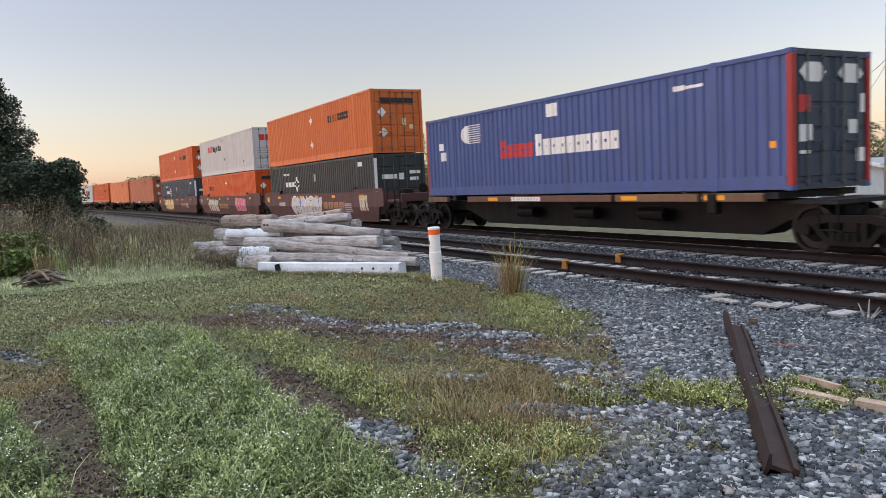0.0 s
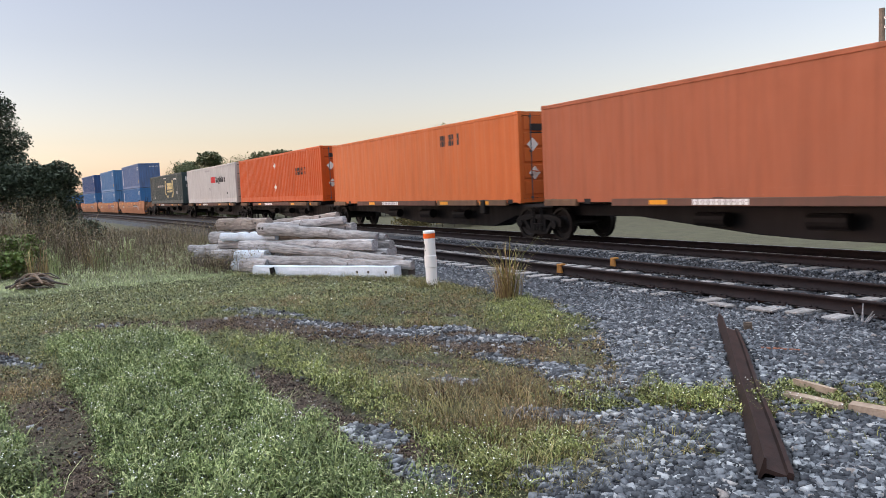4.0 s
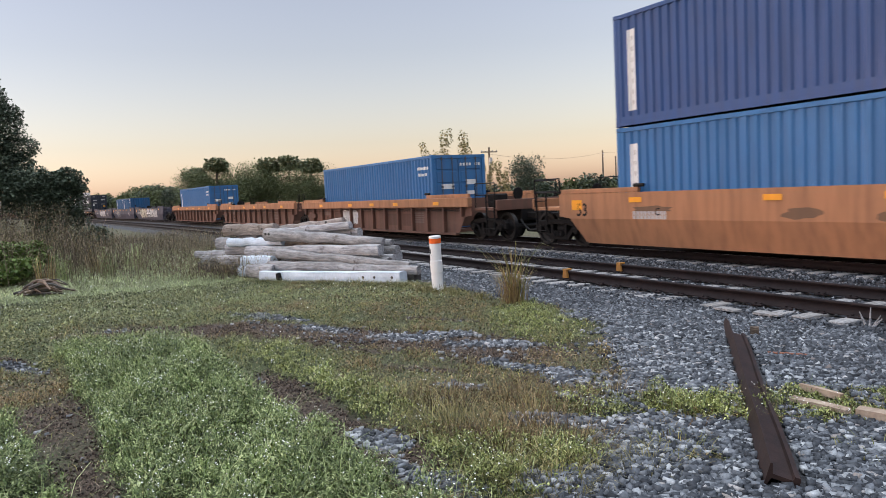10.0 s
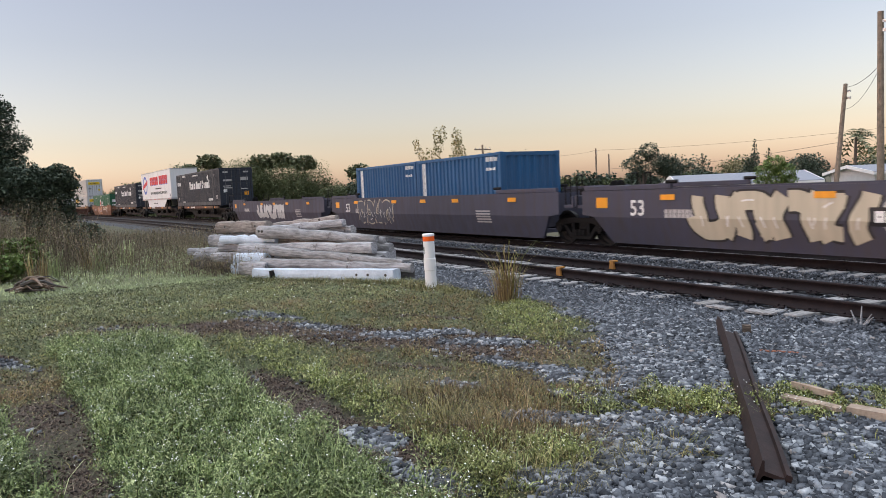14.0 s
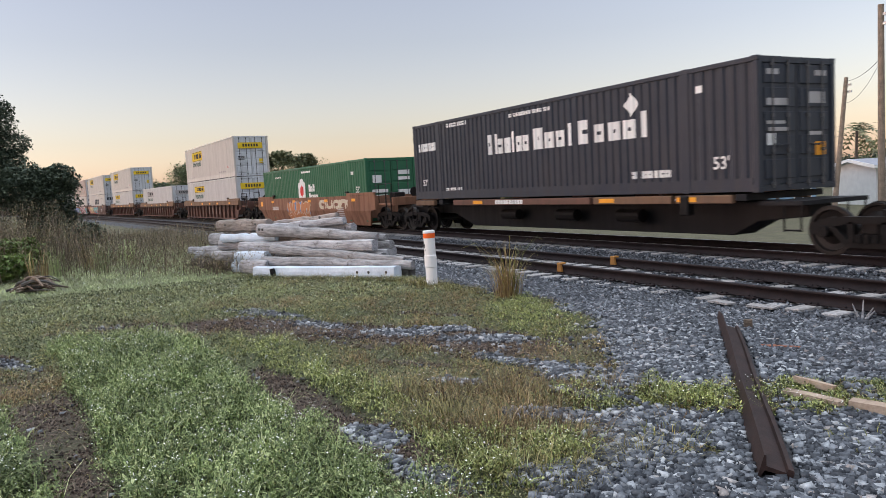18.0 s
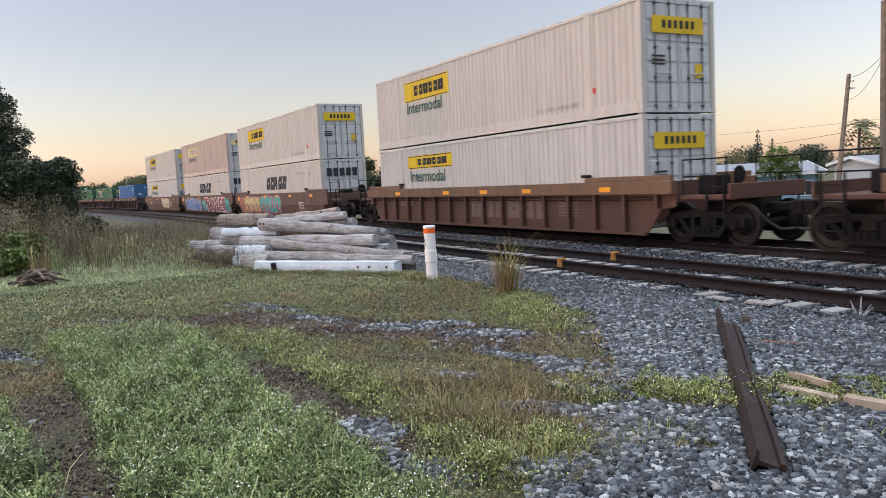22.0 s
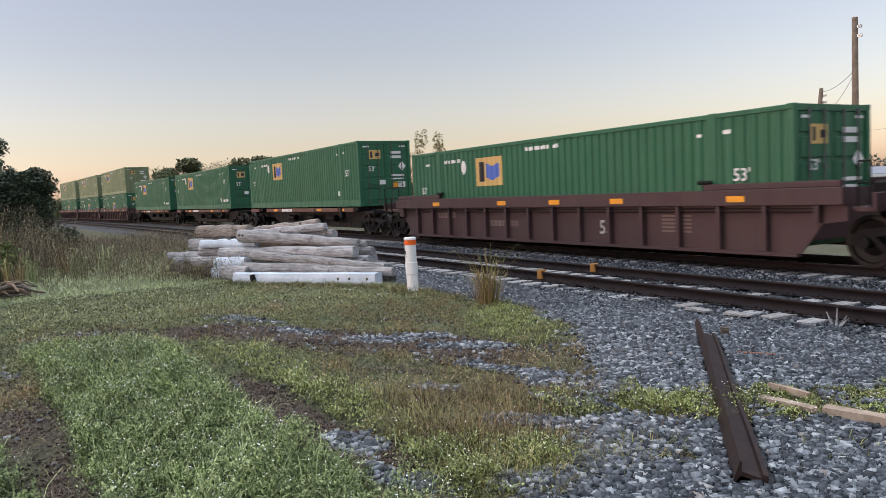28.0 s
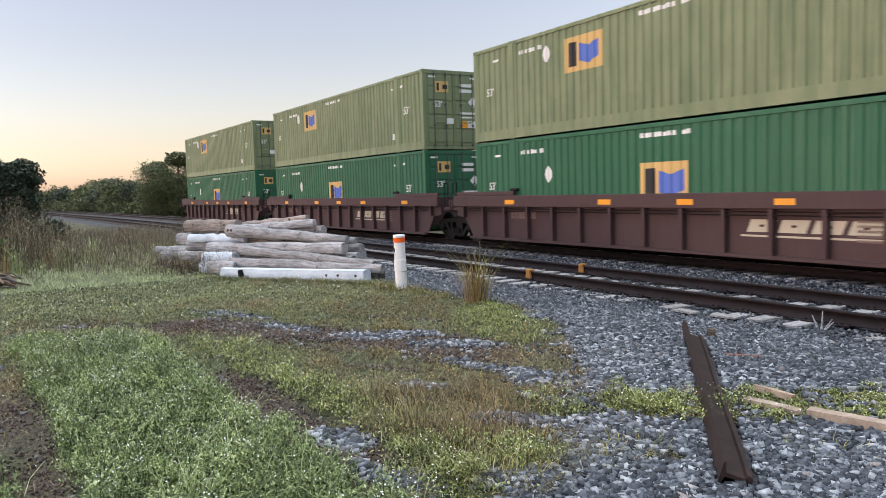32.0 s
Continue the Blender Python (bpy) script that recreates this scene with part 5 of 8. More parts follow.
def hunt(label, paint, sign=YELLOW, word=GREEN_MARK, sign2=BLACK, high=False):
    r, w = container(label, paint, end_paint=C_DOORWHITE, depth=0.028, pitch=0.24)
    a, b = (1.72, 2.5) if high else (1.98, 2.5)
    w.paint("yellow_sign", sign, [bar(-5.35, -1.72, a, b)], r, "yellow sign with dark block lettering")
    s = w.paint("sign_lettering", sign2, letters(-4.5, -2.1, a + (b - a) * 0.25, a + (b - a) * 0.75, 6, 26) + [bar(-5.3, -1.77, a + 0.02, a + 0.05), bar(-5.3, -1.77, b - 0.05, b - 0.02)], r)
    s.location.y = -0.004
    writing("Intermodal", 0.62, word, r, (-5.2, -1.292, a - 0.5 if not high else a - 0.45), wide=1.08, label="dark green word on the wall")
    w.paint("number_lettering", GREY_MARK, letters(3.6, 5.6, 0.42, 0.54, 12, 27) + [bar(-5.6, -4.9, 0.35, 0.4)], r)
    w.paint("sticker", RED, [bar(6.2, 6.3, 0.7, 0.85)], r)
    x = 8.075 - 0.018
    end_marks(r, x + 0.05, [(-0.95, 0.85, 2.0, 2.42)], sign, "yellow_door_sign")
    end_marks(r, x + 0.054, [(-0.6 + 0.2 * k, -0.48 + 0.2 * k, 2.12, 2.32) for k in range(6)], BLACK)
    end_marks(r, x + 0.03, [(0.55, 0.85, 0.9, 1.25)], YELLOW)
    end_marks(r, x + 0.03, [(-0.95, -0.5, 1.2 + 0.1 * k, 1.25 + 0.1 * k) for k in range(3)], BLACK)
    return r


def swift(label):
    r, w = container(label, C_IVORY, end_paint=C_DOORWHITE, depth=0.028, pitch=0.24)
    w.paint("logo", C_NAVY, letters(-1.95, 2.1, 1.42, 2.2, 5, 28, "TWiTT", 0.3), r, "dark blue slanted block lettering")
    w.paint("number_lettering", GREY_MARK, letters(4.0, 5.6, 2.2, 2.35, 8, 29) + [bar(6.2, 6.5, 2.1, 2.3)], r)
    x = 8.075 + 0.03
    end_marks(r, x, [(-0.95 + 0.36 * k, -0.68 + 0.36 * k, 2.0, 2.42) for k in range(5)], C_NAVY)
    end_marks(r, x, [(0.35, 0.9, 1.3, 1.38), (0.35, 0.9, 1.1, 1.18), (-0.9, -0.4, 0.5, 0.9)], GREY_MARK)
    return r


def emp(label, paint, low=True, dashes=False):
    r, w = container(label, paint)
    z0, z1 = (1.58, 2.5)
    if not low:
        z0, z1 = (0.92, 1.95)
    x0 = -3.6 if low else -0.85
    w.paint("sign", EMP_TAN, [bar(x0, x0 + 1.48, z0, z1)], r, "tan square sign with block shapes")
    zm = (z0 + z1) / 2
    w.paint("sign_block", BLACK, [bar(x0 + 0.14, x0 + 0.46, z0 + 0.14, z1 - 0.14)], r).location.y = -0.004
    w.paint("sign_block", BLUE_MARK, [[(x0 + 0.6, zm - 0.2, z1 - 0.2), (x0 + 0.95, zm - 0.3, z1 - 0.3), (x0 + 1.34, zm - 0.15, z1 - 0.18)]], r).location.y = -0.004
    w.paint("placard", WHITE, [diamond(-4.4, (z0 + z1) / 2 + (0.2 if low else 0.36), 0.2, 0.24)], r)
    w.paint("number_lettering", WHITE, letters(-5.7, -4.6, 2.42, 2.54, 7, 30) + letters(-0.85, 0.85, 2.55, 2.66, 12, 31) + [bar(5.6, 5.76, 2.4, 2.47), bar(6.32, 6.56, 2.42, 2.51), bar(-7.0, -6.7, 2.4, 2.47), bar(5.6, 5.78, 0.52, 0.74)] + (letters(6.3, 7.5, 0.5, 0.65, 7, 32) if not low or dashes else []), r)
    writing("53'", 0.38, WHITE, r, (6.6, -1.297, 1.75 if dashes else 1.4))
    writing("53'", 0.32, WHITE, r, (-7.35, -1.297, 1.4))
    if dashes:
        w.paint("safety_strip", WHITE, [bar(x, x + 0.3, 0.2, 0.245) for x in np.arange(-7.7, 7.6, 0.62)], r)
    x = 8.075 - 0.016
    end_marks(r, x + 0.004, [(-0.75, -0.2, 2.08, 2.48)], EMP_TAN, "door_sign")
    end_marks(r, x + 0.008, [(-0.7, -0.6, 2.14, 2.42), (-0.45, -0.25, 2.2, 2.36)], BLACK)
    end_marks(r, x + 0.004, [(0.3, 0.85, 2.3, 2.42), (0.3, 0.85, 2.1, 2.22), (0.3, 0.95, 1.3, 1.38), (0.3, 0.9, 1.16, 1.22), (-1.05, -0.75, 2.6, 2.66), (0.75, 1.05, 2.6, 2.66), (-0.3, 0.0, 0.95, 1.15)], WHITE)
    end_marks(r, x + 0.004, [(0.35, 0.62, 0.8, 1.05)], AMBER)
    end_marks(r, x + 0.004, [(0.62, 0.98, 0.8, 1.05)], WHITE)
    bm = bmesh.new()
    bm.faces.new([bm.verts.new((x + 0.006, 0.85 + a, 1.75 + b)) for a, b in ((-0.2, 0), (0, -0.22), (0.2, 0), (0, 0.22))])
    part("placard", bm, WHITE, r)
    writing("53'", 0.32, WHITE, r, (x + 0.006, -0.85, 1.55), (math.pi / 2, 0, math.pi / 2))
    return r


EMP_TAN = painted("tan_sign_paint", (0.62, 0.41, 0.15), 0.5, wear=0.2)


def trailer():
    """A white road trailer that rides on a spine car: box, skirt, axles, landing legs."""
    root = tagged(new("road_trailer"), "white road trailer with red block lettering and a side skirt", "trailer", "containers on the train")
    shell = painted("trailer_white", (0.7, 0.7, 0.7), 0.35, wear=0.1)
    l2, w2, z0, z1 = 8.1, 1.3, 0.82, 3.85
    bm = box(bmesh.new(), -l2, l2, -w2, w2, z0 + 0.12, z1)
    bevelled(bm, 0.03)
    part("box_body", bm, shell, root)
    bm = box(bmesh.new(), -l2, l2, -w2 - 0.012, w2 + 0.012, z0, z0 + 0.14)
    part("bottom_rail", bm, GALV, root)
    bm = box(bmesh.new(), -l2 - 0.01, l2 + 0.01, -w2 - 0.014, w2 + 0.014, z1 - 0.09, z1 + 0.012)
    part("top_rail", bm, GALV, root)
    for s in (-1, 1):
        bm = prism(bmesh.new(), [(-3.6, 0.08), (4.1, 0.08), (5.6, z0), (-4.9, z0), (-4.4, 0.08)], s * 1.24, s * 1.27)
        part("side_skirt", bm, shell, root)
        for x in (-6.75, -5.45):
            m = Matrix.Translation((x, s * 1.05, 0.5)) @ Matrix.Rotation(s * math.pi / 2, 4, "X")
            t = part("tyre", lathe(bmesh.new(), [(0.28, -0.2), (0.46, -0.22), (0.5, -0.16), (0.5, 0.16), (0.46, 0.22), (0.28, 0.2)], 26, m), RUBBER, root)
            part("rim", lathe(bmesh.new(), [(0.05, 0.16), (0.1, 0.12), (0.22, 0.1), (0.27, 0.19), (0.285, 0.2)], 20, m), GALV, t)
        bm = box(bmesh.new(), 5.3, 5.45, s * 0.9 - 0.07, s * 0.9 + 0.07, 0.1, z0)
        box(bm, 5.2, 5.55, s * 0.9 - 0.12, s * 0.9 + 0.12, 0.02, 0.1)
        part("landing_leg", bm, STEEL_DARK, root)
    bm = box(bmesh.new(), -7.6, -4.6, -0.6, 0.6, 0.55, z0)
    part("axle_frame", bm, STEEL_DARK, root)
    y = -w2 - 0.008
    marking("red_strip", RED, [rect(x, x + 0.28, z0 + 0.03, z0 + 0.09) for x in np.arange(-7.8, 7.8, 0.75)], -w2 - 0.016, root)
    dark = glyph_bars(-2.78, 1.78, 2.43, 3.28, 5) + glyph_bars(2.3, 6.62, 2.43, 3.3, 5)
    marking("logo_shadow", BLUE_MARK, [tuple((x + 0.06, z - 0.06) for x, z in q) for q in dark], y, root)
    marking("logo", RED, dark, y - 0.004, root, "red block lettering")
    ring = [(math.cos(a), math.sin(a)) for a in np.linspace(0, 2 * math.pi, 29)]
    marking("badge_ring", BLUE_MARK, [((-5.75 + 1.25 * a, 2.5 + 1.02 * b), (-5.75 + 1.25 * c, 2.5 + 1.02 * d), (-5.75 + 0.92 * c, 2.5 + 0.74 * d), (-5.75 + 0.92 * a, 2.5 + 0.74 * b)) for (a, b), (c, d) in zip(ring, ring[1:])], y, root)
    marking("badge_band", RED, [((-7.2, 2.05), (-4.4, 2.6), (-4.3, 3.05), (-7.1, 2.5))], y - 0.004, root)
    writing("AMERICA'S LARGEST & MOST COMPLETE CREATIVE CENTERS", 0.4, BLACK, root, (-2.6, y - 0.002, 1.42), wide=0.8)
    marking("address_lettering", BLACK, glyph_bars(0.2, 3.4, 1.95, 2.08, 16), y, root)
    marking("skirt_lettering", BLACK, glyph_bars(-1.6, 0.8, 0.42, 0.5, 14), -1.276, root)
    marking("address_lettering", BLACK, [rect(7.4, 7.75, 1.1, 1.2), rect(7.4, 7.75, 1.28, 1.38)], y, root)
    bm = box(bmesh.new(), l2, l2 + 0.07, 0.55, 0.95, 1.15, 1.4)
    part("nose_box", bevelled(bm, 0.02), STEEL_DARK, root)
    return root


def hitch():
    """The stand that carries a trailer's kingpin."""
    bm = prism(bmesh.new(), [(-0.7, 0), (-0.45, 0), (0.45, 0.85), (0.75, 0.85), (0.75, 0.95), (0.25, 0.95)], -0.45, -0.3)
    prism(bm, [(-0.7, 0), (-0.45, 0), (0.45, 0.85), (0.75, 0.85), (0.75, 0.95), (0.25, 0.95)], 0.3, 0.45)
    prism(bm, [(0.9, 0), (1.2, 0), (0.85, 0.85), (0.5, 0.85)], -0.45, -0.3)
    prism(bm, [(0.9, 0), (1.2, 0), (0.85, 0.85), (0.5, 0.85)], 0.3, 0.45)
    box(bm, 0.2, 0.95, -0.5, 0.5, 0.86, 0.94)
    return bm
# ---- the train: its make-up, from the front to the last car. Places are along the line at the clip's start ----
RIDERS = []      # every car, container and trailer, with its place along the line and its height over the rails
WELL_FLOOR, SPINE_TOP = 0.33, 1.28


def ride(ob, s, z=0.0):
    RIDERS.append((ob, s, z))
    return ob


def stack(s, low=None, high=None):
    if low:
        ride(low, s, WELL_FLOOR)
    if high:
        ride(high, s, WELL_FLOOR + 2.905)


def dup(ob):
    return copy_thing(ob, Matrix())


P = PAINTS
SPINE_LABEL = "black spine car with tan side ledges"
# front spine car
ride(spine_car("none", "end", SPINE_LABEL, deep=True), -18.38)
bogie(RIDERS[-1][0], 9.1)
ride(pacer(), -18.38, SPINE_TOP)

# three maroon well units
lab = "maroon smooth-sided container well car with spray-painted shapes"
a = ride(well_car("smooth", P["maroon"], "end", "joint", lab), -39.75)
graffiti(a, -1.43, -3.5, 1.15, 0.35, 1.4, "silver", "white", 5, 41, "blue")
graffiti(a, -1.43, 6.5, 7.45, 0.6, 1.45, "sand", "wine", 2, 42)
marking("name_lettering", LETTER_TAN, glyph_bars(1.6, 4.6, 0.72, 1.08, 4), -1.43, a)
b = ride(well_car("smooth", P["maroon"], "none", "joint", lab), -59.3)
graffiti(b, -1.43, -5.6, -2.6, 0.3, 1.35, "sand", "teal", 4, 43)
graffiti(b, -1.43, 2.9, 5.4, 0.4, 1.4, "pink", "white", 4, 44)
marking("name_lettering", LETTER_TAN, glyph_bars(-2.2, 0.6, 0.6, 0.95, 4), -1.43, b)
c = ride(well_car("smooth", P["maroon"], "none", "end", lab), -78.9)
graffiti(c, -1.43, -5.4, -1.4, 0.35, 1.4, "yellow", "white", 4, 45)
marking("name_lettering", LETTER_TAN, glyph_bars(2.3, 4.6, 0.7, 1.0, 6), -1.43, c)
grey_box = umax("charcoal container with white block lettering and a folded emblem", C_GREYBOX)
top_orange = orange("bright orange corrugated container with white diamond placards", C_ORANGE, white_dashes=True)
stack(-39.75, grey_box, top_orange)
red_low = orange("red orange container with white diamond placards", C_VERMILION, text=(-5.75, -4.1, 1.7, 2.0))
white_top = xpo("dirty white container with red and black block lettering")
stack(-59.5, red_low, white_top)
blue_low = umax("dark blue container with white block lettering and a folded emblem", C_STEELBLUE, SPRAY["sand"])
stack(-78.9, blue_low, orange("red orange corrugated container over a blue one", C_VERMILION, white_dashes=True))

# five articulated spine units
tail = [(-99.9, "end", "joint", 8.4, 8.75), (-117.4, "none", "joint", 8.6, 8.9), (-135.2, "none", "joint", 8.6, 8.7), (-152.6, "none", "joint", 8.6, 9.2), (-171.1, "none", "end", 8.6, 8.6)]
for s, f, r, fx, rx in tail:
    ride(spine_car(f, r, SPINE_LABEL, fx, rx), s)
ride(orange("faded coral orange smooth-walled container", C_CORAL, False, (2.75, 4.4, 2.1, 2.55), True), -99.9, SPINE_TOP - 0.15)
ride(orange("faded orange smooth-walled container", C_ORANGE, False, (2.75, 4.4, 2.1, 2.5), True), -117.3, SPINE_TOP - 0.15)
ride(orange("red orange container with reflective dashes", C_VERMILION, True, (3.9, 5.6, 1.5, 1.9), False, 0, True), -135.2, SPINE_TOP)
ride(xpo("dirty white container with red and black block lettering", 1.0), -152.55, SPINE_TOP)
ride(csx(), -171.1, SPINE_TOP)

# three tan well units with sea containers
lab = "tan smooth-sided container well car"
for s, f, r in ((-192.4, "end", "joint"), (-211.9, "none", "joint"), (-231.5, "none", "end")):
    a = ride(well_car("smooth", P["tan"], f, r, lab), s)
    p0 = {-192.4: 1.9, -211.9: 3.3, -231.5: 2.6}[s]
    marking("plate_lettering", BLACK, [rect(p0, p0 + 2.8, 0.88, 1.18)], -1.43, a)
    marking("plate_lettering", GREY_MARK, glyph_bars(p0 + 0.12, p0 + 1.05, 0.95, 1.11, 4, 0.3) + glyph_bars(p0 + 1.3, p0 + 2.6, 0.95, 1.11, 6, 0.3), -1.434, a)
    marking("stain", PAINTS["ledge"], [blob(-1.2, 1.0, 0.5, 0.12, 5), blob(-5.4, 1.1, 0.7, 0.1, 8), blob(0.6, 0.95, 0.3, 0.1, 2)], -1.428, a)
    writing("53", 0.5, STEEL_DARK, a, (-8.4, -1.43, 0.92))
    writing("C", 0.26, STEEL_DARK, a, (-5.3, -1.43, 0.95))
    writing("A", 0.24, STEEL_DARK, a, (2.1, -1.43, 1.0))
    if s == -211.9:
        marking("name_lettering", SPRAY["faded"], glyph_bars(0.5, 2.9, 0.72, 1.2, 3), -1.43, a)
sea_light = sea("sea blue corrugated container with a white upright panel", C_SEA)
sea_dark = sea("greyish blue corrugated container with a white upright panel", C_LAVENDER, seed=3)
stack(-192.4, sea_light, sea_dark)
pale_sea = sea("pale sea blue corrugated container with a white upright panel", C_SEAPALE, seed=5)
stack(-211.8, dup(pale_sea), pale_sea)
stack(-231.5, sea("sea blue container numbered 45 on its end", C_SEA, 13.72, "45", 7), sea("deep blue container numbered 45 on its end", C_SEADARK, 13.72, "45", 8))

# three ribbed tan well units, the middle one empty
lab = "tan and brown rib-sided container well car"
for s, f, r in ((-255.1, "end", "joint"), (-274.9, "none", "joint"), (-294.7, "none", "end")):
    a = ride(well_car("ribbed", P["umber"], f, r, lab + (", empty" if s == -274.9 else ""), chord=P["tan"], ribs=14), s)
    if s == -255.1:
        graffiti(a, -1.364, -3.3, -1.4, 0.4, 1.1, "silver", "white", 3, 48)
    writing("53", 0.4, STEEL_DARK, a, (-5.6, -1.366, 0.5))
    for x0 in (-4.4, 2.1):
        marking("data_plate", P["rust"], [rect(x0, x0 + 1.05, 0.45, 0.95)], -1.363, a)
        marking("data_plate", P["rust"], [rect(x0 + 1.45, x0 + 2.35, 0.45, 0.95)], -1.363, a)
    bm = box(bmesh.new(), -7.9, -7.05, -1.5, -1.37, 0.7, 0.92)
    part("step_box", bevelled(bm, 0.015), P["umber"], a)
barred = sea("sea blue container with barred doors", C_SEA, doors=True, seed=9)
stack(-255.1, sea("sea blue container with barred doors and plain walls", C_SEA, doors=True, seed=12, stripe=False))
stack(-294.7, barred)

# three slate well units, two of them empty
lab = "slate grey container well car with spray-painted shapes"
a = ride(well_car("smooth", P["slate"], "end", "joint", lab + ", empty"), -318.6)
graffiti(a, -1.43, -5.2, -1.0, 0.35, 1.45, "sand", "black", 4, 49)
graffiti(a, -1.43, -0.6, 5.4, 0.4, 1.45, "silver", "slate", 6, 50)
marking("plate_lettering", BLACK, [rect(-1.0, 1.3, 0.75, 1.1)], -1.442, a)
marking("plate_lettering", WHITE, glyph_bars(-0.9, 1.2, 0.82, 1.03, 10), -1.446, a)
writing("53", 0.55, WHITE, a, (-7.3, -1.432, 0.9))
b = ride(well_car("smooth", P["slate"], "none", "joint", lab), -338.1)
graffiti(b, -1.43, -5.9, -2.2, 0.35, 1.45, "slate", "sand", 4, 52)
writing("53", 0.55, WHITE, b, (-7.3, -1.432, 0.9))
c = ride(well_car("smooth", P["slate"], "none", "end", lab + ", empty"), -357.6)
graffiti(c, -1.43, -3.0, 2.5, 0.4, 1.35, "silver", "slate", 6, 53)
box20 = sea("short blue container with a white upright panel", C_BOX, 6.06, seed=11, yellow=False)
ride(box20, -341.35, WELL_FLOOR)
ride(dup(box20), -335.2, WELL_FLOOR)

# spine units with two slate containers and a road trailer
for s, f, r, fx, rx in ((-378.9, "end", "joint", 8.4, 9.4), (-397.8, "none", "joint", 8.6, 10.2), (-418.3, "none", "end", 8.6, 8.6)):
    a = ride(spine_car(f, r, SPINE_LABEL, fx, rx, deep=True), s)
    if s == -397.8:
        part("trailer_hitch", hitch(), STEEL_DARK, a, "", (6.4, 0, 1.1))
slate_box = coast()
ride(slate_box, -378.9, SPINE_TOP)
ride(dup(slate_box), -418.3, SPINE_TOP)
ride(trailer(), -397.8, 1.17)

# a rusty single well car
a = ride(well_car("smooth", P["orange"], "end", "end", "rusty orange-brown well car under a green container"), -439.4)
graffiti(a, -1.43, -3.2, 0.6, 0.3, 1.35, "orange", "sand", 4, 54, "blue")
graffiti(a, -1.43, 2.2, 6.0, 0.9, 1.4, "sand", "faded", 4, 55)
stack(-439.4, hub())

# three ribbed single well cars
lab = "rusty rib-sided single well car with a tan top edge"
white_low = hunt("warm white container with yellow sign and dark green word", C_WHITE)
white_high = hunt("warm white container with a tall yellow sign", C_IVORY, high=True)
first = ride(well_car("ribbed", P["rust"], "end", "end", lab, chord=P["ledge"]), -462.5)
marking("chalk_lettering", FAINT_MARK, glyph_bars(-0.4, 4.2, 0.5, 1.1, 6), -1.364, first)
ride(dup(first), -486.0)
ride(dup(first), -509.5)
stack(-462.5, white_low, white_high)
stack(-486.0, hunt("dirty white container with a faded sign", C_WHITE, GREY_MARK, GREEN_MARK))
stack(-509.5, dup(white_low), dup(white_high))

# three brown well units
lab = "brown smooth-sided well car covered in spray-painted shapes"
a = ride(well_car("smooth", P["brown"], "end", "joint", lab), -533.3)
graffiti(a, -1.4275, -7.9, -3.0, 0.25, 1.42, "coral", "coral", 4, 71, "coral")
graffiti(a, -1.43, -6.8, -3.2, 0.3, 1.35, "straw", "silver", 3, 57, "faded")
graffiti(a, -1.43, -3.0, 1.2, 0.25, 1.4, "teal", "pink", 4, 58, "red")
b = ride(well_car("smooth", P["brown"], "none", "joint", lab), -552.7)
graffiti(b, -1.43, -7.3, -1.4, 0.3, 1.35, "blue", "silver", 5, 59, "slate")
for q0, q1, z1 in ((-0.7, 0.5, 1.15), (6.3, 8.0, 1.3)):
    graffiti(b, -1.4275, q0, q1, 0.3, z1, "teal", "teal", 2, 72, "teal")
spray_word("TOWER", 1.42, "wine", "white", b, (0.3, -1.431, 0.3), 1.25)
c = ride(well_car("smooth", P["brown"], "none", "end", lab), -572.2)
graffiti(c, -1.43, 0.6, 4.2, 0.4, 1.4, "sand", "white", 5, 61)
dark_low = swift("warm white container with dark blue block lettering")
stack(-533.25, dark_low, dup(white_high))
stack(-552.7, dup(dark_low), hunt("weathered cream container with a faded sign", C_PEACH, CREAM, GREEN_MARK, GREY_MARK, True))
stack(-572.2, dup(white_low), dup(white_high))

# three ribbed mauve well units
lab = "dull mauve rib-sided container well car"
green_low = emp("green container with a tan square sign", C_GREEN)
green_high = emp("faded green container with a tan sign, its colour lightened for warm glow", C_GREENGLOW)
for s, f, r in ((-596.1, "end", "joint"), (-615.6, "none", "joint"), (-635.6, "none", "end")):
    a = ride(well_car("ribbed", P["mauve"], f, r, lab), s)
    marking("number_lettering", FAINT_MARK, glyph_bars(-3.0, -1.2, 0.62, 0.8, 8), -1.364, a)
    writing("53", 0.5, GREY_MARK, a, (2.4, -1.366, 0.5))
stack(-596.1, dup(barred))
stack(-615.6, dup(green_low))
stack(-635.6, green_low)

# three spine units with green containers
green_spine = emp("green container with white dashes along its foot", C_GREEN, low=True, dashes=True)
for s, f, r, fx, rx in ((-656.7, "end", "end", 8.6, 8.6), (-677.5, "end", "joint", 8.6, 9.4), (-696.3, "none", "end", 8.6, 8.6)):
    ride(spine_car(f, r, "black spine car with brown side ledges", fx, rx, P["umber"], deep=True), s)
ride(dup(green_low), -656.7, SPINE_TOP)
ride(green_spine, -677.5, SPINE_TOP)
ride(dup(green_spine), -696.3, SPINE_TOP)

# the last three: ribbed mauve wells, stacked green
for s, f, r in ((-717.4, "end", "joint"), (-736.9, "none", "joint"), (-756.7, "none", "end")):
    a = ride(well_car("ribbed", P["mauve"], f, r, lab), s)
    marking("name_lettering", SPRAY["sand"], glyph_bars(2.2, 5.1, 0.72, 0.98, 4, 0.4) + [rect(2.1, 5.2, 0.62, 0.66)], -1.364, a)
green_under = emp("green container with a tan sign set low", C_GREEN, low=False)
stack(-717.4, green_under, green_high)
stack(-736.9, dup(green_under), dup(green_high))
stack(-756.7, dup(green_under), dup(green_high))
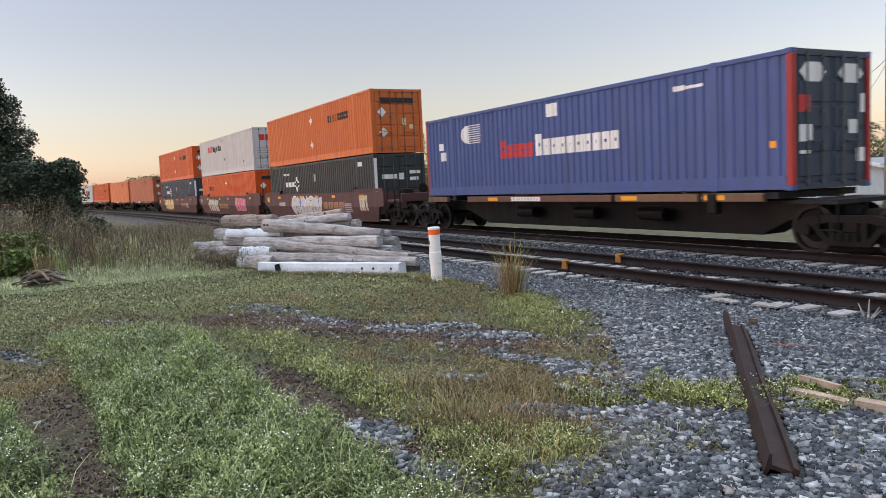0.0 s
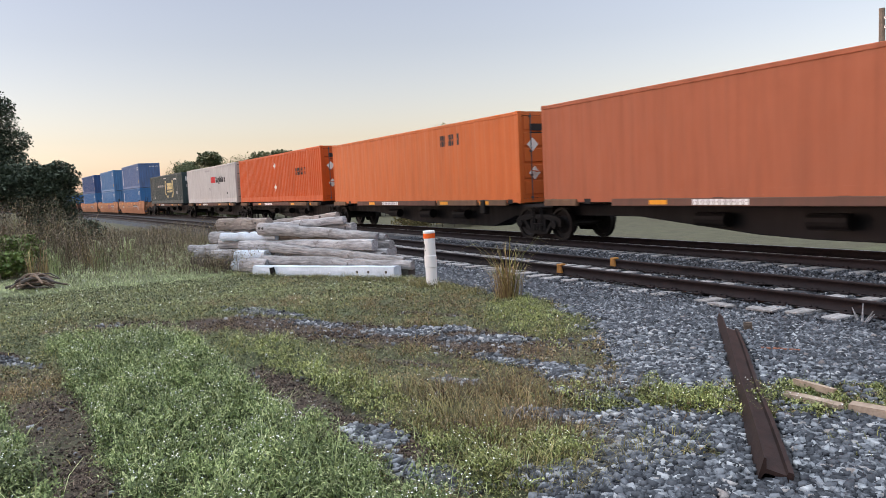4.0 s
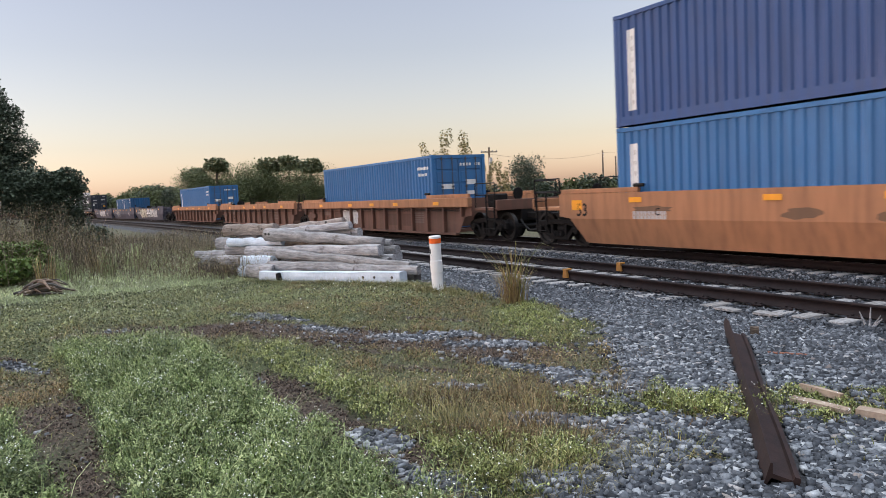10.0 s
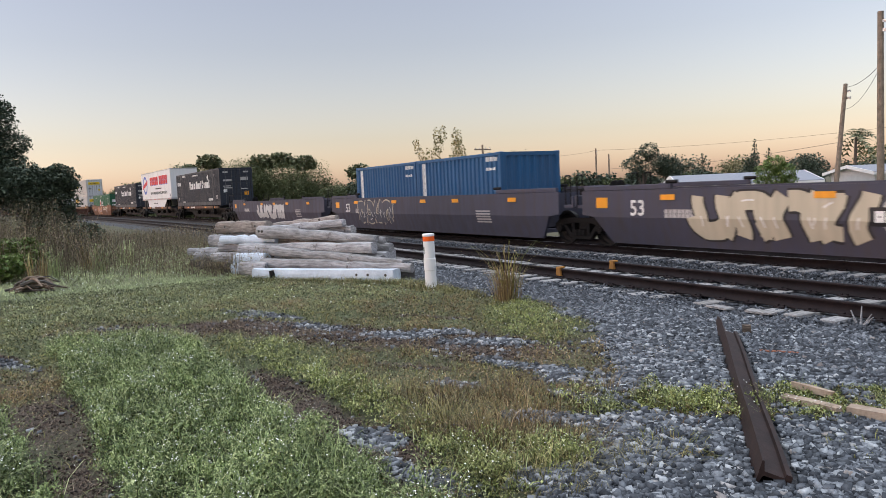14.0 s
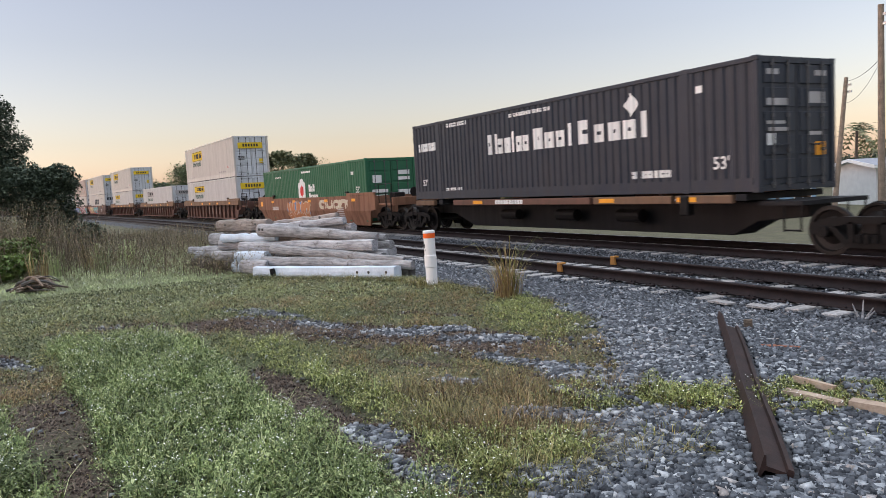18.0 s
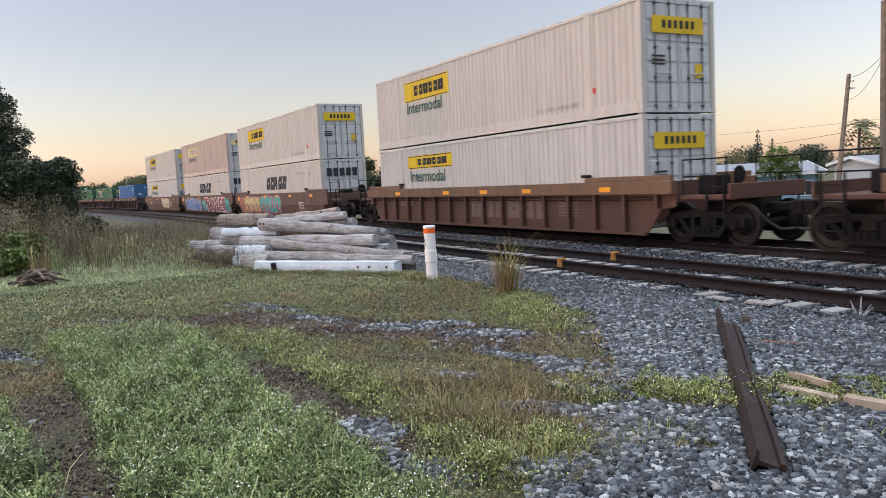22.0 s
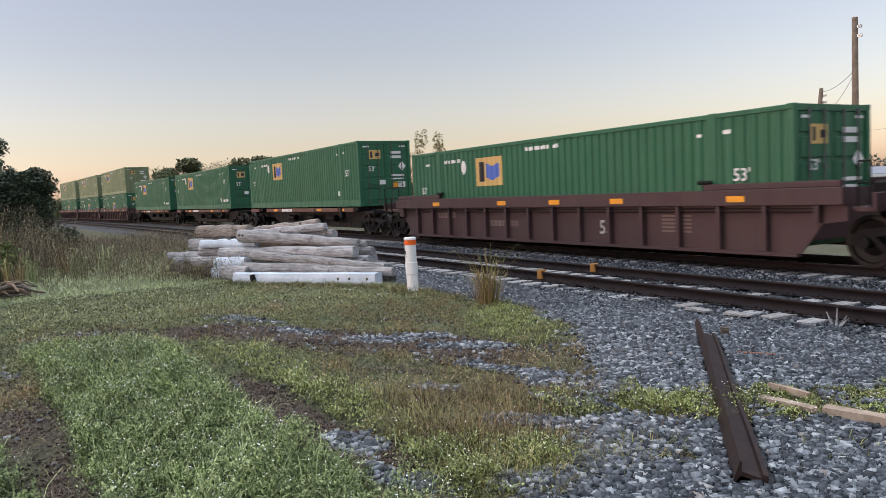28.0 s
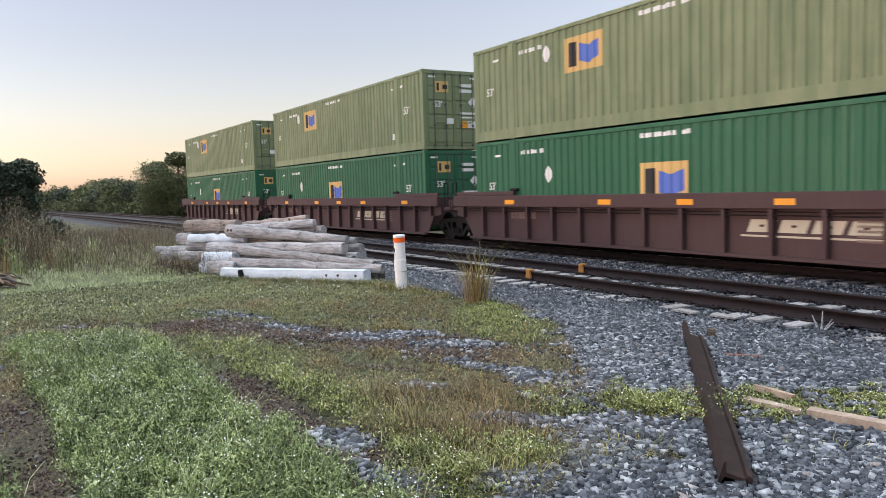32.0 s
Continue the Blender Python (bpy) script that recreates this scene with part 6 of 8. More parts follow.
# ---- things beside the line ----
PILE = Matrix.Translation((-15.72, 5.48, 0)) @ Matrix.Rotation(math.atan2(2.05, 3.34), 4, "Z")
PILE_LABEL = {"paint": "pale painted square timber with bolt holes on the grass", "grey": "weathered grey timber in a loose pile",
              "tan": "tan weathered timber on top of the pile", "pole": "rounded bleached log across the pile", "pale": "bluish white timber in the pile",
              "dark": "dark creosoted timber at the bottom of the pile"}
PILE_MAT = {"paint": TIMBER_PAINT, "grey": TIMBER, "tan": TIMBER_TAN, "pole": TIMBER, "pale": TIMBER_PAINT, "dark": TIMBER_DARK}


def timber(u0, u1, w, z0, z1, size, kind, taper=1.0, skew=0.0):
    """A beam of the pile from u0 to u1 along it, w metres back, its ends at heights z0 and z1. taper: its far end's thickness to its first's."""
    length = math.hypot(u1 - u0, z1 - z0)
    r = random.Random(u0 * 31 + w)
    bm = bmesh.new()
    n, ring_n = 12, 12
    loops = []
    for k in range(n + 1):
        x = -length / 2 + length * k / n
        h = size / 2 * (1 + (taper - 1) * k / n) * (1 + r.uniform(-0.035, 0.035))
        bow = 0.0 if kind == "paint" else 0.015 * math.sin(math.pi * k / n) * (1 if r.random() < 0.7 else -1)
        square = {"paint": 7.0, "dark": 5.0, "pole": 2.3}.get(kind, 3.0)
        loop = []
        for i in range(ring_n):
            a = 2 * math.pi * (i + 0.5) / ring_n
            c, d = math.cos(a), math.sin(a)
            q = h * (abs(c) ** square + abs(d) ** square) ** (-1 / square) * (1 + r.uniform(-0.03, 0.03))
            cut = r.uniform(-0.02, 0.02) if k in (0, n) else 0.0
            loop.append(bm.verts.new((x + cut, q * c, q * d + bow)))
        loops.append(loop)
    for a, b in zip(loops, loops[1:]):
        for i in range(ring_n):
            f = bm.faces.new((a[i], b[i], b[(i + 1) % ring_n], a[(i + 1) % ring_n]))
            f.smooth = kind == "pole"
    bm.faces.new(loops[0])
    bm.faces.new(loops[-1][::-1])
    bmesh.ops.recalc_face_normals(bm, faces=bm.faces[:])
    root = tagged(part("timber", bm, PILE_MAT[kind]), PILE_LABEL[kind], "timber", "timbers of the pile")
    root.matrix_world = PILE @ Matrix.Translation(((u0 + u1) / 2, w, (z0 + z1) / 2)) @ Matrix.Rotation(-math.atan2(z1 - z0, u1 - u0), 4, "Y") @ Matrix.Rotation(skew + r.uniform(-0.03, 0.03), 4, "Z")
    for k in {"paint": (-0.33, 0.26, 0.335, 0.45), "tan": (-0.3, 0.31), "pole": (-0.47, -0.44)}.get(kind, ()):
        bm = bmesh.new()
        h = size / 2 * (1 + (taper - 1) * (k + 0.5))
        rod(bm, (k * length, -h - 0.006, 0.03), (k * length, -h + 0.05, 0.03), 0.03, 10)
        part("bolt_hole", bm, TIMBER_DARK, root)
    if kind == "paint":
        bm = bmesh.new()
        rod(bm, (-0.345 * length, -size / 2 - 0.012, 0.11), (-0.335 * length, -size / 2 - 0.012, -0.08), 0.06, 7, 0.075)
        part("knot_hole", bm, STEEL_DARK, root)
    return root


# bottom course
timber(-1.9, 1.9, 0.0, 0.03, 0.05, 0.29, "paint")
timber(-2.0, 2.02, 0.46, 0.07, 0.07, 0.27, "dark")
timber(-3.44, -0.9, 0.62, 0.09, 0.09, 0.3, "dark")
timber(-2.9, 1.2, 1.15, 0.08, 0.08, 0.3, "dark")
timber(-4.3, 0.1, 1.5, 0.09, 0.09, 0.3, "grey")
timber(-2.55, -1.7, 0.18, 0.14, 0.14, 0.33, "grey")
timber(-3.0, -2.45, 0.36, 0.1, 0.1, 0.27, "pale")
# second course
timber(-1.94, 2.09, 0.28, 0.27, 0.18, 0.22, "grey", 0.9)
timber(-2.6, 1.1, 0.98, 0.34, 0.33, 0.27, "grey")
timber(-4.1, -1.0, 0.74, 0.33, 0.35, 0.24, "grey")
timber(-3.6, 0.9, 1.42, 0.38, 0.36, 0.28, "grey")
timber(-2.95, -2.0, 0.42, 0.34, 0.34, 0.26, "pale")
timber(-0.4, 1.12, 0.72, 0.3, 0.3, 0.22, "grey")
# third course
timber(-1.77, 1.84, 0.38, 0.53, 0.27, 0.21, "grey", 0.78)
timber(-3.04, 0.99, 0.62, 0.56, 0.58, 0.25, "grey")
timber(-4.08, -1.6, 1.02, 0.58, 0.58, 0.27, "grey")
timber(-1.4, 1.06, 1.12, 0.56, 0.55, 0.2, "grey")
timber(-3.2, 0.4, 1.5, 0.64, 0.62, 0.26, "dark")
# upper courses
timber(-3.87, -2.05, 0.86, 0.76, 0.78, 0.22, "pale", 0.9)
timber(-2.01, 0.42, 0.95, 0.75, 0.74, 0.19, "tan")
timber(0.1, 0.94, 1.12, 0.72, 0.7, 0.16, "grey")
timber(-3.9, -1.0, 1.3, 0.84, 0.84, 0.22, "grey")
timber(-2.44, 0.93, 0.74, 0.96, 0.75, 0.31, "pole", 0.6)
timber(-4.18, -2.5, 1.1, 1.06, 1.06, 0.31, "tan", 0.95)
timber(-3.7, -0.27, 1.2, 0.9, 1.11, 0.2, "grey", 0.95)
timber(-3.05, -0.66, 1.42, 1.0, 1.2, 0.19, "tan", 1.0)
timber(-1.37, -0.12, 1.36, 0.86, 0.95, 0.19, "grey")
# short pieces at the near end
timber(-4.62, -3.9, 1.22, 0.72, 0.72, 0.3, "grey")
timber(-4.8, -3.8, 1.15, 0.4, 0.4, 0.3, "grey")
timber(-4.9, -3.7, 1.1, 0.1, 0.1, 0.3, "dark")
timber(-5.79, -4.9, 1.5, 0.4, 0.38, 0.2, "grey")
timber(-5.36, -4.41, 1.3, 0.3, 0.28, 0.19, "grey")
timber(-5.6, -4.3, 1.4, 0.1, 0.1, 0.22, "dark")


def marker_post():
    root = tagged(new("marker_post"), "white plastic marker post with an orange band", "marker post")
    bm = lathe(bmesh.new(), [(0.105, -0.35), (0.105, 0.36), (0.114, 0.37), (0.114, 0.58), (0.105, 0.59), (0.105, 0.905)], 24)
    part("tube", bm, PVC, root)
    part("orange_band", lathe(bmesh.new(), [(0.107, 0.905), (0.109, 0.91), (0.109, 0.99), (0.107, 0.995)], 24), ORANGE_BAND, root)
    part("cap", lathe(bmesh.new(), [(0.111, 0.995), (0.113, 1.0), (0.113, 1.03), (0.1, 1.045), (0.04, 1.05)], 24), PVC, root)
    bm = bmesh.new()
    for a, b, c, d in ((0.0, 0.72, 0.035, 0.8), (0.02, 0.68, 0.045, 0.7), (-0.02, 0.77, 0.01, 0.79)):
        t0, t1 = -2.05 + a * 8, -2.05 + c * 8
        bm.faces.new([bm.verts.new((0.1065 * math.cos(t), 0.1065 * math.sin(t), z)) for t, z in ((t0, b), (t1, b), (t1, d), (t0, d))])
    part("sticker", bm, BLACK, root)
    root.matrix_world = pose(-12.42, 6.42, -0.06, 0.5, -0.6, 20)


marker_post()


def scrap_rail():
    """A length of old rail on its side, its foot upright."""
    prof = [(0.0, 0.0), (0.0, 0.152), (0.012, 0.152), (0.03, 0.09), (0.145, 0.088), (0.15, 0.1125), (0.182, 0.112), (0.187, 0.1), (0.187, 0.052), (0.182, 0.04), (0.15, 0.0395), (0.145, 0.064), (0.03, 0.062), (0.012, 0.0)]
    bm = bmesh.new()
    n, length = 10, 4.45
    loops = [[bm.verts.new((length * k / n, a, b + 0.008 * math.sin(k))) for a, b in prof] for k in range(n + 1)]
    for p, q in zip(loops, loops[1:]):
        for i in range(len(prof)):
            bm.faces.new((p[i], p[(i + 1) % len(prof)], q[(i + 1) % len(prof)], q[i]))
    bm.faces.new(loops[0][::-1])
    bm.faces.new(loops[-1])
    bmesh.ops.recalc_face_normals(bm, faces=bm.faces[:])
    root = tagged(part("scrap_rail", bm, SCRAP_RUST), "rusty length of old rail lying on its side in the ballast", "rail")
    bm = prism(bmesh.new(), [(length, 0.0), (length + 0.75, 0.02), (length + 0.8, 0.1), (length + 0.3, 0.145), (length, 0.15)], 0.0, 0.013)
    part("torn_foot", bm, SCRAP_RUST, root)
    root.matrix_world = Matrix.Translation((-3.02, 3.67, -0.045)) @ Matrix.Rotation(math.atan2(3.79, -3.68), 4, "Z") @ Matrix.Scale(-1, 4, (0, 1, 0)) @ Matrix.Rotation(radians(-17), 4, "X")


scrap_rail()


def plank(x0, y0, x1, y1, w, h, label, mat=PLANK, z=-0.09):
    d = math.hypot(x1 - x0, y1 - y0)
    r = random.Random(x0)
    bm = bmesh.new()
    pts = [(0, -w / 2), (d * 0.5, -w / 2 * 1.05), (d, -w / 2 * 0.8), (d * 1.03, w * 0.1), (d * 0.96, w / 2), (d * 0.4, w / 2 * 0.9), (-0.02, w / 2)]
    a = [bm.verts.new((x, y, 0)) for x, y in pts]
    b = [bm.verts.new((x, y, h + r.uniform(-0.006, 0.006))) for x, y in pts]
    bm.faces.new(a[::-1])
    bm.faces.new(b)
    for i in range(len(pts)):
        j = (i + 1) % len(pts)
        bm.faces.new((a[i], a[j], b[j], b[i]))
    ob = tagged(part("plank", bm, mat), label, "plank", "loose planks")
    ob.matrix_world = Matrix.Translation((x0, y0, z)) @ Matrix.Rotation(math.atan2(y1 - y0, x1 - x0), 4, "Z") @ Matrix.Rotation(r.uniform(-0.04, 0.04), 4, "X")


plank(-4.12, 5.5, -3.74, 5.47, 0.06, 0.05, "split wooden plank in the weeds", z=0.0)
plank(-3.98, 5.2, -3.52, 5.22, 0.1, 0.035, "flat split plank in the weeds", z=-0.01)
plank(-3.5, 5.32, -2.55, 5.5, 0.13, 0.075, "sawn tan board on the stones", z=-0.05)
plank(-5.35, 6.5, -5.0, 6.75, 0.07, 0.03, "reddish rotten wood splinter on the ballast", matte("red_rot_wood", (0.12, 0.04, 0.025), (0.3, 0.12, 0.07), 0.85, 8), z=-0.06)
plank(-6.25, 7.45, -6.19, 7.5, 0.06, 0.14, "broken wood stub in the ballast", BRUSH, z=-0.15)
plank(-8.15, 9.0, -7.75, 8.94, 0.2, 0.03, "pale tie end bared in the ballast", TIE_WOOD, z=-0.185)
plank(-7.5, 9.05, -7.1, 9.08, 0.2, 0.03, "pale tie end bared in the ballast", TIE_WOOD, z=-0.185)


def splinters(x, y):
    root = tagged(new("splinters"), "bleached wood splinters sticking up by the rail", "splinters")
    for a, b, h in ((-0.1, -0.05, 0.16), (0.02, 0.0, 0.22), (0.12, 0.06, 0.12), (0.2, -0.04, 0.1)):
        part("splinter", rod(bmesh.new(), (a * 0.3, b * 0.3, -0.04), (a, b, h), 0.02, 5, 0.006), TIMBER, root)
    root.matrix_world = pose(x, y, -0.2)


splinters(-6.05, 9.42)


def rail_block(x, y):
    root = tagged(new("rail_block"), "small yellow block clamped to a siding rail", "rail block", "yellow rail blocks")
    bm = prism(bmesh.new(), [(-0.085, -0.15), (0.085, -0.15), (0.06, -0.02), (0.075, 0.035), (-0.075, 0.035), (-0.06, -0.02)], -0.1, -0.042)
    bevelled(bm, 0.008)
    part("cheek", bm, YELLOW_BLOCK, root)
    bm = box(bmesh.new(), -0.06, 0.06, -0.09, 0.05, 0.004, 0.04)
    part("clamp", bevelled(bm, 0.008), YELLOW_BLOCK, root)
    root.matrix_world = pose(x, y, 0)


rail_block(-12.85, NEAR_RAIL + 0.02)
rail_block(-12.9, NEAR_RAIL + GAUGE + 0.02)


def drift_log():
    root = tagged(new("brushwood"), "small heap of broken grey-brown branches in the grass", "brushwood")
    r = random.Random(4)
    for k in range(34):
        a = r.choice((0.1, 0.5, -0.5, 1.0)) + r.uniform(-0.3, 0.3)
        l, z = r.uniform(0.25, 0.48), r.uniform(0.06, 0.42)
        cx, cy = r.uniform(-0.3, 0.3), r.uniform(-0.2, 0.2)
        bm = bmesh.new()
        pts = [Vector((cx + l * q * math.cos(a) + r.uniform(-0.04, 0.04), cy + l * q * math.sin(a) * 0.6 + r.uniform(-0.04, 0.04),
                       max(0.03, z * (1 - 0.5 * abs(q)) + r.uniform(-0.03, 0.03) - 0.2 * max(0, -cx - 0.2 * q)))) for q in (-1, -0.4, 0.3, 1)]
        thick = r.uniform(0.02, 0.05)
        for i in range(3):
            rod(bm, pts[i], pts[i + 1], thick * (1 - 0.2 * i), 6, thick * (0.82 - 0.22 * i))
        part("branch", bm, BRUSH if k % 4 else TIMBER_DARK, root)
    root.matrix_world = pose(-18.9, 0.0, -0.06, 0, 0, 40)


drift_log()
# ---- grass, clover and stones ----
BLADE_V = np.array([(-0.5, 0, 0), (0.5, 0, 0), (0.38, 0.28, 0.55), (-0.38, 0.28, 0.55), (0, 1, 1)], float)
BLADE_F = np.array([(0, 1, 2), (0, 2, 3), (3, 2, 4)])
ARCH_V = np.array([(-0.5, 0, 0), (0.5, 0, 0), (0.42, 0.3, 0.72), (-0.42, 0.3, 0.72), (0.25, 0.68, 1.0), (-0.25, 0.68, 1.0), (0, 1.1, 0.92)], float)
ARCH_F = np.array([(0, 1, 2), (0, 2, 3), (3, 2, 4), (3, 4, 5), (5, 4, 6)])
LEAF_V = np.array([(0, -0.5, 0), (0.4, 0, 0.12), (0, 0.5, 0), (-0.4, 0, 0.12)], float)
SLIM_V = np.array([(0, -0.5, 0), (0.19, 0, 0.1), (0, 0.5, 0), (-0.19, 0, 0.1)], float)
LEAF_F = np.array([(0, 1, 2), (0, 2, 3)])
BIT_V = np.array([(0.5, 0, 0.2), (-0.25, 0.43, 0.2), (-0.25, -0.43, 0.2), (0, 0, 0.6)], float)
BIT_F = np.array([(0, 1, 3), (1, 2, 3), (2, 0, 3)])


def spots(n, x0, x1, y0, y1, near=None):
    """n random places in plan, thicker towards x1."""
    x = x1 - (x1 - x0) * rng.random(n) ** (1.35 if near is None else near)
    return x, y0 + (y1 - y0) * rng.random(n)


def stuff(name, v, f, material, label, category):
    return tagged(np_mesh(name, v, f, material), label, category, kind="stuff")


M_CLOVER = island("clover_leaf", [(0, (0.030, 0.046, 0.014)), (0.45, (0.150, 0.208, 0.066)), (0.8, (0.34, 0.41, 0.16)), (1, (0.58, 0.62, 0.32))], 0.5, scale=1.4)
M_CLOVER_PALE = island("yellowish_clover_leaf", [(0, (0.04, 0.05, 0.012)), (0.45, (0.185, 0.21, 0.055)), (0.8, (0.37, 0.40, 0.13)), (1, (0.58, 0.58, 0.28))], 0.5, scale=1.4)
M_GRASS = island("green_blade", [(0, (0.063, 0.072, 0.014)), (0.6, (0.238, 0.240, 0.056)), (1, (0.532, 0.444, 0.136))], 0.55, scale=1.1)
M_PALE = island("pale_blade", [(0, (0.134, 0.167, 0.078)), (0.6, (0.387, 0.452, 0.208)), (1, (0.626, 0.655, 0.351))], 0.6, scale=0.6)
M_DRY = island("dry_blade", [(0, (0.035, 0.021, 0.012)), (0.4, (0.15, 0.09, 0.042)), (0.7, (0.2, 0.165, 0.06)), (0.9, (0.40, 0.28, 0.14)), (1, (0.6, 0.44, 0.26))], 0.7, scale=1.3)
M_FLOWER = island("white_petal", [(0, (0.78, 0.78, 0.76)), (1, (0.92, 0.92, 0.9))], 0.6)
M_LAWN = island("creeping_leaf", [(0, (0.024, 0.028, 0.012)), (0.5, (0.112, 0.122, 0.05)), (0.85, (0.235, 0.245, 0.115)), (1, (0.40, 0.38, 0.22))], 0.6, scale=0.9)
M_STRAW = island("dead_straw", [(0, (0.022, 0.015, 0.012)), (0.5, (0.105, 0.072, 0.054)), (0.85, (0.24, 0.175, 0.13)), (1, (0.42, 0.33, 0.24))], 0.8)
STONE_RAMP = [(0, (0.018, 0.0205, 0.026)), (0.3, (0.055, 0.061, 0.072)), (0.68, (0.13, 0.141, 0.16)), (0.88, (0.26, 0.277, 0.3)), (0.97, (0.46, 0.475, 0.49)), (1, (0.26, 0.22, 0.2))]
M_STONE = island("ballast_stone", STONE_RAMP, 0.65, scale=30)
# same stone at 0.6: shadowed sides seen at a low angle, painted in
M_STONE_SHADED = island("shaded_ballast_stone", [(q, (r * 0.6, g * 0.6, b * 0.62)) for q, (r, g, b) in STONE_RAMP], 0.7, scale=30)
M_STONE_PALE = island("bleached_stone", [(0, (0.028, 0.031, 0.038)), (0.35, (0.085, 0.092, 0.105)), (0.75, (0.2, 0.211, 0.23)), (1, (0.43, 0.438, 0.45))], 0.7, scale=30)


def keep(x, y, chance):
    k = rng.random(len(x)) < chance
    return x[k], y[k]


def at_ground(x, y, lift=0.0):
    return np.stack([x, y, ground_height(x, y) + lift], -1)


def up(p, z):
    return p + np.stack([0 * z, 0 * z, z], -1)


def hump(x, y):
    """How high the clover stands, in soft mounds."""
    low = (y > 4.2 - 0.5 * (x + 5)) & (x > -5.6) & (np.hypot(x + 4.2, y - 4.9) > 0.75)
    tall = np.where(low, 0.1, np.where(y > np.interp(x, RUT_X, RUT_Y), 0.15, 0.24)) * np.where(y > 4.6, 0.6, 1.0)
    return np.clip(0.55 + 0.22 * wobble(x, y, 2.3) + 0.5 * wobble(x + 2 + 0.3 * y, y - 0.2 * x, 5.3) + 0.42 * wobble(x - 0.5 * y, y + 1 + 0.4 * x, 11.5) + 0.2 * wobble(x, y, 23), 0.08, 1.35) * tall


X0, X1, Y0, Y1 = -16.5, -2.4, -1.9, 7.2
# clover leaves on their stalks, thin in the hollows
x, y = spots(1500000, -13, X1, -2.0, 7.0, 1.25)
g, c, d, s = cover(x, y)
x, y = keep(x, y, c * np.clip(1.15 - 0.06 * (x + 4), 0.3, 1) * 0.8 * np.clip(0.35 + 4.2 * hump(x, y), 0, 1))
n = len(x)
z = rng.random(n) ** 0.5 * hump(x, y)
sz = 0.014 + 0.022 * rng.random(n) ** 1.4
v, f = scatter(SLIM_V, LEAF_F, up(at_ground(x, y), z), sz * 1.25, rng.random(n) * 6.28, rng.normal(0, 0.75, n))
sunny = np.repeat(y > np.interp(x, RUT_X, RUT_Y) + rng.normal(0, 0.12, n), len(LEAF_F))
stuff("clover_leaves", v, f[~sunny], M_CLOVER, "dense low clover with small green leaves", "clover")
stuff("clover_leaves", v, f[sunny], M_CLOVER_PALE, "sparser yellowish clover behind the wheel rut", "clover")
# its flowers, in loose companies
k = rng.random(n) < 0.026 * np.clip(0.55 + 1.3 * wobble(x + 4, y, 3.3) + 0.8 * wobble(x, y, 9.1), 0.06, 2.2)
x, y = x[k] + rng.normal(0, 0.012, k.sum()), y[k] + rng.normal(0, 0.012, k.sum())
m = len(x)
z = hump(x, y) + 0.01 + 0.035 * rng.random(m)
v, f = scatter(BIT_V, BIT_F, up(at_ground(x, y), z), 0.006 + 0.012 * rng.random(m) ** 1.5, rng.random(m) * 6.28, rng.normal(0, 0.5, m))
stuff("clover_flowers", v, f, M_FLOWER, "tiny white flowers over the clover", "flowers")

# stems and thin blades among the clover
x, y = spots(70000, X0, X1, Y0, Y1, 1.4)
g, c, d, s = cover(x, y)
x, y = keep(x, y, c * 0.55)
n = len(x)
h = hump(x, y) * (0.9 + 0.5 * rng.random(n)) + 0.02
v, f = scatter(ARCH_V, ARCH_F, at_ground(x, y, -0.005), np.stack([0.003 + 0.003 * rng.random(n), h * (0.5 + 1.2 * rng.random(n)), h], -1), rng.random(n) * 6.28)
stuff("clover_stems", v, f, M_CLOVER, "thin green stems among the clover", "clover")

# low creeping weeds: small leaves close to the ground, in a broken carpet
x, y = spots(560000, -17.5, X1, -3.6, Y1, 1.0)
g, c, d, s = cover(x, y)
x, y = keep(x, y, np.clip(0.95 - 1.1 * g - 1.05 * d - 0.25 * s - 0.5 * c, 0, 1) * np.clip(0.62 + 0.55 * ragged(x, y), 0.05, 1))
n = len(x)
z = (0.004 + 0.05 * rng.random(n) ** 1.7) * (0.8 + 0.5 * wobble(x, y, 6.2))
v, f = scatter(SLIM_V * np.array((1.5, 1, 1)), LEAF_F, up(at_ground(x, y), z), (0.014 + 0.02 * rng.random(n)) * np.interp(x, (-17, -6), (1.5, 1.0)), rng.random(n) * 6.28, rng.normal(0, 0.6, n))
stuff("creeping_weeds", v, f, M_LAWN, "low creeping green weeds in a broken carpet", "weeds")
k = rng.random(n) < 0.012 * np.clip(0.5 + 1.5 * wobble(x, y + 3, 2.7), 0.1, 2)
x, y = x[k], y[k]
m = len(x)
v, f = scatter(BIT_V, BIT_F, up(at_ground(x, y), 0.02 + 0.05 * rng.random(m)), 0.006 + 0.011 * rng.random(m), rng.random(m) * 6.28, rng.normal(0, 0.5, m))
stuff("grass_flowers", v, f, M_FLOWER, "scattered tiny white flowers in the grass", "flowers")

# green grass
x, y = spots(200000, X0, X1, Y0, Y1, 1.1)
g, c, d, s = cover(x, y)
x, y = keep(x, y, np.clip(0.9 - 1.0 * g - 0.95 * d - 0.5 * s - 0.35 * c, 0, 1) * np.clip(0.3 + 0.9 * ragged(x, y), 0, 1))
n = len(x)
h = (0.02 + 0.05 * rng.random(n) ** 1.8) * (0.8 + 0.4 * wobble(x, y, 2.2)) + 0.01
v, f = scatter(ARCH_V, ARCH_F, at_ground(x, y, -0.005), np.stack([0.003 + 0.003 * rng.random(n), h * (0.8 + 2.0 * rng.random(n)), h], -1), rng.random(n) * 6.28)
stuff("green_grass", v, f, M_GRASS, "short green grass on the lineside", "grass")

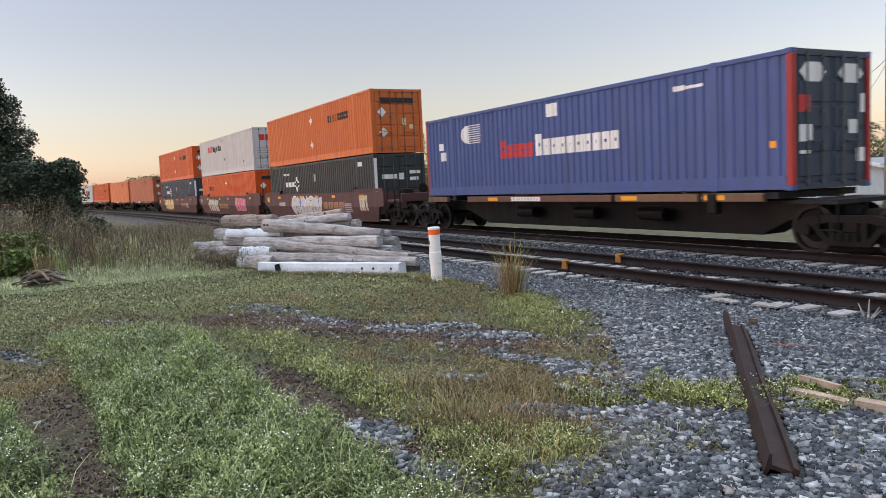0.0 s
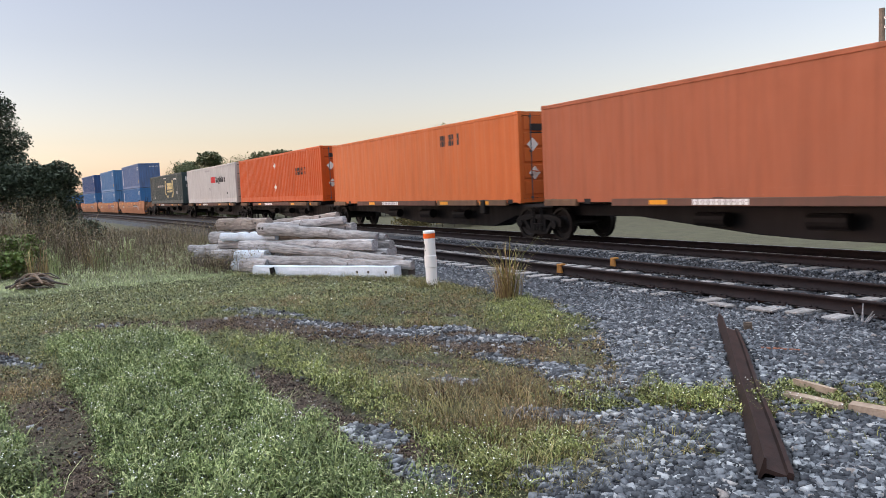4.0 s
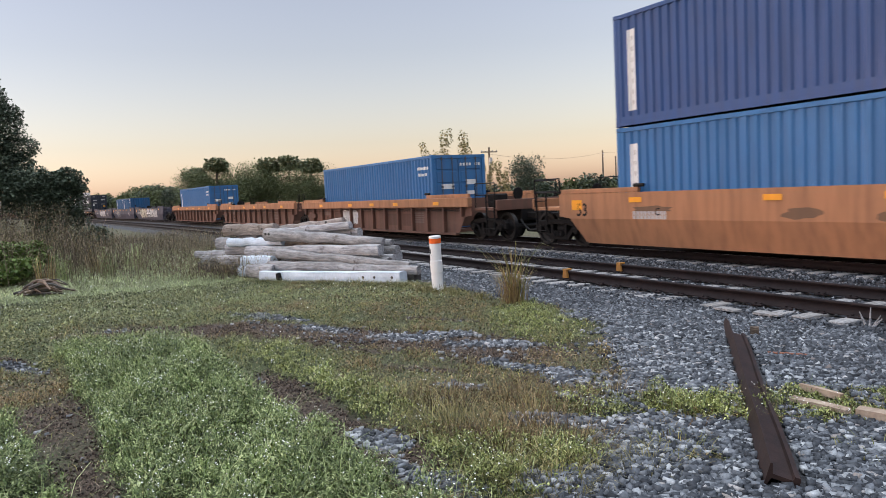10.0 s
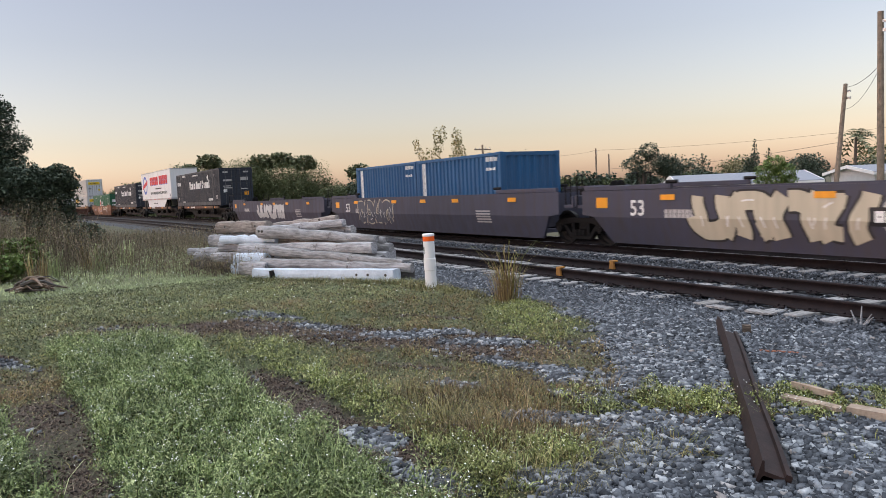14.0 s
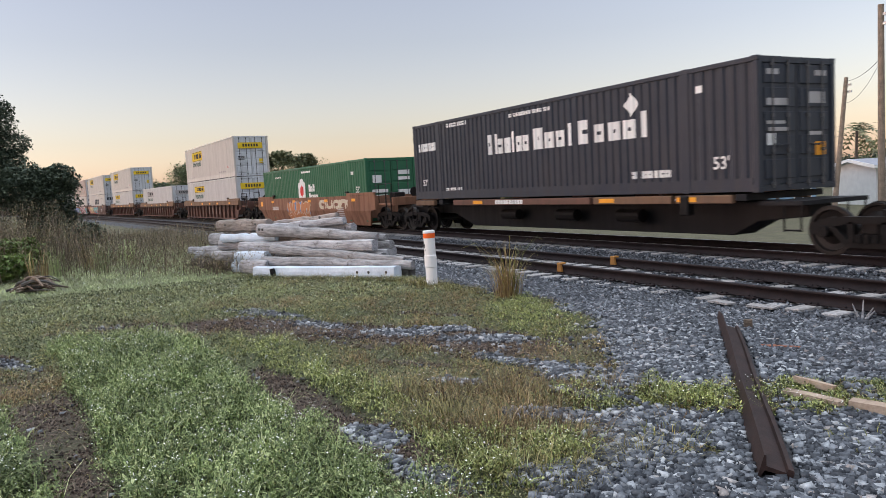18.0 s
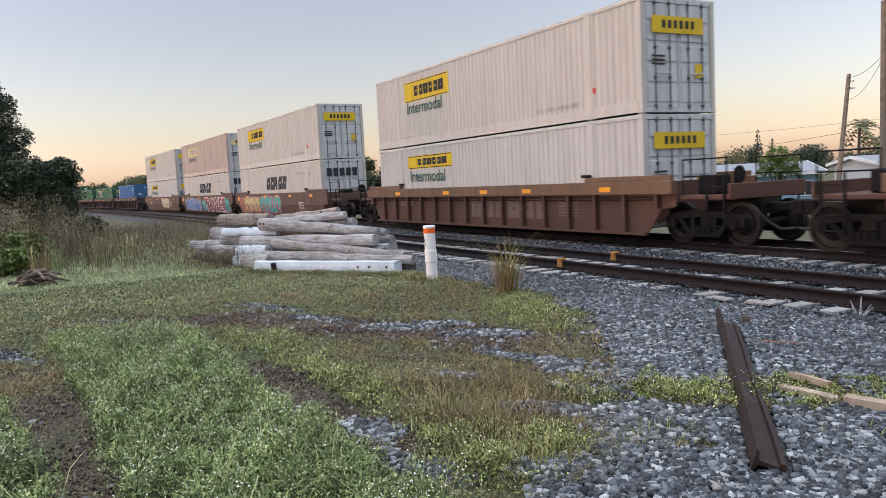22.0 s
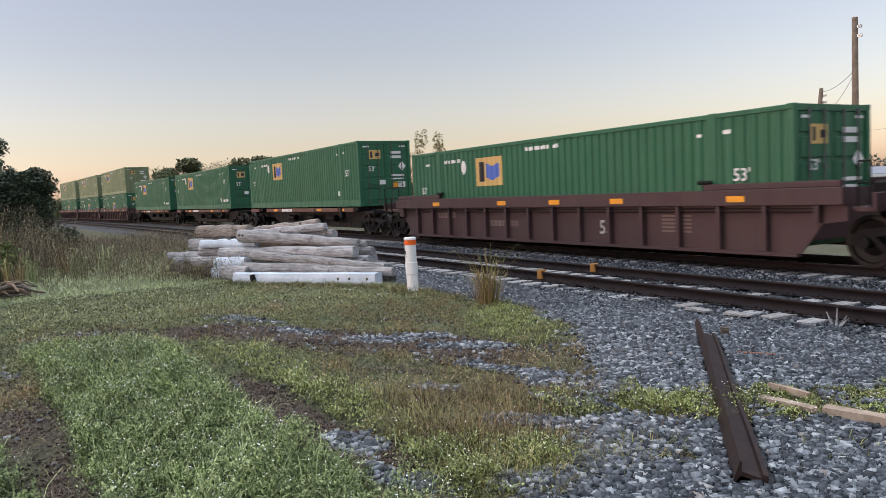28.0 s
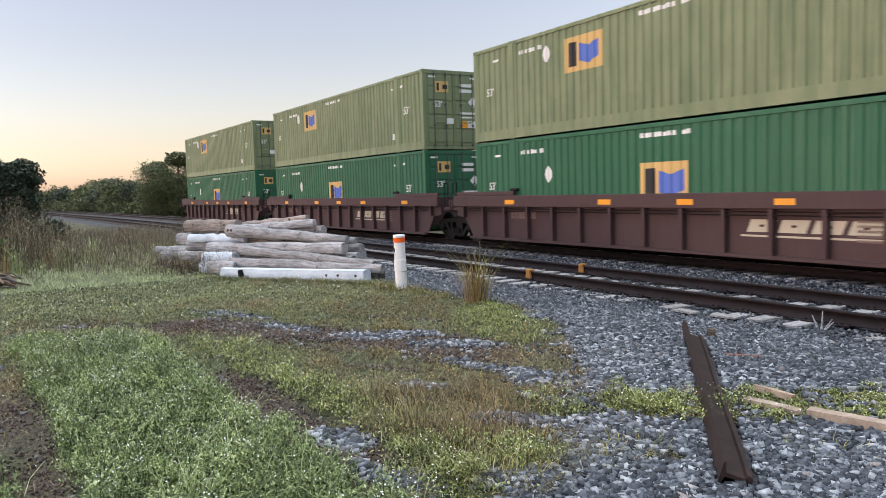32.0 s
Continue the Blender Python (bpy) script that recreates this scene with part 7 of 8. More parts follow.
# dry grass
x, y = spots(330000, X0, X1, Y0, Y1, 1.2)
g, c, d, s = cover(x, y)
tuft = np.clip(wobble(x, y, 3.7) + 0.8 * wobble(x, y, 8.3) + 0.3, 0, 1.3)
x, y = keep(x, y, np.clip(s * 1.0 - 0.95 * g - 0.75 * d + 0.03, 0, 1) * (0.2 + 0.7 * tuft))
n = len(x)
h = 0.015 + 0.05 * rng.random(n) ** 1.6 + 0.07 * np.clip(wobble(x, y, 3.7), 0, 1) * rng.random(n)
v, f = scatter(ARCH_V, ARCH_F, at_ground(x, y, -0.005), np.stack([0.0025 + 0.0025 * rng.random(n), h * (0.8 + 2.2 * rng.random(n)), h], -1), rng.random(n) * 6.28)
stuff("dry_grass", v, f, M_DRY, "brownish dry grass in loose tufts", "grass")
# small withered leaves among it
k = rng.random(n) < 0.9
x, y = x[k] + rng.normal(0, 0.03, k.sum()), y[k] + rng.normal(0, 0.03, k.sum())
m = len(x)
v, f = scatter(SLIM_V * np.array((1.5, 1, 1)), LEAF_F, up(at_ground(x, y), 0.004 + 0.045 * rng.random(m) ** 1.5), 0.012 + 0.02 * rng.random(m), rng.random(m) * 6.28, rng.normal(0, 0.7, m))
stuff("withered_leaves", v, f, M_DRY, "small withered leaves among the dry grass", "grass")

# dead straw flat on the bare dirt
x, y = spots(420000, -14, X1, Y0, Y1, 1.2)
g, c, d, s = cover(x, y)
x, y = keep(x, y, np.clip(d * 0.85 + 0.08 * s, 0, 1) * (1 - g) * np.clip(0.6 + 0.6 * ragged(x, y), 0.1, 1))
n = len(x)
v, f = scatter(ARCH_V, ARCH_F, at_ground(x, y, 0.002), np.stack([0.002 + 0.003 * rng.random(n), 0.04 + 0.12 * rng.random(n), 0.004 + 0.035 * rng.random(n) ** 2], -1), rng.random(n) * 6.28)
stuff("dead_straw", v, f, M_STRAW, "dead straw on the bare dirt of the wheel ruts", "straw")


def tussock(x, y, count, reach, tall, material, name, label, spread=0.16, wide=0.005, plain=False):
    """One clump of long arching blades with a few seed stalks."""
    a = rng.random(count) * 6.28
    r = spread * rng.random(count) ** 0.6
    px, py = x + r * np.cos(a), y + r * np.sin(a)
    h = tall * (0.35 + 0.65 * rng.random(count))
    v, f = scatter(ARCH_V, ARCH_F, at_ground(px, py, -0.01), np.stack([wide * (0.7 + 0.7 * rng.random(count)), h * reach * (0.15 + rng.random(count)), h], -1), a - 1.57 + rng.normal(0, 0.7, count))
    return tagged(np_mesh(name, v, f, material), label, "grass tuft", kind="" if plain else "stuff")


M_REED = island("reed_blade", [(0, (0.1, 0.065, 0.035)), (0.5, (0.3, 0.21, 0.1)), (0.85, (0.42, 0.32, 0.15)), (1, (0.3, 0.31, 0.1))], 0.7)
tussock(-10.15, 6.6, 170, 0.75, 0.6, M_REED, "reed_tuft", "thick tuft of dry tan reeds at the ballast edge", 0.22, 0.007, plain=True)
tussock(-10.15, 6.6, 80, 0.75, 0.95, M_REED, "reed_tuft", "tall tan reed blades in the dry tuft", 0.13, 0.008, plain=True)
tussock(-10.12, 6.62, 40, 0.9, 1.08, M_GRASS, "reed_tuft", "green reed blades in the dry tuft", 0.1, 0.011, plain=True)
M_TUFT = island("tuft_blade", [(0, (0.06, 0.05, 0.018)), (0.45, (0.2, 0.172, 0.062)), (0.8, (0.34, 0.3, 0.12)), (1, (0.52, 0.42, 0.22))], 0.6, scale=1.2)
for tx, ty, tn, th, tm in ((-4.55, 2.78, 420, 0.27, M_DRY), (-5.15, 2.72, 460, 0.25, M_TUFT), (-4.2, 3.15, 300, 0.22, M_DRY), (-5.75, 3.0, 360, 0.22, M_DRY), (-3.75, 2.7, 260, 0.24, M_TUFT),
                           (-4.85, 3.25, 360, 0.24, M_DRY), (-5.5, 3.5, 380, 0.22, M_DRY), (-4.05, 2.45, 220, 0.18, M_TUFT), (-5.1, 3.75, 260, 0.2, M_DRY), (-3.6, 3.3, 160, 0.16, M_TUFT), (-6.1, 2.75, 300, 0.2, M_TUFT), (-5.0, 4.2, 240, 0.18, M_DRY)):
    tussock(tx, ty, tn, 1.9, th * 0.8, tm, "grass_tuft", "arching tuft of long grass beside the stones", 0.34, 0.0036)
# taller grass along the foot of the pile and round the post
for k in range(26):
    q = k / 25
    tx, ty = -17.3 + 4.0 * q + rng.normal(0, 0.06), 4.05 + 2.35 * q + rng.normal(0, 0.06)
    tussock(tx, ty, 130, 1.5, 0.09 + 0.06 * rng.random(), M_LAWN if k % 3 else M_TUFT, "grass_fringe", "uncut grass along the foot of the timber pile", 0.28, 0.005)
for tx, ty in ((-12.5, 6.2), (-12.2, 6.25), (-12.35, 6.55), (-12.9, 6.3), (-11.7, 6.45), (-11.1, 6.55)):
    tussock(tx, ty, 120, 1.2, 0.16, M_TUFT, "grass_fringe", "uncut grass round the marker post", 0.25, 0.005)
# a few weeds in the open ballast
for tx, ty, tn, th in ((-4.05, 3.95, 150, 0.09), (-3.75, 3.75, 110, 0.1), (-4.35, 4.5, 120, 0.1), (-2.95, 4.75, 60, 0.08), (-5.9, 5.6, 160, 0.07)):
    tussock(tx, ty, tn, 1.4, th, M_DRY if tn > 140 else M_GRASS, "grass_tuft", "low weeds creeping over the stones", 0.28, 0.005)

# the same grass goes on round the camera
x, y = spots(26000, -14, 10, -11, 6.0, 1.0)
k = ((x > X1) | (y < Y0)) & (y < ballast_edge(x) - 0.2)
x, y = x[k], y[k]
n = len(x)
h = 0.04 + 0.12 * rng.random(n)
v, f = scatter(ARCH_V, ARCH_F, at_ground(x, y, -0.005), np.stack([0.012 + 0.012 * rng.random(n), h * (0.6 + 1.3 * rng.random(n)), h], -1), rng.random(n) * 6.28)
stuff("near_grass", v, f, M_GRASS, "green grass around the place of the camera", "grass")

x, y = spots(150000, -13, 8, -7, 6.0, 1.0)
k = ((x > X1 - 0.15) | (y < -1.85)) & (y < ballast_edge(x) - 0.1)
x, y = x[k], y[k]
n = len(x)
v, f = scatter(SLIM_V * np.array((1.6, 1, 1)), LEAF_F, up(at_ground(x, y), 0.01 + 0.09 * rng.random(n)), 0.03 + 0.035 * rng.random(n), rng.random(n) * 6.28, rng.normal(0, 0.6, n))
stuff("near_weeds", v, f, M_CLOVER, "leafy green weeds around the place of the camera", "weeds")

# middle distance grass towards the trees: short and pale
x, y = spots(110000, -32, -11.5, -6, 7.0, 1.1)
x, y = keep(x, y, (y < ballast_edge(x) - 0.3) * (1 - 0.9 * cover(x, y)[2]) * soft_step(-11.8, -14.5, x - 0.5 * np.clip(y - 1, 0, 3)))
n = len(x)
h = 0.02 + 0.045 * rng.random(n) + 0.04 * soft_step(-16, -20, x) * rng.random(n)
v, f = scatter(ARCH_V, ARCH_F, at_ground(x, y, -0.01), np.stack([0.005 + 0.005 * rng.random(n), h * (0.8 + 1.6 * rng.random(n)), h], -1), rng.random(n) * 6.28)
stuff("far_grass", v, f, M_PALE, "short pale green grass along the line", "grass")
k = rng.random(n) < 0.012
x, y = x[k], y[k]
m = len(x)
v, f = scatter(BIT_V, BIT_F, up(at_ground(x, y), 0.05 + 0.07 * rng.random(m)), 0.016 + 0.014 * rng.random(m), rng.random(m) * 6.28)
stuff("far_flowers", v, f, M_FLOWER, "white flower specks in the far grass", "flowers")

# brown weeds between the grass and the line: thin stems with many small side leaves
x, y = spots(9500, -44, -17.4, -4.6, 6.4, 1.5)
edge = np.interp(y, (-4, 1.5, 3.7, 5), (-21.5, -20.6, -18.0, -17.4))
x, y = keep(x, y, (y < ballast_edge(x) - 0.35) * (x < edge) * np.clip(0.7 + 0.6 * wobble(x, y, 0.6), 0.1, 1))
n = len(x)
h = (0.35 + 0.6 * rng.random(n)) * np.clip(0.95 + 0.35 * wobble(x, y, 0.7), 0.4, 1.3) * np.interp(x, (-44, -30, -26, -20), (0.6, 1.1, 1.15, 0.85)) * np.interp(y, (-1.5, 0.5, 2.0, 4.0), (2.3, 1.6, 1.05, 0.85))
M_WEED = island("brown_weed", [(0, (0.06, 0.046, 0.034)), (0.4, (0.16, 0.118, 0.086)), (0.72, (0.18, 0.17, 0.08)), (0.92, (0.28, 0.21, 0.15)), (1, (0.42, 0.33, 0.23))], 0.8, scale=0.5)
v, f = scatter(ARCH_V, ARCH_F, at_ground(x, y, -0.02), np.stack([0.006 + 0.006 * rng.random(n), h * (0.1 + 0.55 * rng.random(n)), h], -1), rng.random(n) * 6.28)
stuff("weed_stems", v, f, M_WEED, "thin brown weed stems beside the ballast", "weeds")
j = np.repeat(np.arange(n), np.clip(36 * h, 14, 70).astype(int))
m = len(j)
q = rng.random(m) ** 0.75
lx, ly = x[j] + rng.normal(0, 0.16, m), y[j] + rng.normal(0, 0.16, m)
v, f = scatter(SLIM_V, LEAF_F, up(at_ground(lx, ly), q * h[j] * 1.02), 0.024 + 0.045 * rng.random(m), rng.random(m) * 6.28, rng.normal(0.7, 0.6, m))
stuff("weed_leaves", v, f, M_WEED, "brown and olive leaves of the waist-high weeds", "weeds")
for k in range(7):
    tx, ty = -20.8 - 0.8 * k + rng.normal(0, 0.4), 0.2 + 0.28 * k + rng.normal(0, 0.5)
    tussock(tx, ty, 60, 0.35, 0.55 + 0.35 * rng.random(), M_PALE if k % 3 else M_REED, "weed_clump", "pale tall weed clump among brown weeds", 0.25, 0.014, False)

# ---- stones ----
def rock_base(seed, small=False):
    """A crushed stone: a block with broken corners, no two sides alike, or for far ones a lump of eight faces."""
    r = np.random.default_rng(seed)
    if small:
        v = np.array([(1, 0, 0), (0, 1, 0), (-1, 0, 0), (0, -1, 0), (0, 0, 1), (0, 0, -1)]) * (0.5 + 0.3 * r.random((6, 1))) + r.normal(0, 0.09, (6, 3))
        return v, np.array([(0, 1, 4), (1, 2, 4), (2, 3, 4), (3, 0, 4), (1, 0, 5), (2, 1, 5), (3, 2, 5), (0, 3, 5)])
    v = np.array([(a, b, c) for c in (-0.5, 0.5) for b in (-0.5, 0.5) for a in (-0.5, 0.5)]) * (0.7 + 0.4 * r.random((8, 1))) + r.normal(0, 0.08, (8, 3))
    return v, np.array([(0, 2, 3), (0, 3, 1), (4, 5, 7), (4, 7, 6), (0, 1, 5), (0, 5, 4), (2, 6, 7), (2, 7, 3), (0, 4, 6), (0, 6, 2), (1, 3, 7), (1, 7, 5)])


def stones(name, x, y, lo, hi, base, label, sink=0.12, material=M_STONE, heap=0.016, rounded=False):
    along, across = -0.697 * (x + 3.0) + 0.717 * (y - 3.71), 0.717 * (x + 3.0) + 0.697 * (y - 3.71)
    k = (along < -0.05) | (along > 4.6) | (across < -0.05) | (across > 0.22)
    x, y = x[k], y[k]
    n = len(x)
    s = lo + (hi - lo) * rng.random(n) ** 1.7
    p = at_ground(x, y)
    p[:, 2] += s * (0.3 - sink) + heap * rng.random(n) + 0.012 * wobble(x, y, 2.9)
    v, f = scatter(base[0], base[1], p, np.stack([s * (0.9 + 0.5 * rng.random(n)), s * (0.75 + 0.4 * rng.random(n)), s * (0.6 + 0.45 * rng.random(n))], -1), rng.random(n) * 6.28, rng.random(n) * 6.28)
    tagged(np_mesh(name, v, f, material, smooth=rounded), label, "stones", kind="stuff")


for seed in range(7):
    x, y = spots(18000, -9.2, -0.8, 2.0, 8.7, 1.12)
    g, c, d, s = cover(x, y)
    fade = np.clip((y - ballast_edge(x)) / 1.3, 0, 1)
    k = (rng.random(len(x)) < np.clip(g * 1.2, 0, 1)) & (x * 1.35 + y < 4.5)
    pale = k & (rng.random(len(x)) > fade * 0.6 + 0.35)
    stones("ballast_stones", x[k & ~pale], y[k & ~pale], 0.019, 0.054, rock_base(seed), "loose grey ballast stones in the foreground", rounded=seed % 3 > 0)
    stones("bleached_stones", x[pale], y[pale], 0.017, 0.05, rock_base(seed + 20), "pale crushed stones near the grass", material=M_STONE_PALE, rounded=True)
x, y = spots(30000, -9.2, -0.8, 2.0, 8.7, 1.15)
g, c, d, s = cover(x, y)
x, y = keep(x, y, np.clip(g, 0, 1) * (x * 1.35 + y < 4.5))
stones("ballast_chips", x, y, 0.01, 0.024, rock_base(77, True), "small grey chips between the ballast stones", heap=0.02)
for seed in (31, 32, 33):
    x, y = spots(30000, -30, -1.0, 6.4, 8.8, 1.5)
    y = y + np.where(x < -15, sway(x), 0)
    g, c, d, s = cover(x, y)
    x, y = keep(x, y, np.clip(g, 0, 1))
    stones("ballast_stones", x, y, 0.03, 0.072, rock_base(seed, True), "grey ballast stones of the shoulder", material=M_STONE_SHADED)
for seed in (41, 42, 43):
    x, y = spots(30000, -28, 3.0, 8.6, 17.2, 1.3)
    x, y = keep(x, y, ((abs(y - NEAR_RAIL) > 0.1) & (abs(y - NEAR_RAIL - GAUGE) > 0.1) & (abs(y - MAIN_RAIL) > 0.12) & (abs(y - MAIN_RAIL - GAUGE) > 0.12)) * np.where(abs(y - SIDING_MID) < 1.35, 0.45, 1.0))
    y = y + sway(x)
    stones("ballast_stones", x, y, 0.03, 0.068, rock_base(seed, True), "grey ballast stones between the tracks", 0.3, M_STONE_SHADED)
x, y = spots(34000, -3, 10, 1.6, 8.6, 1.0)
x, y = keep(x, y, np.clip(cover(x, y)[0], 0, 1) * ((x * 1.35 + y >= 4.5) | (x > -0.8)))
stones("ballast_stones", x, y, 0.03, 0.08, rock_base(51, True), "grey ballast stones beside the camera")
for seed in (9, 10):
    x, y = spots(26000, -14, -2.5, -1.0, 6.4, 1.2)
    g, c, d, s = cover(x, y)
    x, y = keep(x, y, np.clip(d * np.where(y > 2.6, 0.14, 0.02) + g * 0.9, 0, 1) * (y < ballast_edge(x)))
    stones("ballast_stones", x, y, 0.014, 0.046, rock_base(seed), "stones strewn over bare ground", 0.25, M_STONE_PALE, 0.01)
M_CRUMB = island("soil_crumb", [(0, (0.014, 0.010, 0.0085)), (0.6, (0.06, 0.042, 0.033)), (1, (0.14, 0.1, 0.078))], 0.9)
x, y = spots(90000, -13.5, -2.5, -1.6, 6.2, 1.2)
x, y = keep(x, y, np.clip(cover(x, y)[2], 0, 1))
stones("soil_crumbs", x, y, 0.006, 0.03, rock_base(66, True), "brown crumbs of bare soil", 0.2, M_CRUMB, 0.006)
# ---- trees, houses and poles beyond the line ----
M_OAK = island("oak_leaf", [(0, (0.06, 0.075, 0.034)), (0.6, (0.105, 0.128, 0.055)), (1, (0.165, 0.185, 0.085))], 0.7)
M_OLIVE = island("olive_leaf", [(0, (0.070, 0.068, 0.034)), (0.6, (0.176, 0.172, 0.084)), (1, (0.316, 0.295, 0.157))], 0.7)
M_DARK = island("shade_leaf", [(0, (0.03, 0.044, 0.03)), (0.7, (0.062, 0.086, 0.056)), (1, (0.12, 0.15, 0.1))], 0.65)
M_BAMBOO = island("bamboo_leaf", [(0, (0.150, 0.144, 0.062)), (0.6, (0.300, 0.259, 0.117)), (1, (0.480, 0.374, 0.193))], 0.65)
M_PALM = island("palm_frond", [(0, (0.055, 0.068, 0.032)), (0.6, (0.123, 0.142, 0.070)), (1, (0.246, 0.234, 0.129))], 0.6)
M_LIGHT = island("light_green_leaf", [(0, (0.069, 0.120, 0.032)), (1, (0.212, 0.291, 0.081))], 0.6)
BARK = matte("tree_bark", (0.05, 0.04, 0.032), (0.14, 0.115, 0.095), 0.9, 6, 0.5)
POLE_WOOD = matte("pole_wood", (0.13, 0.1, 0.075), (0.3, 0.235, 0.18), 0.85, 5, 0.3)


def land(x, y):
    return float(ground_height(np.array([x], float), np.array([y], float))[0])


def foliage(lobes, count, size, holes=0.25):
    """Leaf clumps on and in a set of lobes (x, y, z, rx, ry, rz), thinned by noise so that gaps stay."""
    vs, weights = [], np.array([l[3] * l[4] + l[4] * l[5] + l[3] * l[5] for l in lobes])
    pick = rng.choice(len(lobes), count, p=weights / weights.sum())
    L = np.array(lobes)[pick]
    d = rng.normal(size=(count, 3))
    d /= np.linalg.norm(d, axis=1)[:, None]
    r = 0.55 + 0.5 * rng.random(count) ** 0.6
    bump = 1 + 0.22 * np.sin(d[:, 0] * 7 + L[:, 0] * 3) * np.sin(d[:, 2] * 6 + L[:, 1] * 2)
    p = L[:, :3] + d * L[:, 3:] * (r * bump)[:, None]
    gaps = np.sin(p[:, 0] * 2.3 + 1) * np.sin(p[:, 1] * 2.1) * np.sin(p[:, 2] * 2.7 + 2)
    p = p[gaps < 1 - holes * 2 * rng.random(len(p))]
    n = len(p)
    return scatter(LEAF_V * np.array((1.3, 1, 1)), LEAF_F, p, size * (0.6 + 0.8 * rng.random(n)), rng.random(n) * 6.28, rng.normal(0, 1.1, n))


def tree(x, y, height, lobes, count, size, mat, label, name="tree", stem=0.16, holes=0.25):
    z = land(x, y)
    root = tagged(new(name), label, name.replace("_", " "))
    root.location = (x, y, z)
    top = height * 0.6
    bm = bmesh.new()
    r = random.Random(x)
    rod(bm, (0, 0, -0.2), (r.uniform(-0.2, 0.2), 0, top), stem, 8, stem * 0.45)
    part("trunk", bm, BARK, root)
    for lx, ly, lz, rx, ry, rz in lobes[:6]:
        bm = bmesh.new()
        rod(bm, (0, 0, top * 0.55), (lx * 0.7, ly * 0.7, lz), stem * 0.5, 6, stem * 0.12)
        part("limb", bm, BARK, root)
    v, f = foliage(lobes, count, size, holes)
    np_mesh("crown", v, f, mat, root)
    return root


def lobes_of(width, depth, low, high, n, seed):
    r = random.Random(seed)
    out = []
    for k in range(n):
        a = 2 * math.pi * k / n + r.uniform(-0.5, 0.5)
        q = r.uniform(0.25, 0.7)
        z = low + (high - low) * r.uniform(0.35, 0.8)
        s = r.uniform(0.32, 0.5)
        out.append((width / 2 * q * math.cos(a), depth / 2 * q * math.sin(a), z, width / 2 * s * 1.1, depth / 2 * s * 1.1, (high - low) * s * 0.75))
    out.append((0, 0, high - (high - low) * 0.3, width * 0.26, depth * 0.26, (high - low) * 0.3))
    return out


# the dark trees at the near side of the line, and shrubs at their feet
tree(-31.5, -1.9, 7.2, [(0, 0.9, 4.9, 0.85, 0.75, 0.75), (0.2, 0.7, 5.75, 0.6, 0.55, 0.5), (0, 1.45, 4.15, 0.6, 0.65, 0.5), (0, 1.2, 3.3, 0.8, 0.75, 0.7), (-0.2, 1.3, 5.4, 0.4, 0.35, 0.3), (0, -0.6, 4.6, 1.7, 1.7, 1.5), (-0.3, 0.2, 5.9, 1.0, 0.9, 0.9), (0.3, -1.4, 5.6, 1.5, 1.4, 1.3), (0.2, 0.5, 3.5, 1.1, 1.1, 1.0), (0, -1.8, 3.6, 2.0, 2.0, 1.6), (0.5, -0.2, 2.4, 1.6, 1.6, 1.1), (0, 0.35, 4.7, 0.7, 0.7, 0.8)], 85000, 0.07, M_DARK, "dark broadleaf tree with a ragged crown", holes=0.3)
tree(-30.0, 0.5, 3.6, [(0, 0, 2.2, 0.95, 1.0, 0.85), (0.3, 0.45, 2.75, 0.6, 0.6, 0.5), (0, -0.7, 2.5, 0.9, 0.9, 0.9), (0, 0.1, 1.2, 0.9, 0.9, 0.8)], 34000, 0.072, M_DARK, "rounded dark shrub tree beside the weeds", "shrub", 0.08, 0.3)
for bx, by, bw, bh, bm_ in ((-22.9, -1.7, 2.2, 1.1, M_LIGHT), (-21.9, -0.7, 1.3, 0.62, M_LIGHT), (-23.6, -0.5, 1.6, 0.95, M_LIGHT), (-21.6, -2.4, 1.6, 0.8, M_OLIVE), (-28, -3.5, 4.0, 2.6, M_DARK), (-26.6, -2.6, 2.6, 1.7, M_OLIVE), (-28.8, 1.2, 1.8, 1.2, M_DARK)):
    tree(bx, by, bh, lobes_of(bw, bw, 0.02, bh, 9, bx), 5200, 0.1, bm_, "leafy lineside bush in the weeds", "bush", 0.03, 0.75)

# belt of trees along the far side of the line
belt = random.Random(12)
bx = -118.0
while bx > -420:
    off = belt.uniform(11, 16)
    h = belt.uniform(5.2, 7.6)
    wd = belt.uniform(7, 11)
    by = MAIN_MID + float(sway(bx)) + off
    tree(bx, by, h, lobes_of(wd, wd, 0.2, h, 7, bx), 5200, 0.3, belt.choice((M_OAK, M_OAK, M_DARK)), "broad green tree in the belt along the line", "tree", 0.14, 0.2)
    bx -= belt.uniform(6.0, 9.5) * (1 if bx > -220 else 1.8)
for k in range(14):
    x = -96 - k * 9 + belt.uniform(-2, 2)
    y = MAIN_MID + float(sway(x)) + belt.uniform(8.2, 9.6)
    tree(x, y, 2.8, lobes_of(7, 4, 0.0, belt.uniform(2.6, 3.9), 5, x), 2200, 0.3, M_OAK, "low scrub at the foot of the embankment", "shrub", 0.06, 0.15)


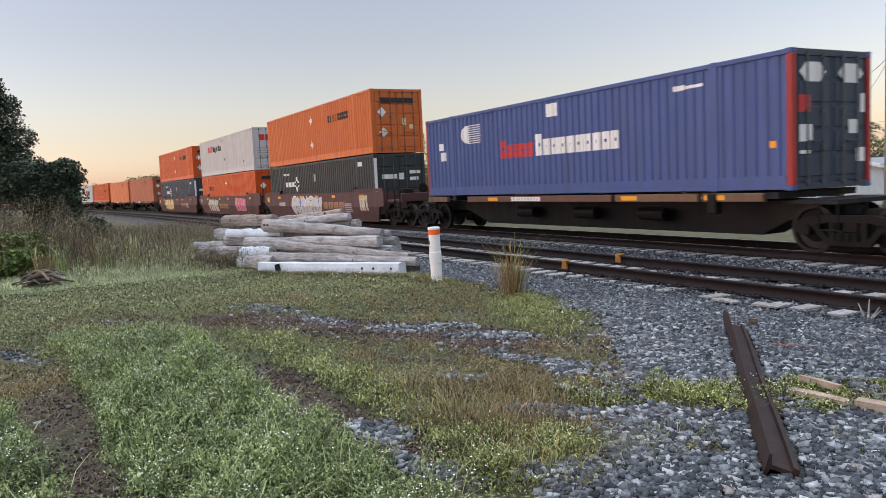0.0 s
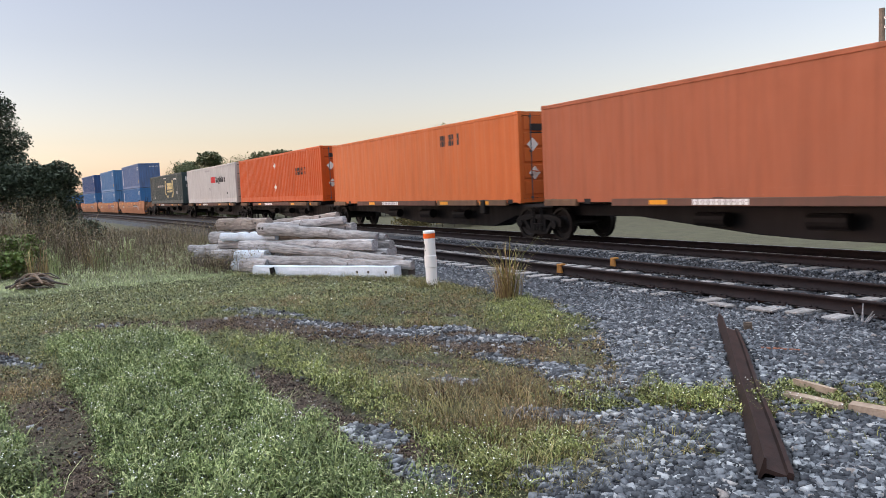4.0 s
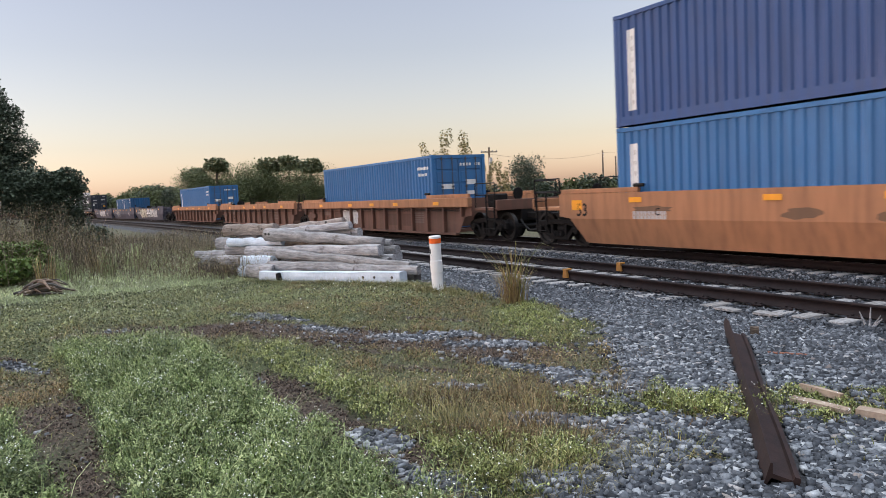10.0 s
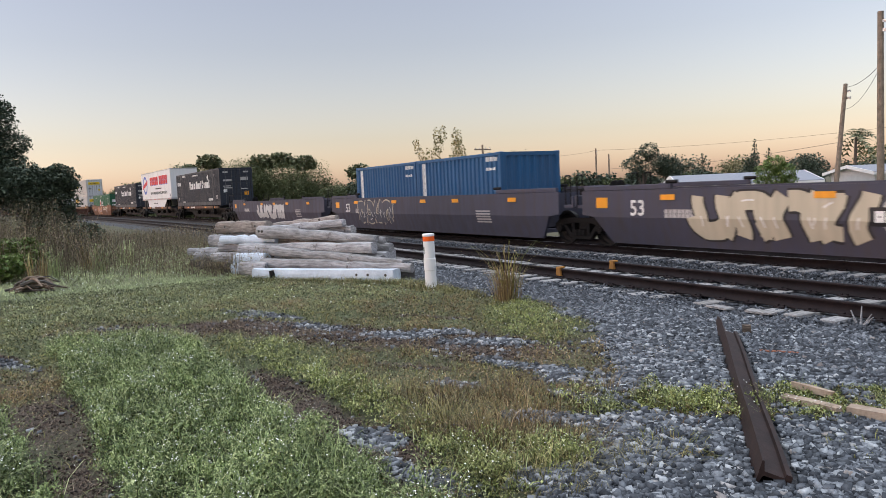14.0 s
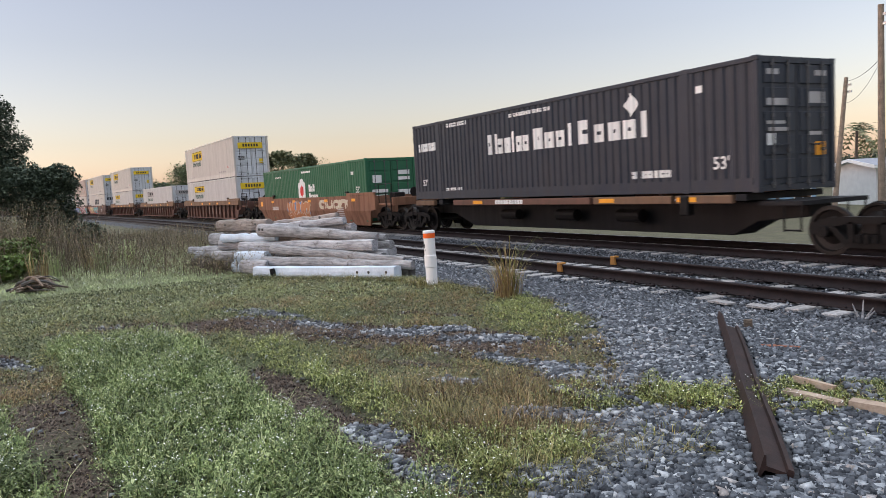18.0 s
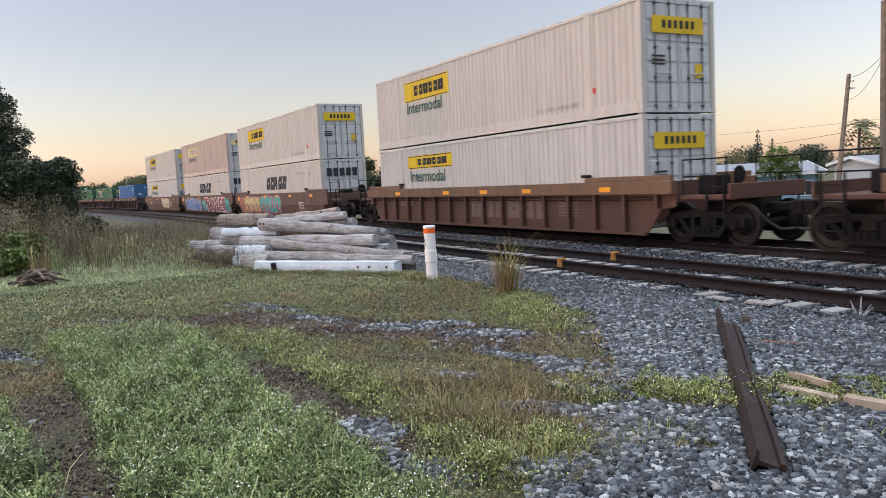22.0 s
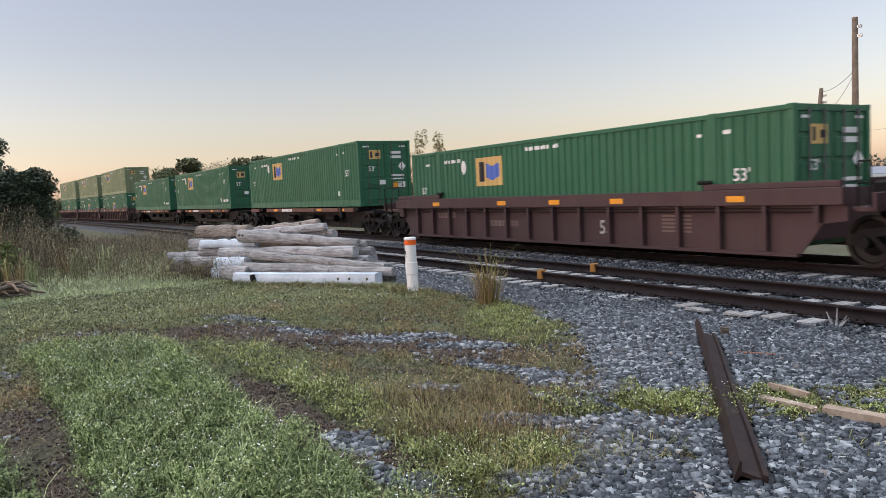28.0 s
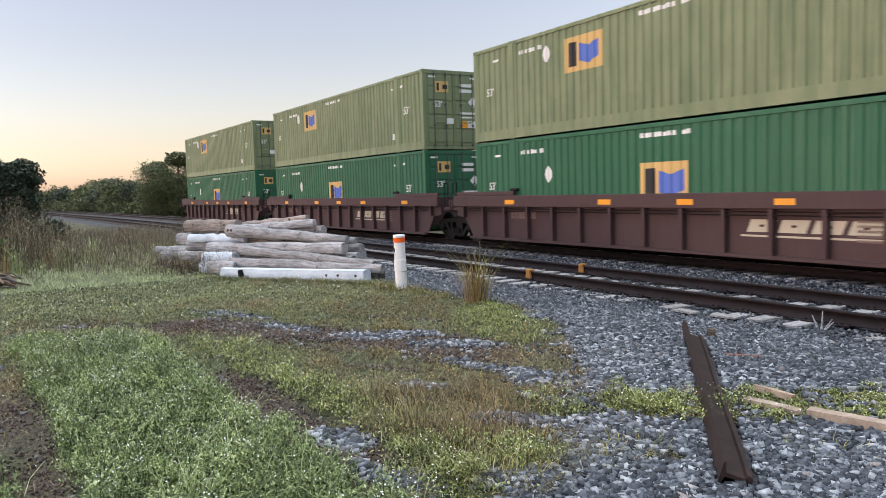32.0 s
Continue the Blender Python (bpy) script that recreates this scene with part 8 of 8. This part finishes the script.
def palm(x, y, height, fronds, reach, mat, label, droop=0.9, head=1.0, lean=0.0):
    z = land(x, y)
    root = tagged(new("palm_tree"), label, "palm tree")
    root.location = (x, y, z)
    bm = bmesh.new()
    rod(bm, (0, 0, -0.2), (lean, 0, height), 0.17, 8, 0.13)
    part("trunk", bm, BARK, root)
    V, F, off = [], [], 0
    for k in range(fronds):
        a, el = rng.random() * 6.28, rng.uniform(-0.5 if droop > 1.15 else -1.0, 1.4)
        d = np.array((math.cos(a) * math.cos(el), math.sin(a) * math.cos(el), math.sin(el)))
        side = np.array((-math.sin(a), math.cos(a), 0))
        n = 7
        spine = [np.array((lean, 0, height)) + d * reach * q - np.array((0, 0, droop * reach * q * q * 0.55)) for q in np.linspace(0, 1, n)]
        for i in range(1, n):
            for s in (-1, 1):
                w = reach * 0.26 * head * (1 - 0.6 * abs(i / n - 0.55))
                p, q = spine[i - 1] * 0.55 + spine[i] * 0.45, spine[i]
                tip = q + side * s * w + d * w * 0.5 - np.array((0, 0, w * 0.55))
                V += [p, q, tip]
                F.append((off, off + 1, off + 2))
                off += 3
        for p, q in zip(spine, spine[1:]):
            V += [p - side * 0.02, p + side * 0.02, q]
            F.append((off, off + 1, off + 2))
            off += 3
    np_mesh("fronds", np.array(V), np.array(F), mat, root)
    return root


# cabbage palms and oaks behind the line
for px_, py_, h, n in ((-110, 19.5, 7.9, 46), (-107, 22.0, 9.2, 50), (-104, 28.5, 8.8, 52), (-103, 31.0, 9.0, 54), (-101, 33.5, 8.4, 46), (-93.4, 38.5, 6.6, 44)):
    root = tagged(new("palm_tree"), "cabbage palm with a dense fan head", "palm tree")
    root.location = (px_, py_, land(px_, py_))
    part("trunk", rod(bmesh.new(), (0, 0, -0.2), (0, 0, h), 0.17, 8, 0.13), BARK, root)
    h *= 0.93
    v, f = foliage([(0, 0, h, 1.7, 1.7, 1.0), (0.9, 0.3, h - 0.3, 0.7, 0.7, 0.5), (-0.8, -0.5, h + 0.2, 0.7, 0.7, 0.5), (0.2, 0.9, h - 0.4, 0.7, 0.7, 0.6), (0, -1.0, h - 0.2, 0.6, 0.7, 0.5)], 1500, 0.34, 0.45)
    np_mesh("crown", v, f, M_PALM, root)
for x, y, h, w in ((-112, 21, 9.0, 8), (-106.5, 24, 9.6, 8), (-100.5, 31.5, 8.6, 8), (-97, 37, 5.4, 7), (-110, 29, 9.0, 8), (-107, 19.5, 8.2, 7), (-104, 27, 8.6, 7), (-101, 34.5, 8.0, 7), (-98, 40, 5.4, 7)):
    tree(x, y, h * 0.88, lobes_of(w * 1.15, w * 1.15, 0.0, h * 0.88, 9, x), 13000, 0.17, M_OAK, "green oak among the cabbage palms", "tree", 0.16, 0.2)

# bamboo thicket: a dense foot, thin feathery tips
for k in range(22):
    x, y = -57 + belt.uniform(-3, 3), 26.6 + k * 0.47 + belt.uniform(-0.4, 0.4)
    tall = k in (5, 7, 8, 10, 12, 15)
    h = belt.uniform(6.6, 8.2) if tall else belt.uniform(4.0, 5.8)
    n = 9 if tall else 6
    lob = [(belt.uniform(-0.35, 0.35), belt.uniform(-0.35, 0.35), h * q, 0.3 + 0.8 * max(0, 0.75 - q), 0.3 + 0.8 * max(0, 0.75 - q), h * 0.1) for q in np.linspace(0.15, 0.98, n)]
    tree(x, y, h, lob, 2600, 0.13, M_BAMBOO, "tall thin bamboo with sparse pale leaves", "bamboo", 0.03, 0.75)
# hedge of scrub behind the ballast, then single trees
for k in range(24):
    x, y = -92 + k * 1.55 + belt.uniform(-1, 1), 37 + k * 1.1 + belt.uniform(-1, 1)
    tree(x, y, 4.2, lobes_of(5, 5, 0.0, belt.uniform(3.4, 4.9), 5, x), 2400, 0.26, M_DARK if k % 3 else M_OAK, "dark hedge bush behind the line", "bush", 0.06, 0.15)
tree(-64.4, 44.2, 6.6, lobes_of(4.6, 4.6, 2.0, 6.5, 9, 3), 5200, 0.15, M_DARK, "spreading dark tree above the hedge", holes=0.4)
tree(-58.2, 54.9, 7.2, [(-0.9, -0.6, 5.0, 1.0, 1.0, 0.75), (0.5, 0.4, 6.3, 0.95, 0.95, 0.8), (-0.2, 0, 5.7, 0.9, 0.9, 0.7), (1.0, 0.8, 5.3, 0.75, 0.75, 0.7), (-0.8, -0.5, 4.0, 0.7, 0.7, 0.5), (0.3, 0.2, 4.4, 0.9, 0.9, 0.5)], 5200, 0.13, M_DARK, "airy tree with a rounded top", holes=0.45)
tree(-58.0, 58.0, 5.6, lobes_of(3.2, 3.0, 2.2, 6.0, 8, 6), 4600, 0.14, M_DARK, "dark tree beside an airy one", holes=0.25)
tree(-34.3, 44.2, 5.0, [(-0.45, -0.4, 3.6, 0.68, 0.68, 0.55), (0.45, 0.4, 3.5, 0.68, 0.68, 0.6), (0, 0, 4.1, 0.66, 0.66, 0.55), (-0.7, -0.55, 3.0, 0.46, 0.46, 0.35), (0.7, 0.6, 3.0, 0.46, 0.46, 0.35), (0.1, 0, 3.1, 0.7, 0.7, 0.5)], 7500, 0.085, M_LIGHT, "light green tree in front of a house", holes=0.2)
tree(-58.4, 71.1, 5.6, lobes_of(2.6, 2.6, 1.5, 5.6, 6, 8), 2600, 0.15, M_DARK, "dark shrubby tree behind a roof", holes=0.35)
tree(-52.6, 73.0, 5.4, lobes_of(3.8, 3.8, 2.0, 5.4, 8, 9), 3600, 0.14, M_DARK, "airy dark tree behind the bungalow", holes=0.5)
tree(-49.5, 75.2, 4.4, lobes_of(3.6, 3.6, 1.0, 4.4, 7, 10), 3000, 0.16, M_DARK, "dark tree beside a palm", holes=0.3)
tree(-46.6, 77.0, 4.8, lobes_of(4.6, 4.6, 1.0, 4.8, 7, 11), 3600, 0.16, M_DARK, "dark tree beyond the poles", holes=0.4)
tree(-71.7, 83.5, 5.6, lobes_of(4.4, 4.4, 2.0, 5.6, 8, 12), 2600, 0.16, M_OLIVE, "thin far tree above the roofs", holes=0.6)
for k in range(7):
    x, y = -88 + k * 6, 92 + k * 6.5
    tree(x, y, 6, lobes_of(9, 8, 0.5, belt.uniform(5.0, 6.6), 7, x + 3), 2200, 0.3, M_OAK if k % 2 else M_DARK, "distant tree behind the houses", "tree", 0.15, 0.3)
palm(-46.5, 71.4, 6.6, 34, 2.4, M_PALM, "coconut palm with long drooping fronds", 1.2, 0.9, 0.3)
for x, y, h in ((-79.3, 86.4, 6.6), (-62.0, 76.3, 7.4), (-61.0, 77.5, 6.4)):
    root = tagged(new("conifer"), "slim dark conifer above the roofs", "conifer")
    root.location = (x, y, land(x, y))
    bm = bmesh.new()
    rod(bm, (0, 0, 0), (0, 0, h), 0.12, 7, 0.03)
    part("trunk", bm, BARK, root)
    lob = [(0, 0, h * q, 1.5 * (1.02 - q) + 0.15, 1.5 * (1.02 - q) + 0.15, 0.22) for q in np.linspace(0.3, 1.0, 11)]
    v, f = foliage(lob, 1800, 0.16, 0.3)
    np_mesh("crown", v, f, M_DARK, root)


# houses
WALL_BLUE = matte("pale_blue_render", (0.2, 0.33, 0.46), (0.27, 0.42, 0.56), 0.8, 2, 0.1)
WALL_WHITE = matte("white_render", (0.55, 0.55, 0.54), (0.7, 0.7, 0.68), 0.8, 2, 0.1)
ROOF_GREY = matte("grey_shingle", (0.2, 0.21, 0.24), (0.33, 0.34, 0.38), 0.85, 8, 0.3)
TRIM_WHITE = painted("white_trim", (0.75, 0.75, 0.74), 0.5, wear=0.08)
DARK_PANE = painted("dark_pane", (0.03, 0.04, 0.05), 0.1, wear=0.0)


def house(x, y, turn, length, width, wall_h, rise, wall_mat, label, windows):
    root = tagged(new("house"), label, "house")
    bm = box(bmesh.new(), -length / 2, length / 2, -width / 2, width / 2, 0, wall_h)
    a = [bm.verts.new((s * length / 2, q, z)) for s in (-1, 1) for q, z in ((-width / 2, wall_h), (width / 2, wall_h), (0, wall_h + rise))]
    bm.faces.new(a[:3])
    bm.faces.new(a[3:][::-1])
    part("wall", bm, wall_mat, root)
    o, t = 0.5, 0.14
    for s in (-1, 1):
        drop = rise / (width / 2) * o
        bm = bmesh.new()
        pts = [(-s * 0.0, wall_h + rise), (s * (width / 2 + o), wall_h - drop)]
        v = [bm.verts.new((e * (length / 2 + o), q, z + h)) for h in (0.02, t) for e in (-1, 1) for q, z in pts]
        for q in ((0, 1, 3, 2), (4, 6, 7, 5), (0, 2, 6, 4), (1, 5, 7, 3), (0, 4, 5, 1), (2, 3, 7, 6)):
            bm.faces.new([v[i] for i in q])
        bmesh.ops.recalc_face_normals(bm, faces=bm.faces[:])
        part("roof", bm, ROOF_GREY, root)
        bm = box(bmesh.new(), -length / 2 - o, length / 2 + o, s * (width / 2 + o) - 0.03, s * (width / 2 + o) + 0.03, wall_h - drop - 0.12, wall_h - drop + 0.1)
        part("fascia", bm, TRIM_WHITE, root)
        for e in (-1, 1):
            bm = bmesh.new()
            p = [(s * (width / 2 + o), wall_h - drop), (0, wall_h + rise)]
            v = [bm.verts.new((e * (length / 2 + o) + k, q, z + h)) for k in (-0.03, 0.03) for q, z in p for h in (-0.1, 0.16)]
            for q in ((0, 1, 3, 2), (4, 6, 7, 5), (0, 2, 6, 4), (1, 5, 7, 3), (0, 4, 5, 1), (2, 3, 7, 6)):
                bm.faces.new([v[i] for i in q])
            bmesh.ops.recalc_face_normals(bm, faces=bm.faces[:])
            part("bargeboard", bm, TRIM_WHITE, root)
    for wx, side in windows:
        if side == "front":
            bm = box(bmesh.new(), wx - 0.65, wx + 0.65, -width / 2 - 0.05, -width / 2 + 0.02, 0.95, 2.15)
            w = part("window", bm, TRIM_WHITE, root)
            for k in (-0.3, 0.3):
                bm = box(bmesh.new(), wx + k - 0.25, wx + k + 0.25, -width / 2 - 0.06, -width / 2 - 0.03, 1.03, 2.07)
                part("pane", bm, DARK_PANE, w)
        else:
            bm = box(bmesh.new(), -length / 2 - 0.05, -length / 2 + 0.02, wx - 0.6, wx + 0.6, 0.95, 2.15)
            w = part("window", bm, TRIM_WHITE, root)
            bm = box(bmesh.new(), -length / 2 - 0.06, -length / 2 - 0.03, wx - 0.5, wx + 0.5, 1.03, 2.07)
            part("pane", bm, DARK_PANE, w)
    root.matrix_world = pose(x, y, land(x, y), 0, 0, turn)
    return root


house(-43.2, 50.9, 55, 9.6, 7.5, 2.8, 0.7, WALL_BLUE, "pale blue bungalow with a grey shingle roof", ((-3.5, "front"), (0.5, "front"), (3.8, "front"), (-1.5, "end"), (1.6, "end")))
house(-38.6, 64.5, 66, 7, 6, 3.2, 0.5, WALL_WHITE, "white flat-roofed house beyond the poles", ((-1.5, "front"), (1.5, "front")))


# poles and wires
def utility_pole(base, top, r, label, arm=0.0):
    root = tagged(new("utility_pole"), label, "utility pole", "utility poles")
    b, t = Vector(base), Vector(top)
    root.location = b
    bm = bmesh.new()
    rod(bm, (0, 0, -0.3), t - b, r, 12, r * 0.72)
    part("shaft", bm, POLE_WOOD, root)
    d = (t - b)
    if arm:
        bm = box(bmesh.new(), d.x - 0.06, d.x + 0.06, d.y - arm, d.y + arm, d.z - 0.55, d.z - 0.43)
        part("cross_arm", bm, POLE_WOOD, root)
        for k in (-0.9, -0.4, 0.4, 0.9):
            bm = bmesh.new()
            rod(bm, (d.x, d.y + k * arm, d.z - 0.43), (d.x, d.y + k * arm, d.z - 0.27), 0.05, 8, 0.035)
            part("insulator", bm, GALV, root)
        bm = bmesh.new()
        rod(bm, (d.x + 0.25, d.y, d.z - 1.9), (d.x + 0.25, d.y, d.z - 1.1), 0.2, 12)
        part("transformer", bm, GALV, root)
    else:
        for k, z in ((0.14, 0.5), (0.16, 0.9)):
            bm = box(bmesh.new(), d.x - 0.05, d.x + r + k, d.y - 0.05, d.y + 0.05, d.z - z, d.z - z + 0.12)
            part("bracket", bm, GALV, root)
    return root


def wire(p, q, sag, r=0.012):
    p, q = Vector(p), Vector(q)
    n, k = 14, 5
    side = (q - p).cross(Vector((0, 0, 1))).normalized()
    bm = bmesh.new()
    loops = []
    for i in range(n + 1):
        c = p.lerp(q, i / n) - Vector((0, 0, sag * 4 * (i / n) * (1 - i / n)))
        loops.append([bm.verts.new(c + side * r * math.cos(2 * math.pi * j / k) + Vector((0, 0, r * math.sin(2 * math.pi * j / k)))) for j in range(k)])
    for a, b in zip(loops, loops[1:]):
        for j in range(k):
            bm.faces.new((a[j], a[(j + 1) % k], b[(j + 1) % k], b[j]))
    tagged(part("overhead_wire", bm, BLACK), "thin dark overhead wire between poles", "wire", "overhead wires")


POLE_A, POLE_B = (-28.6, 43.2, 6.9), (-20.6, 33.6, 8.7)
utility_pole((-28.6, 41.8, land(-28.6, 41.8)), POLE_A, 0.16, "short leaning grey utility pole")
utility_pole((-20.6, 33.6, land(-20.6, 33.6)), POLE_B, 0.17, "tall brown utility pole with brackets")
utility_pole((-68.7, 42.4, land(-68.7, 42.4)), (-68.7, 42.4, 6.2), 0.14, "distant utility pole with a cross arm", 1.0)
utility_pole((-86.7, 72.8, land(-86.7, 72.8)), (-86.7, 72.8, 6.6), 0.15, "distant bare utility pole")
utility_pole((-86.0, 74.6, land(-86.0, 74.6)), (-86.0, 74.6, 5.7), 0.14, "distant bare utility pole")
wire((-28.6, 43.1, 6.7), (-20.6, 33.6, 6.4), 0.25)
wire((-28.6, 42.9, 5.4), (-20.6, 33.6, 6.3), 0.5, 0.01)
wire((-68.7, 42.4, 5.5), (-86.7, 72.8, 6.3), 0.7)
wire((-86.7, 72.8, 6.3), (-40.0, 100.0, 8.0), 0.9, 0.014)
wire((-28.6, 43.1, 3.5), (-86.0, 74.6, 3.6), 0.5, 0.012)
# ---- what moves: the train, and its wheels on their trucks ----
def travelled(t):
    return 22.381 * t - 0.011108 * t * t


def motions():
    for ob, s, z in RIDERS:
        rows = []
        for t in range(0, 33):
            x = s + travelled(t)
            rows.append((t, pose(x, MAIN_MID + float(sway(x)), z, 0, 0, math.degrees(heading(x)))))
        walk(ob, rows)
    turns = []
    for k in range(0, 32 * FPS + 1):
        turns.append((k / FPS, math.degrees(travelled(k / FPS) / WHEEL_R)))
    lead, trail = WHEELSETS[0]
    for w, x in ((lead, 0.89), (trail, -0.89)):
        walk(w, [(t, pose(x, 0, WHEEL_R, 0, a % 360, 0)) for t, a in turns])
    for pair in axle_pairs():
        for w, keyed in zip(pair, (lead, trail)):
            if w is keyed:
                continue
            w.rotation_mode = "QUATERNION"
            data = w.animation_data_create()
            data.action = keyed.animation_data.action
            data.action_slot = keyed.animation_data.action_slot


def axle_pairs():
    """The leading and the trailing axle of every truck, copies included."""
    for ob in list(scene.objects):
        if ob.name.split(".")[0] == "truck":
            ax = sorted((c for c in ob.children if c.name.split(".")[0] == "wheelset"), key=lambda c: -c.location.x)
            yield ax[0], ax[1]


motions()
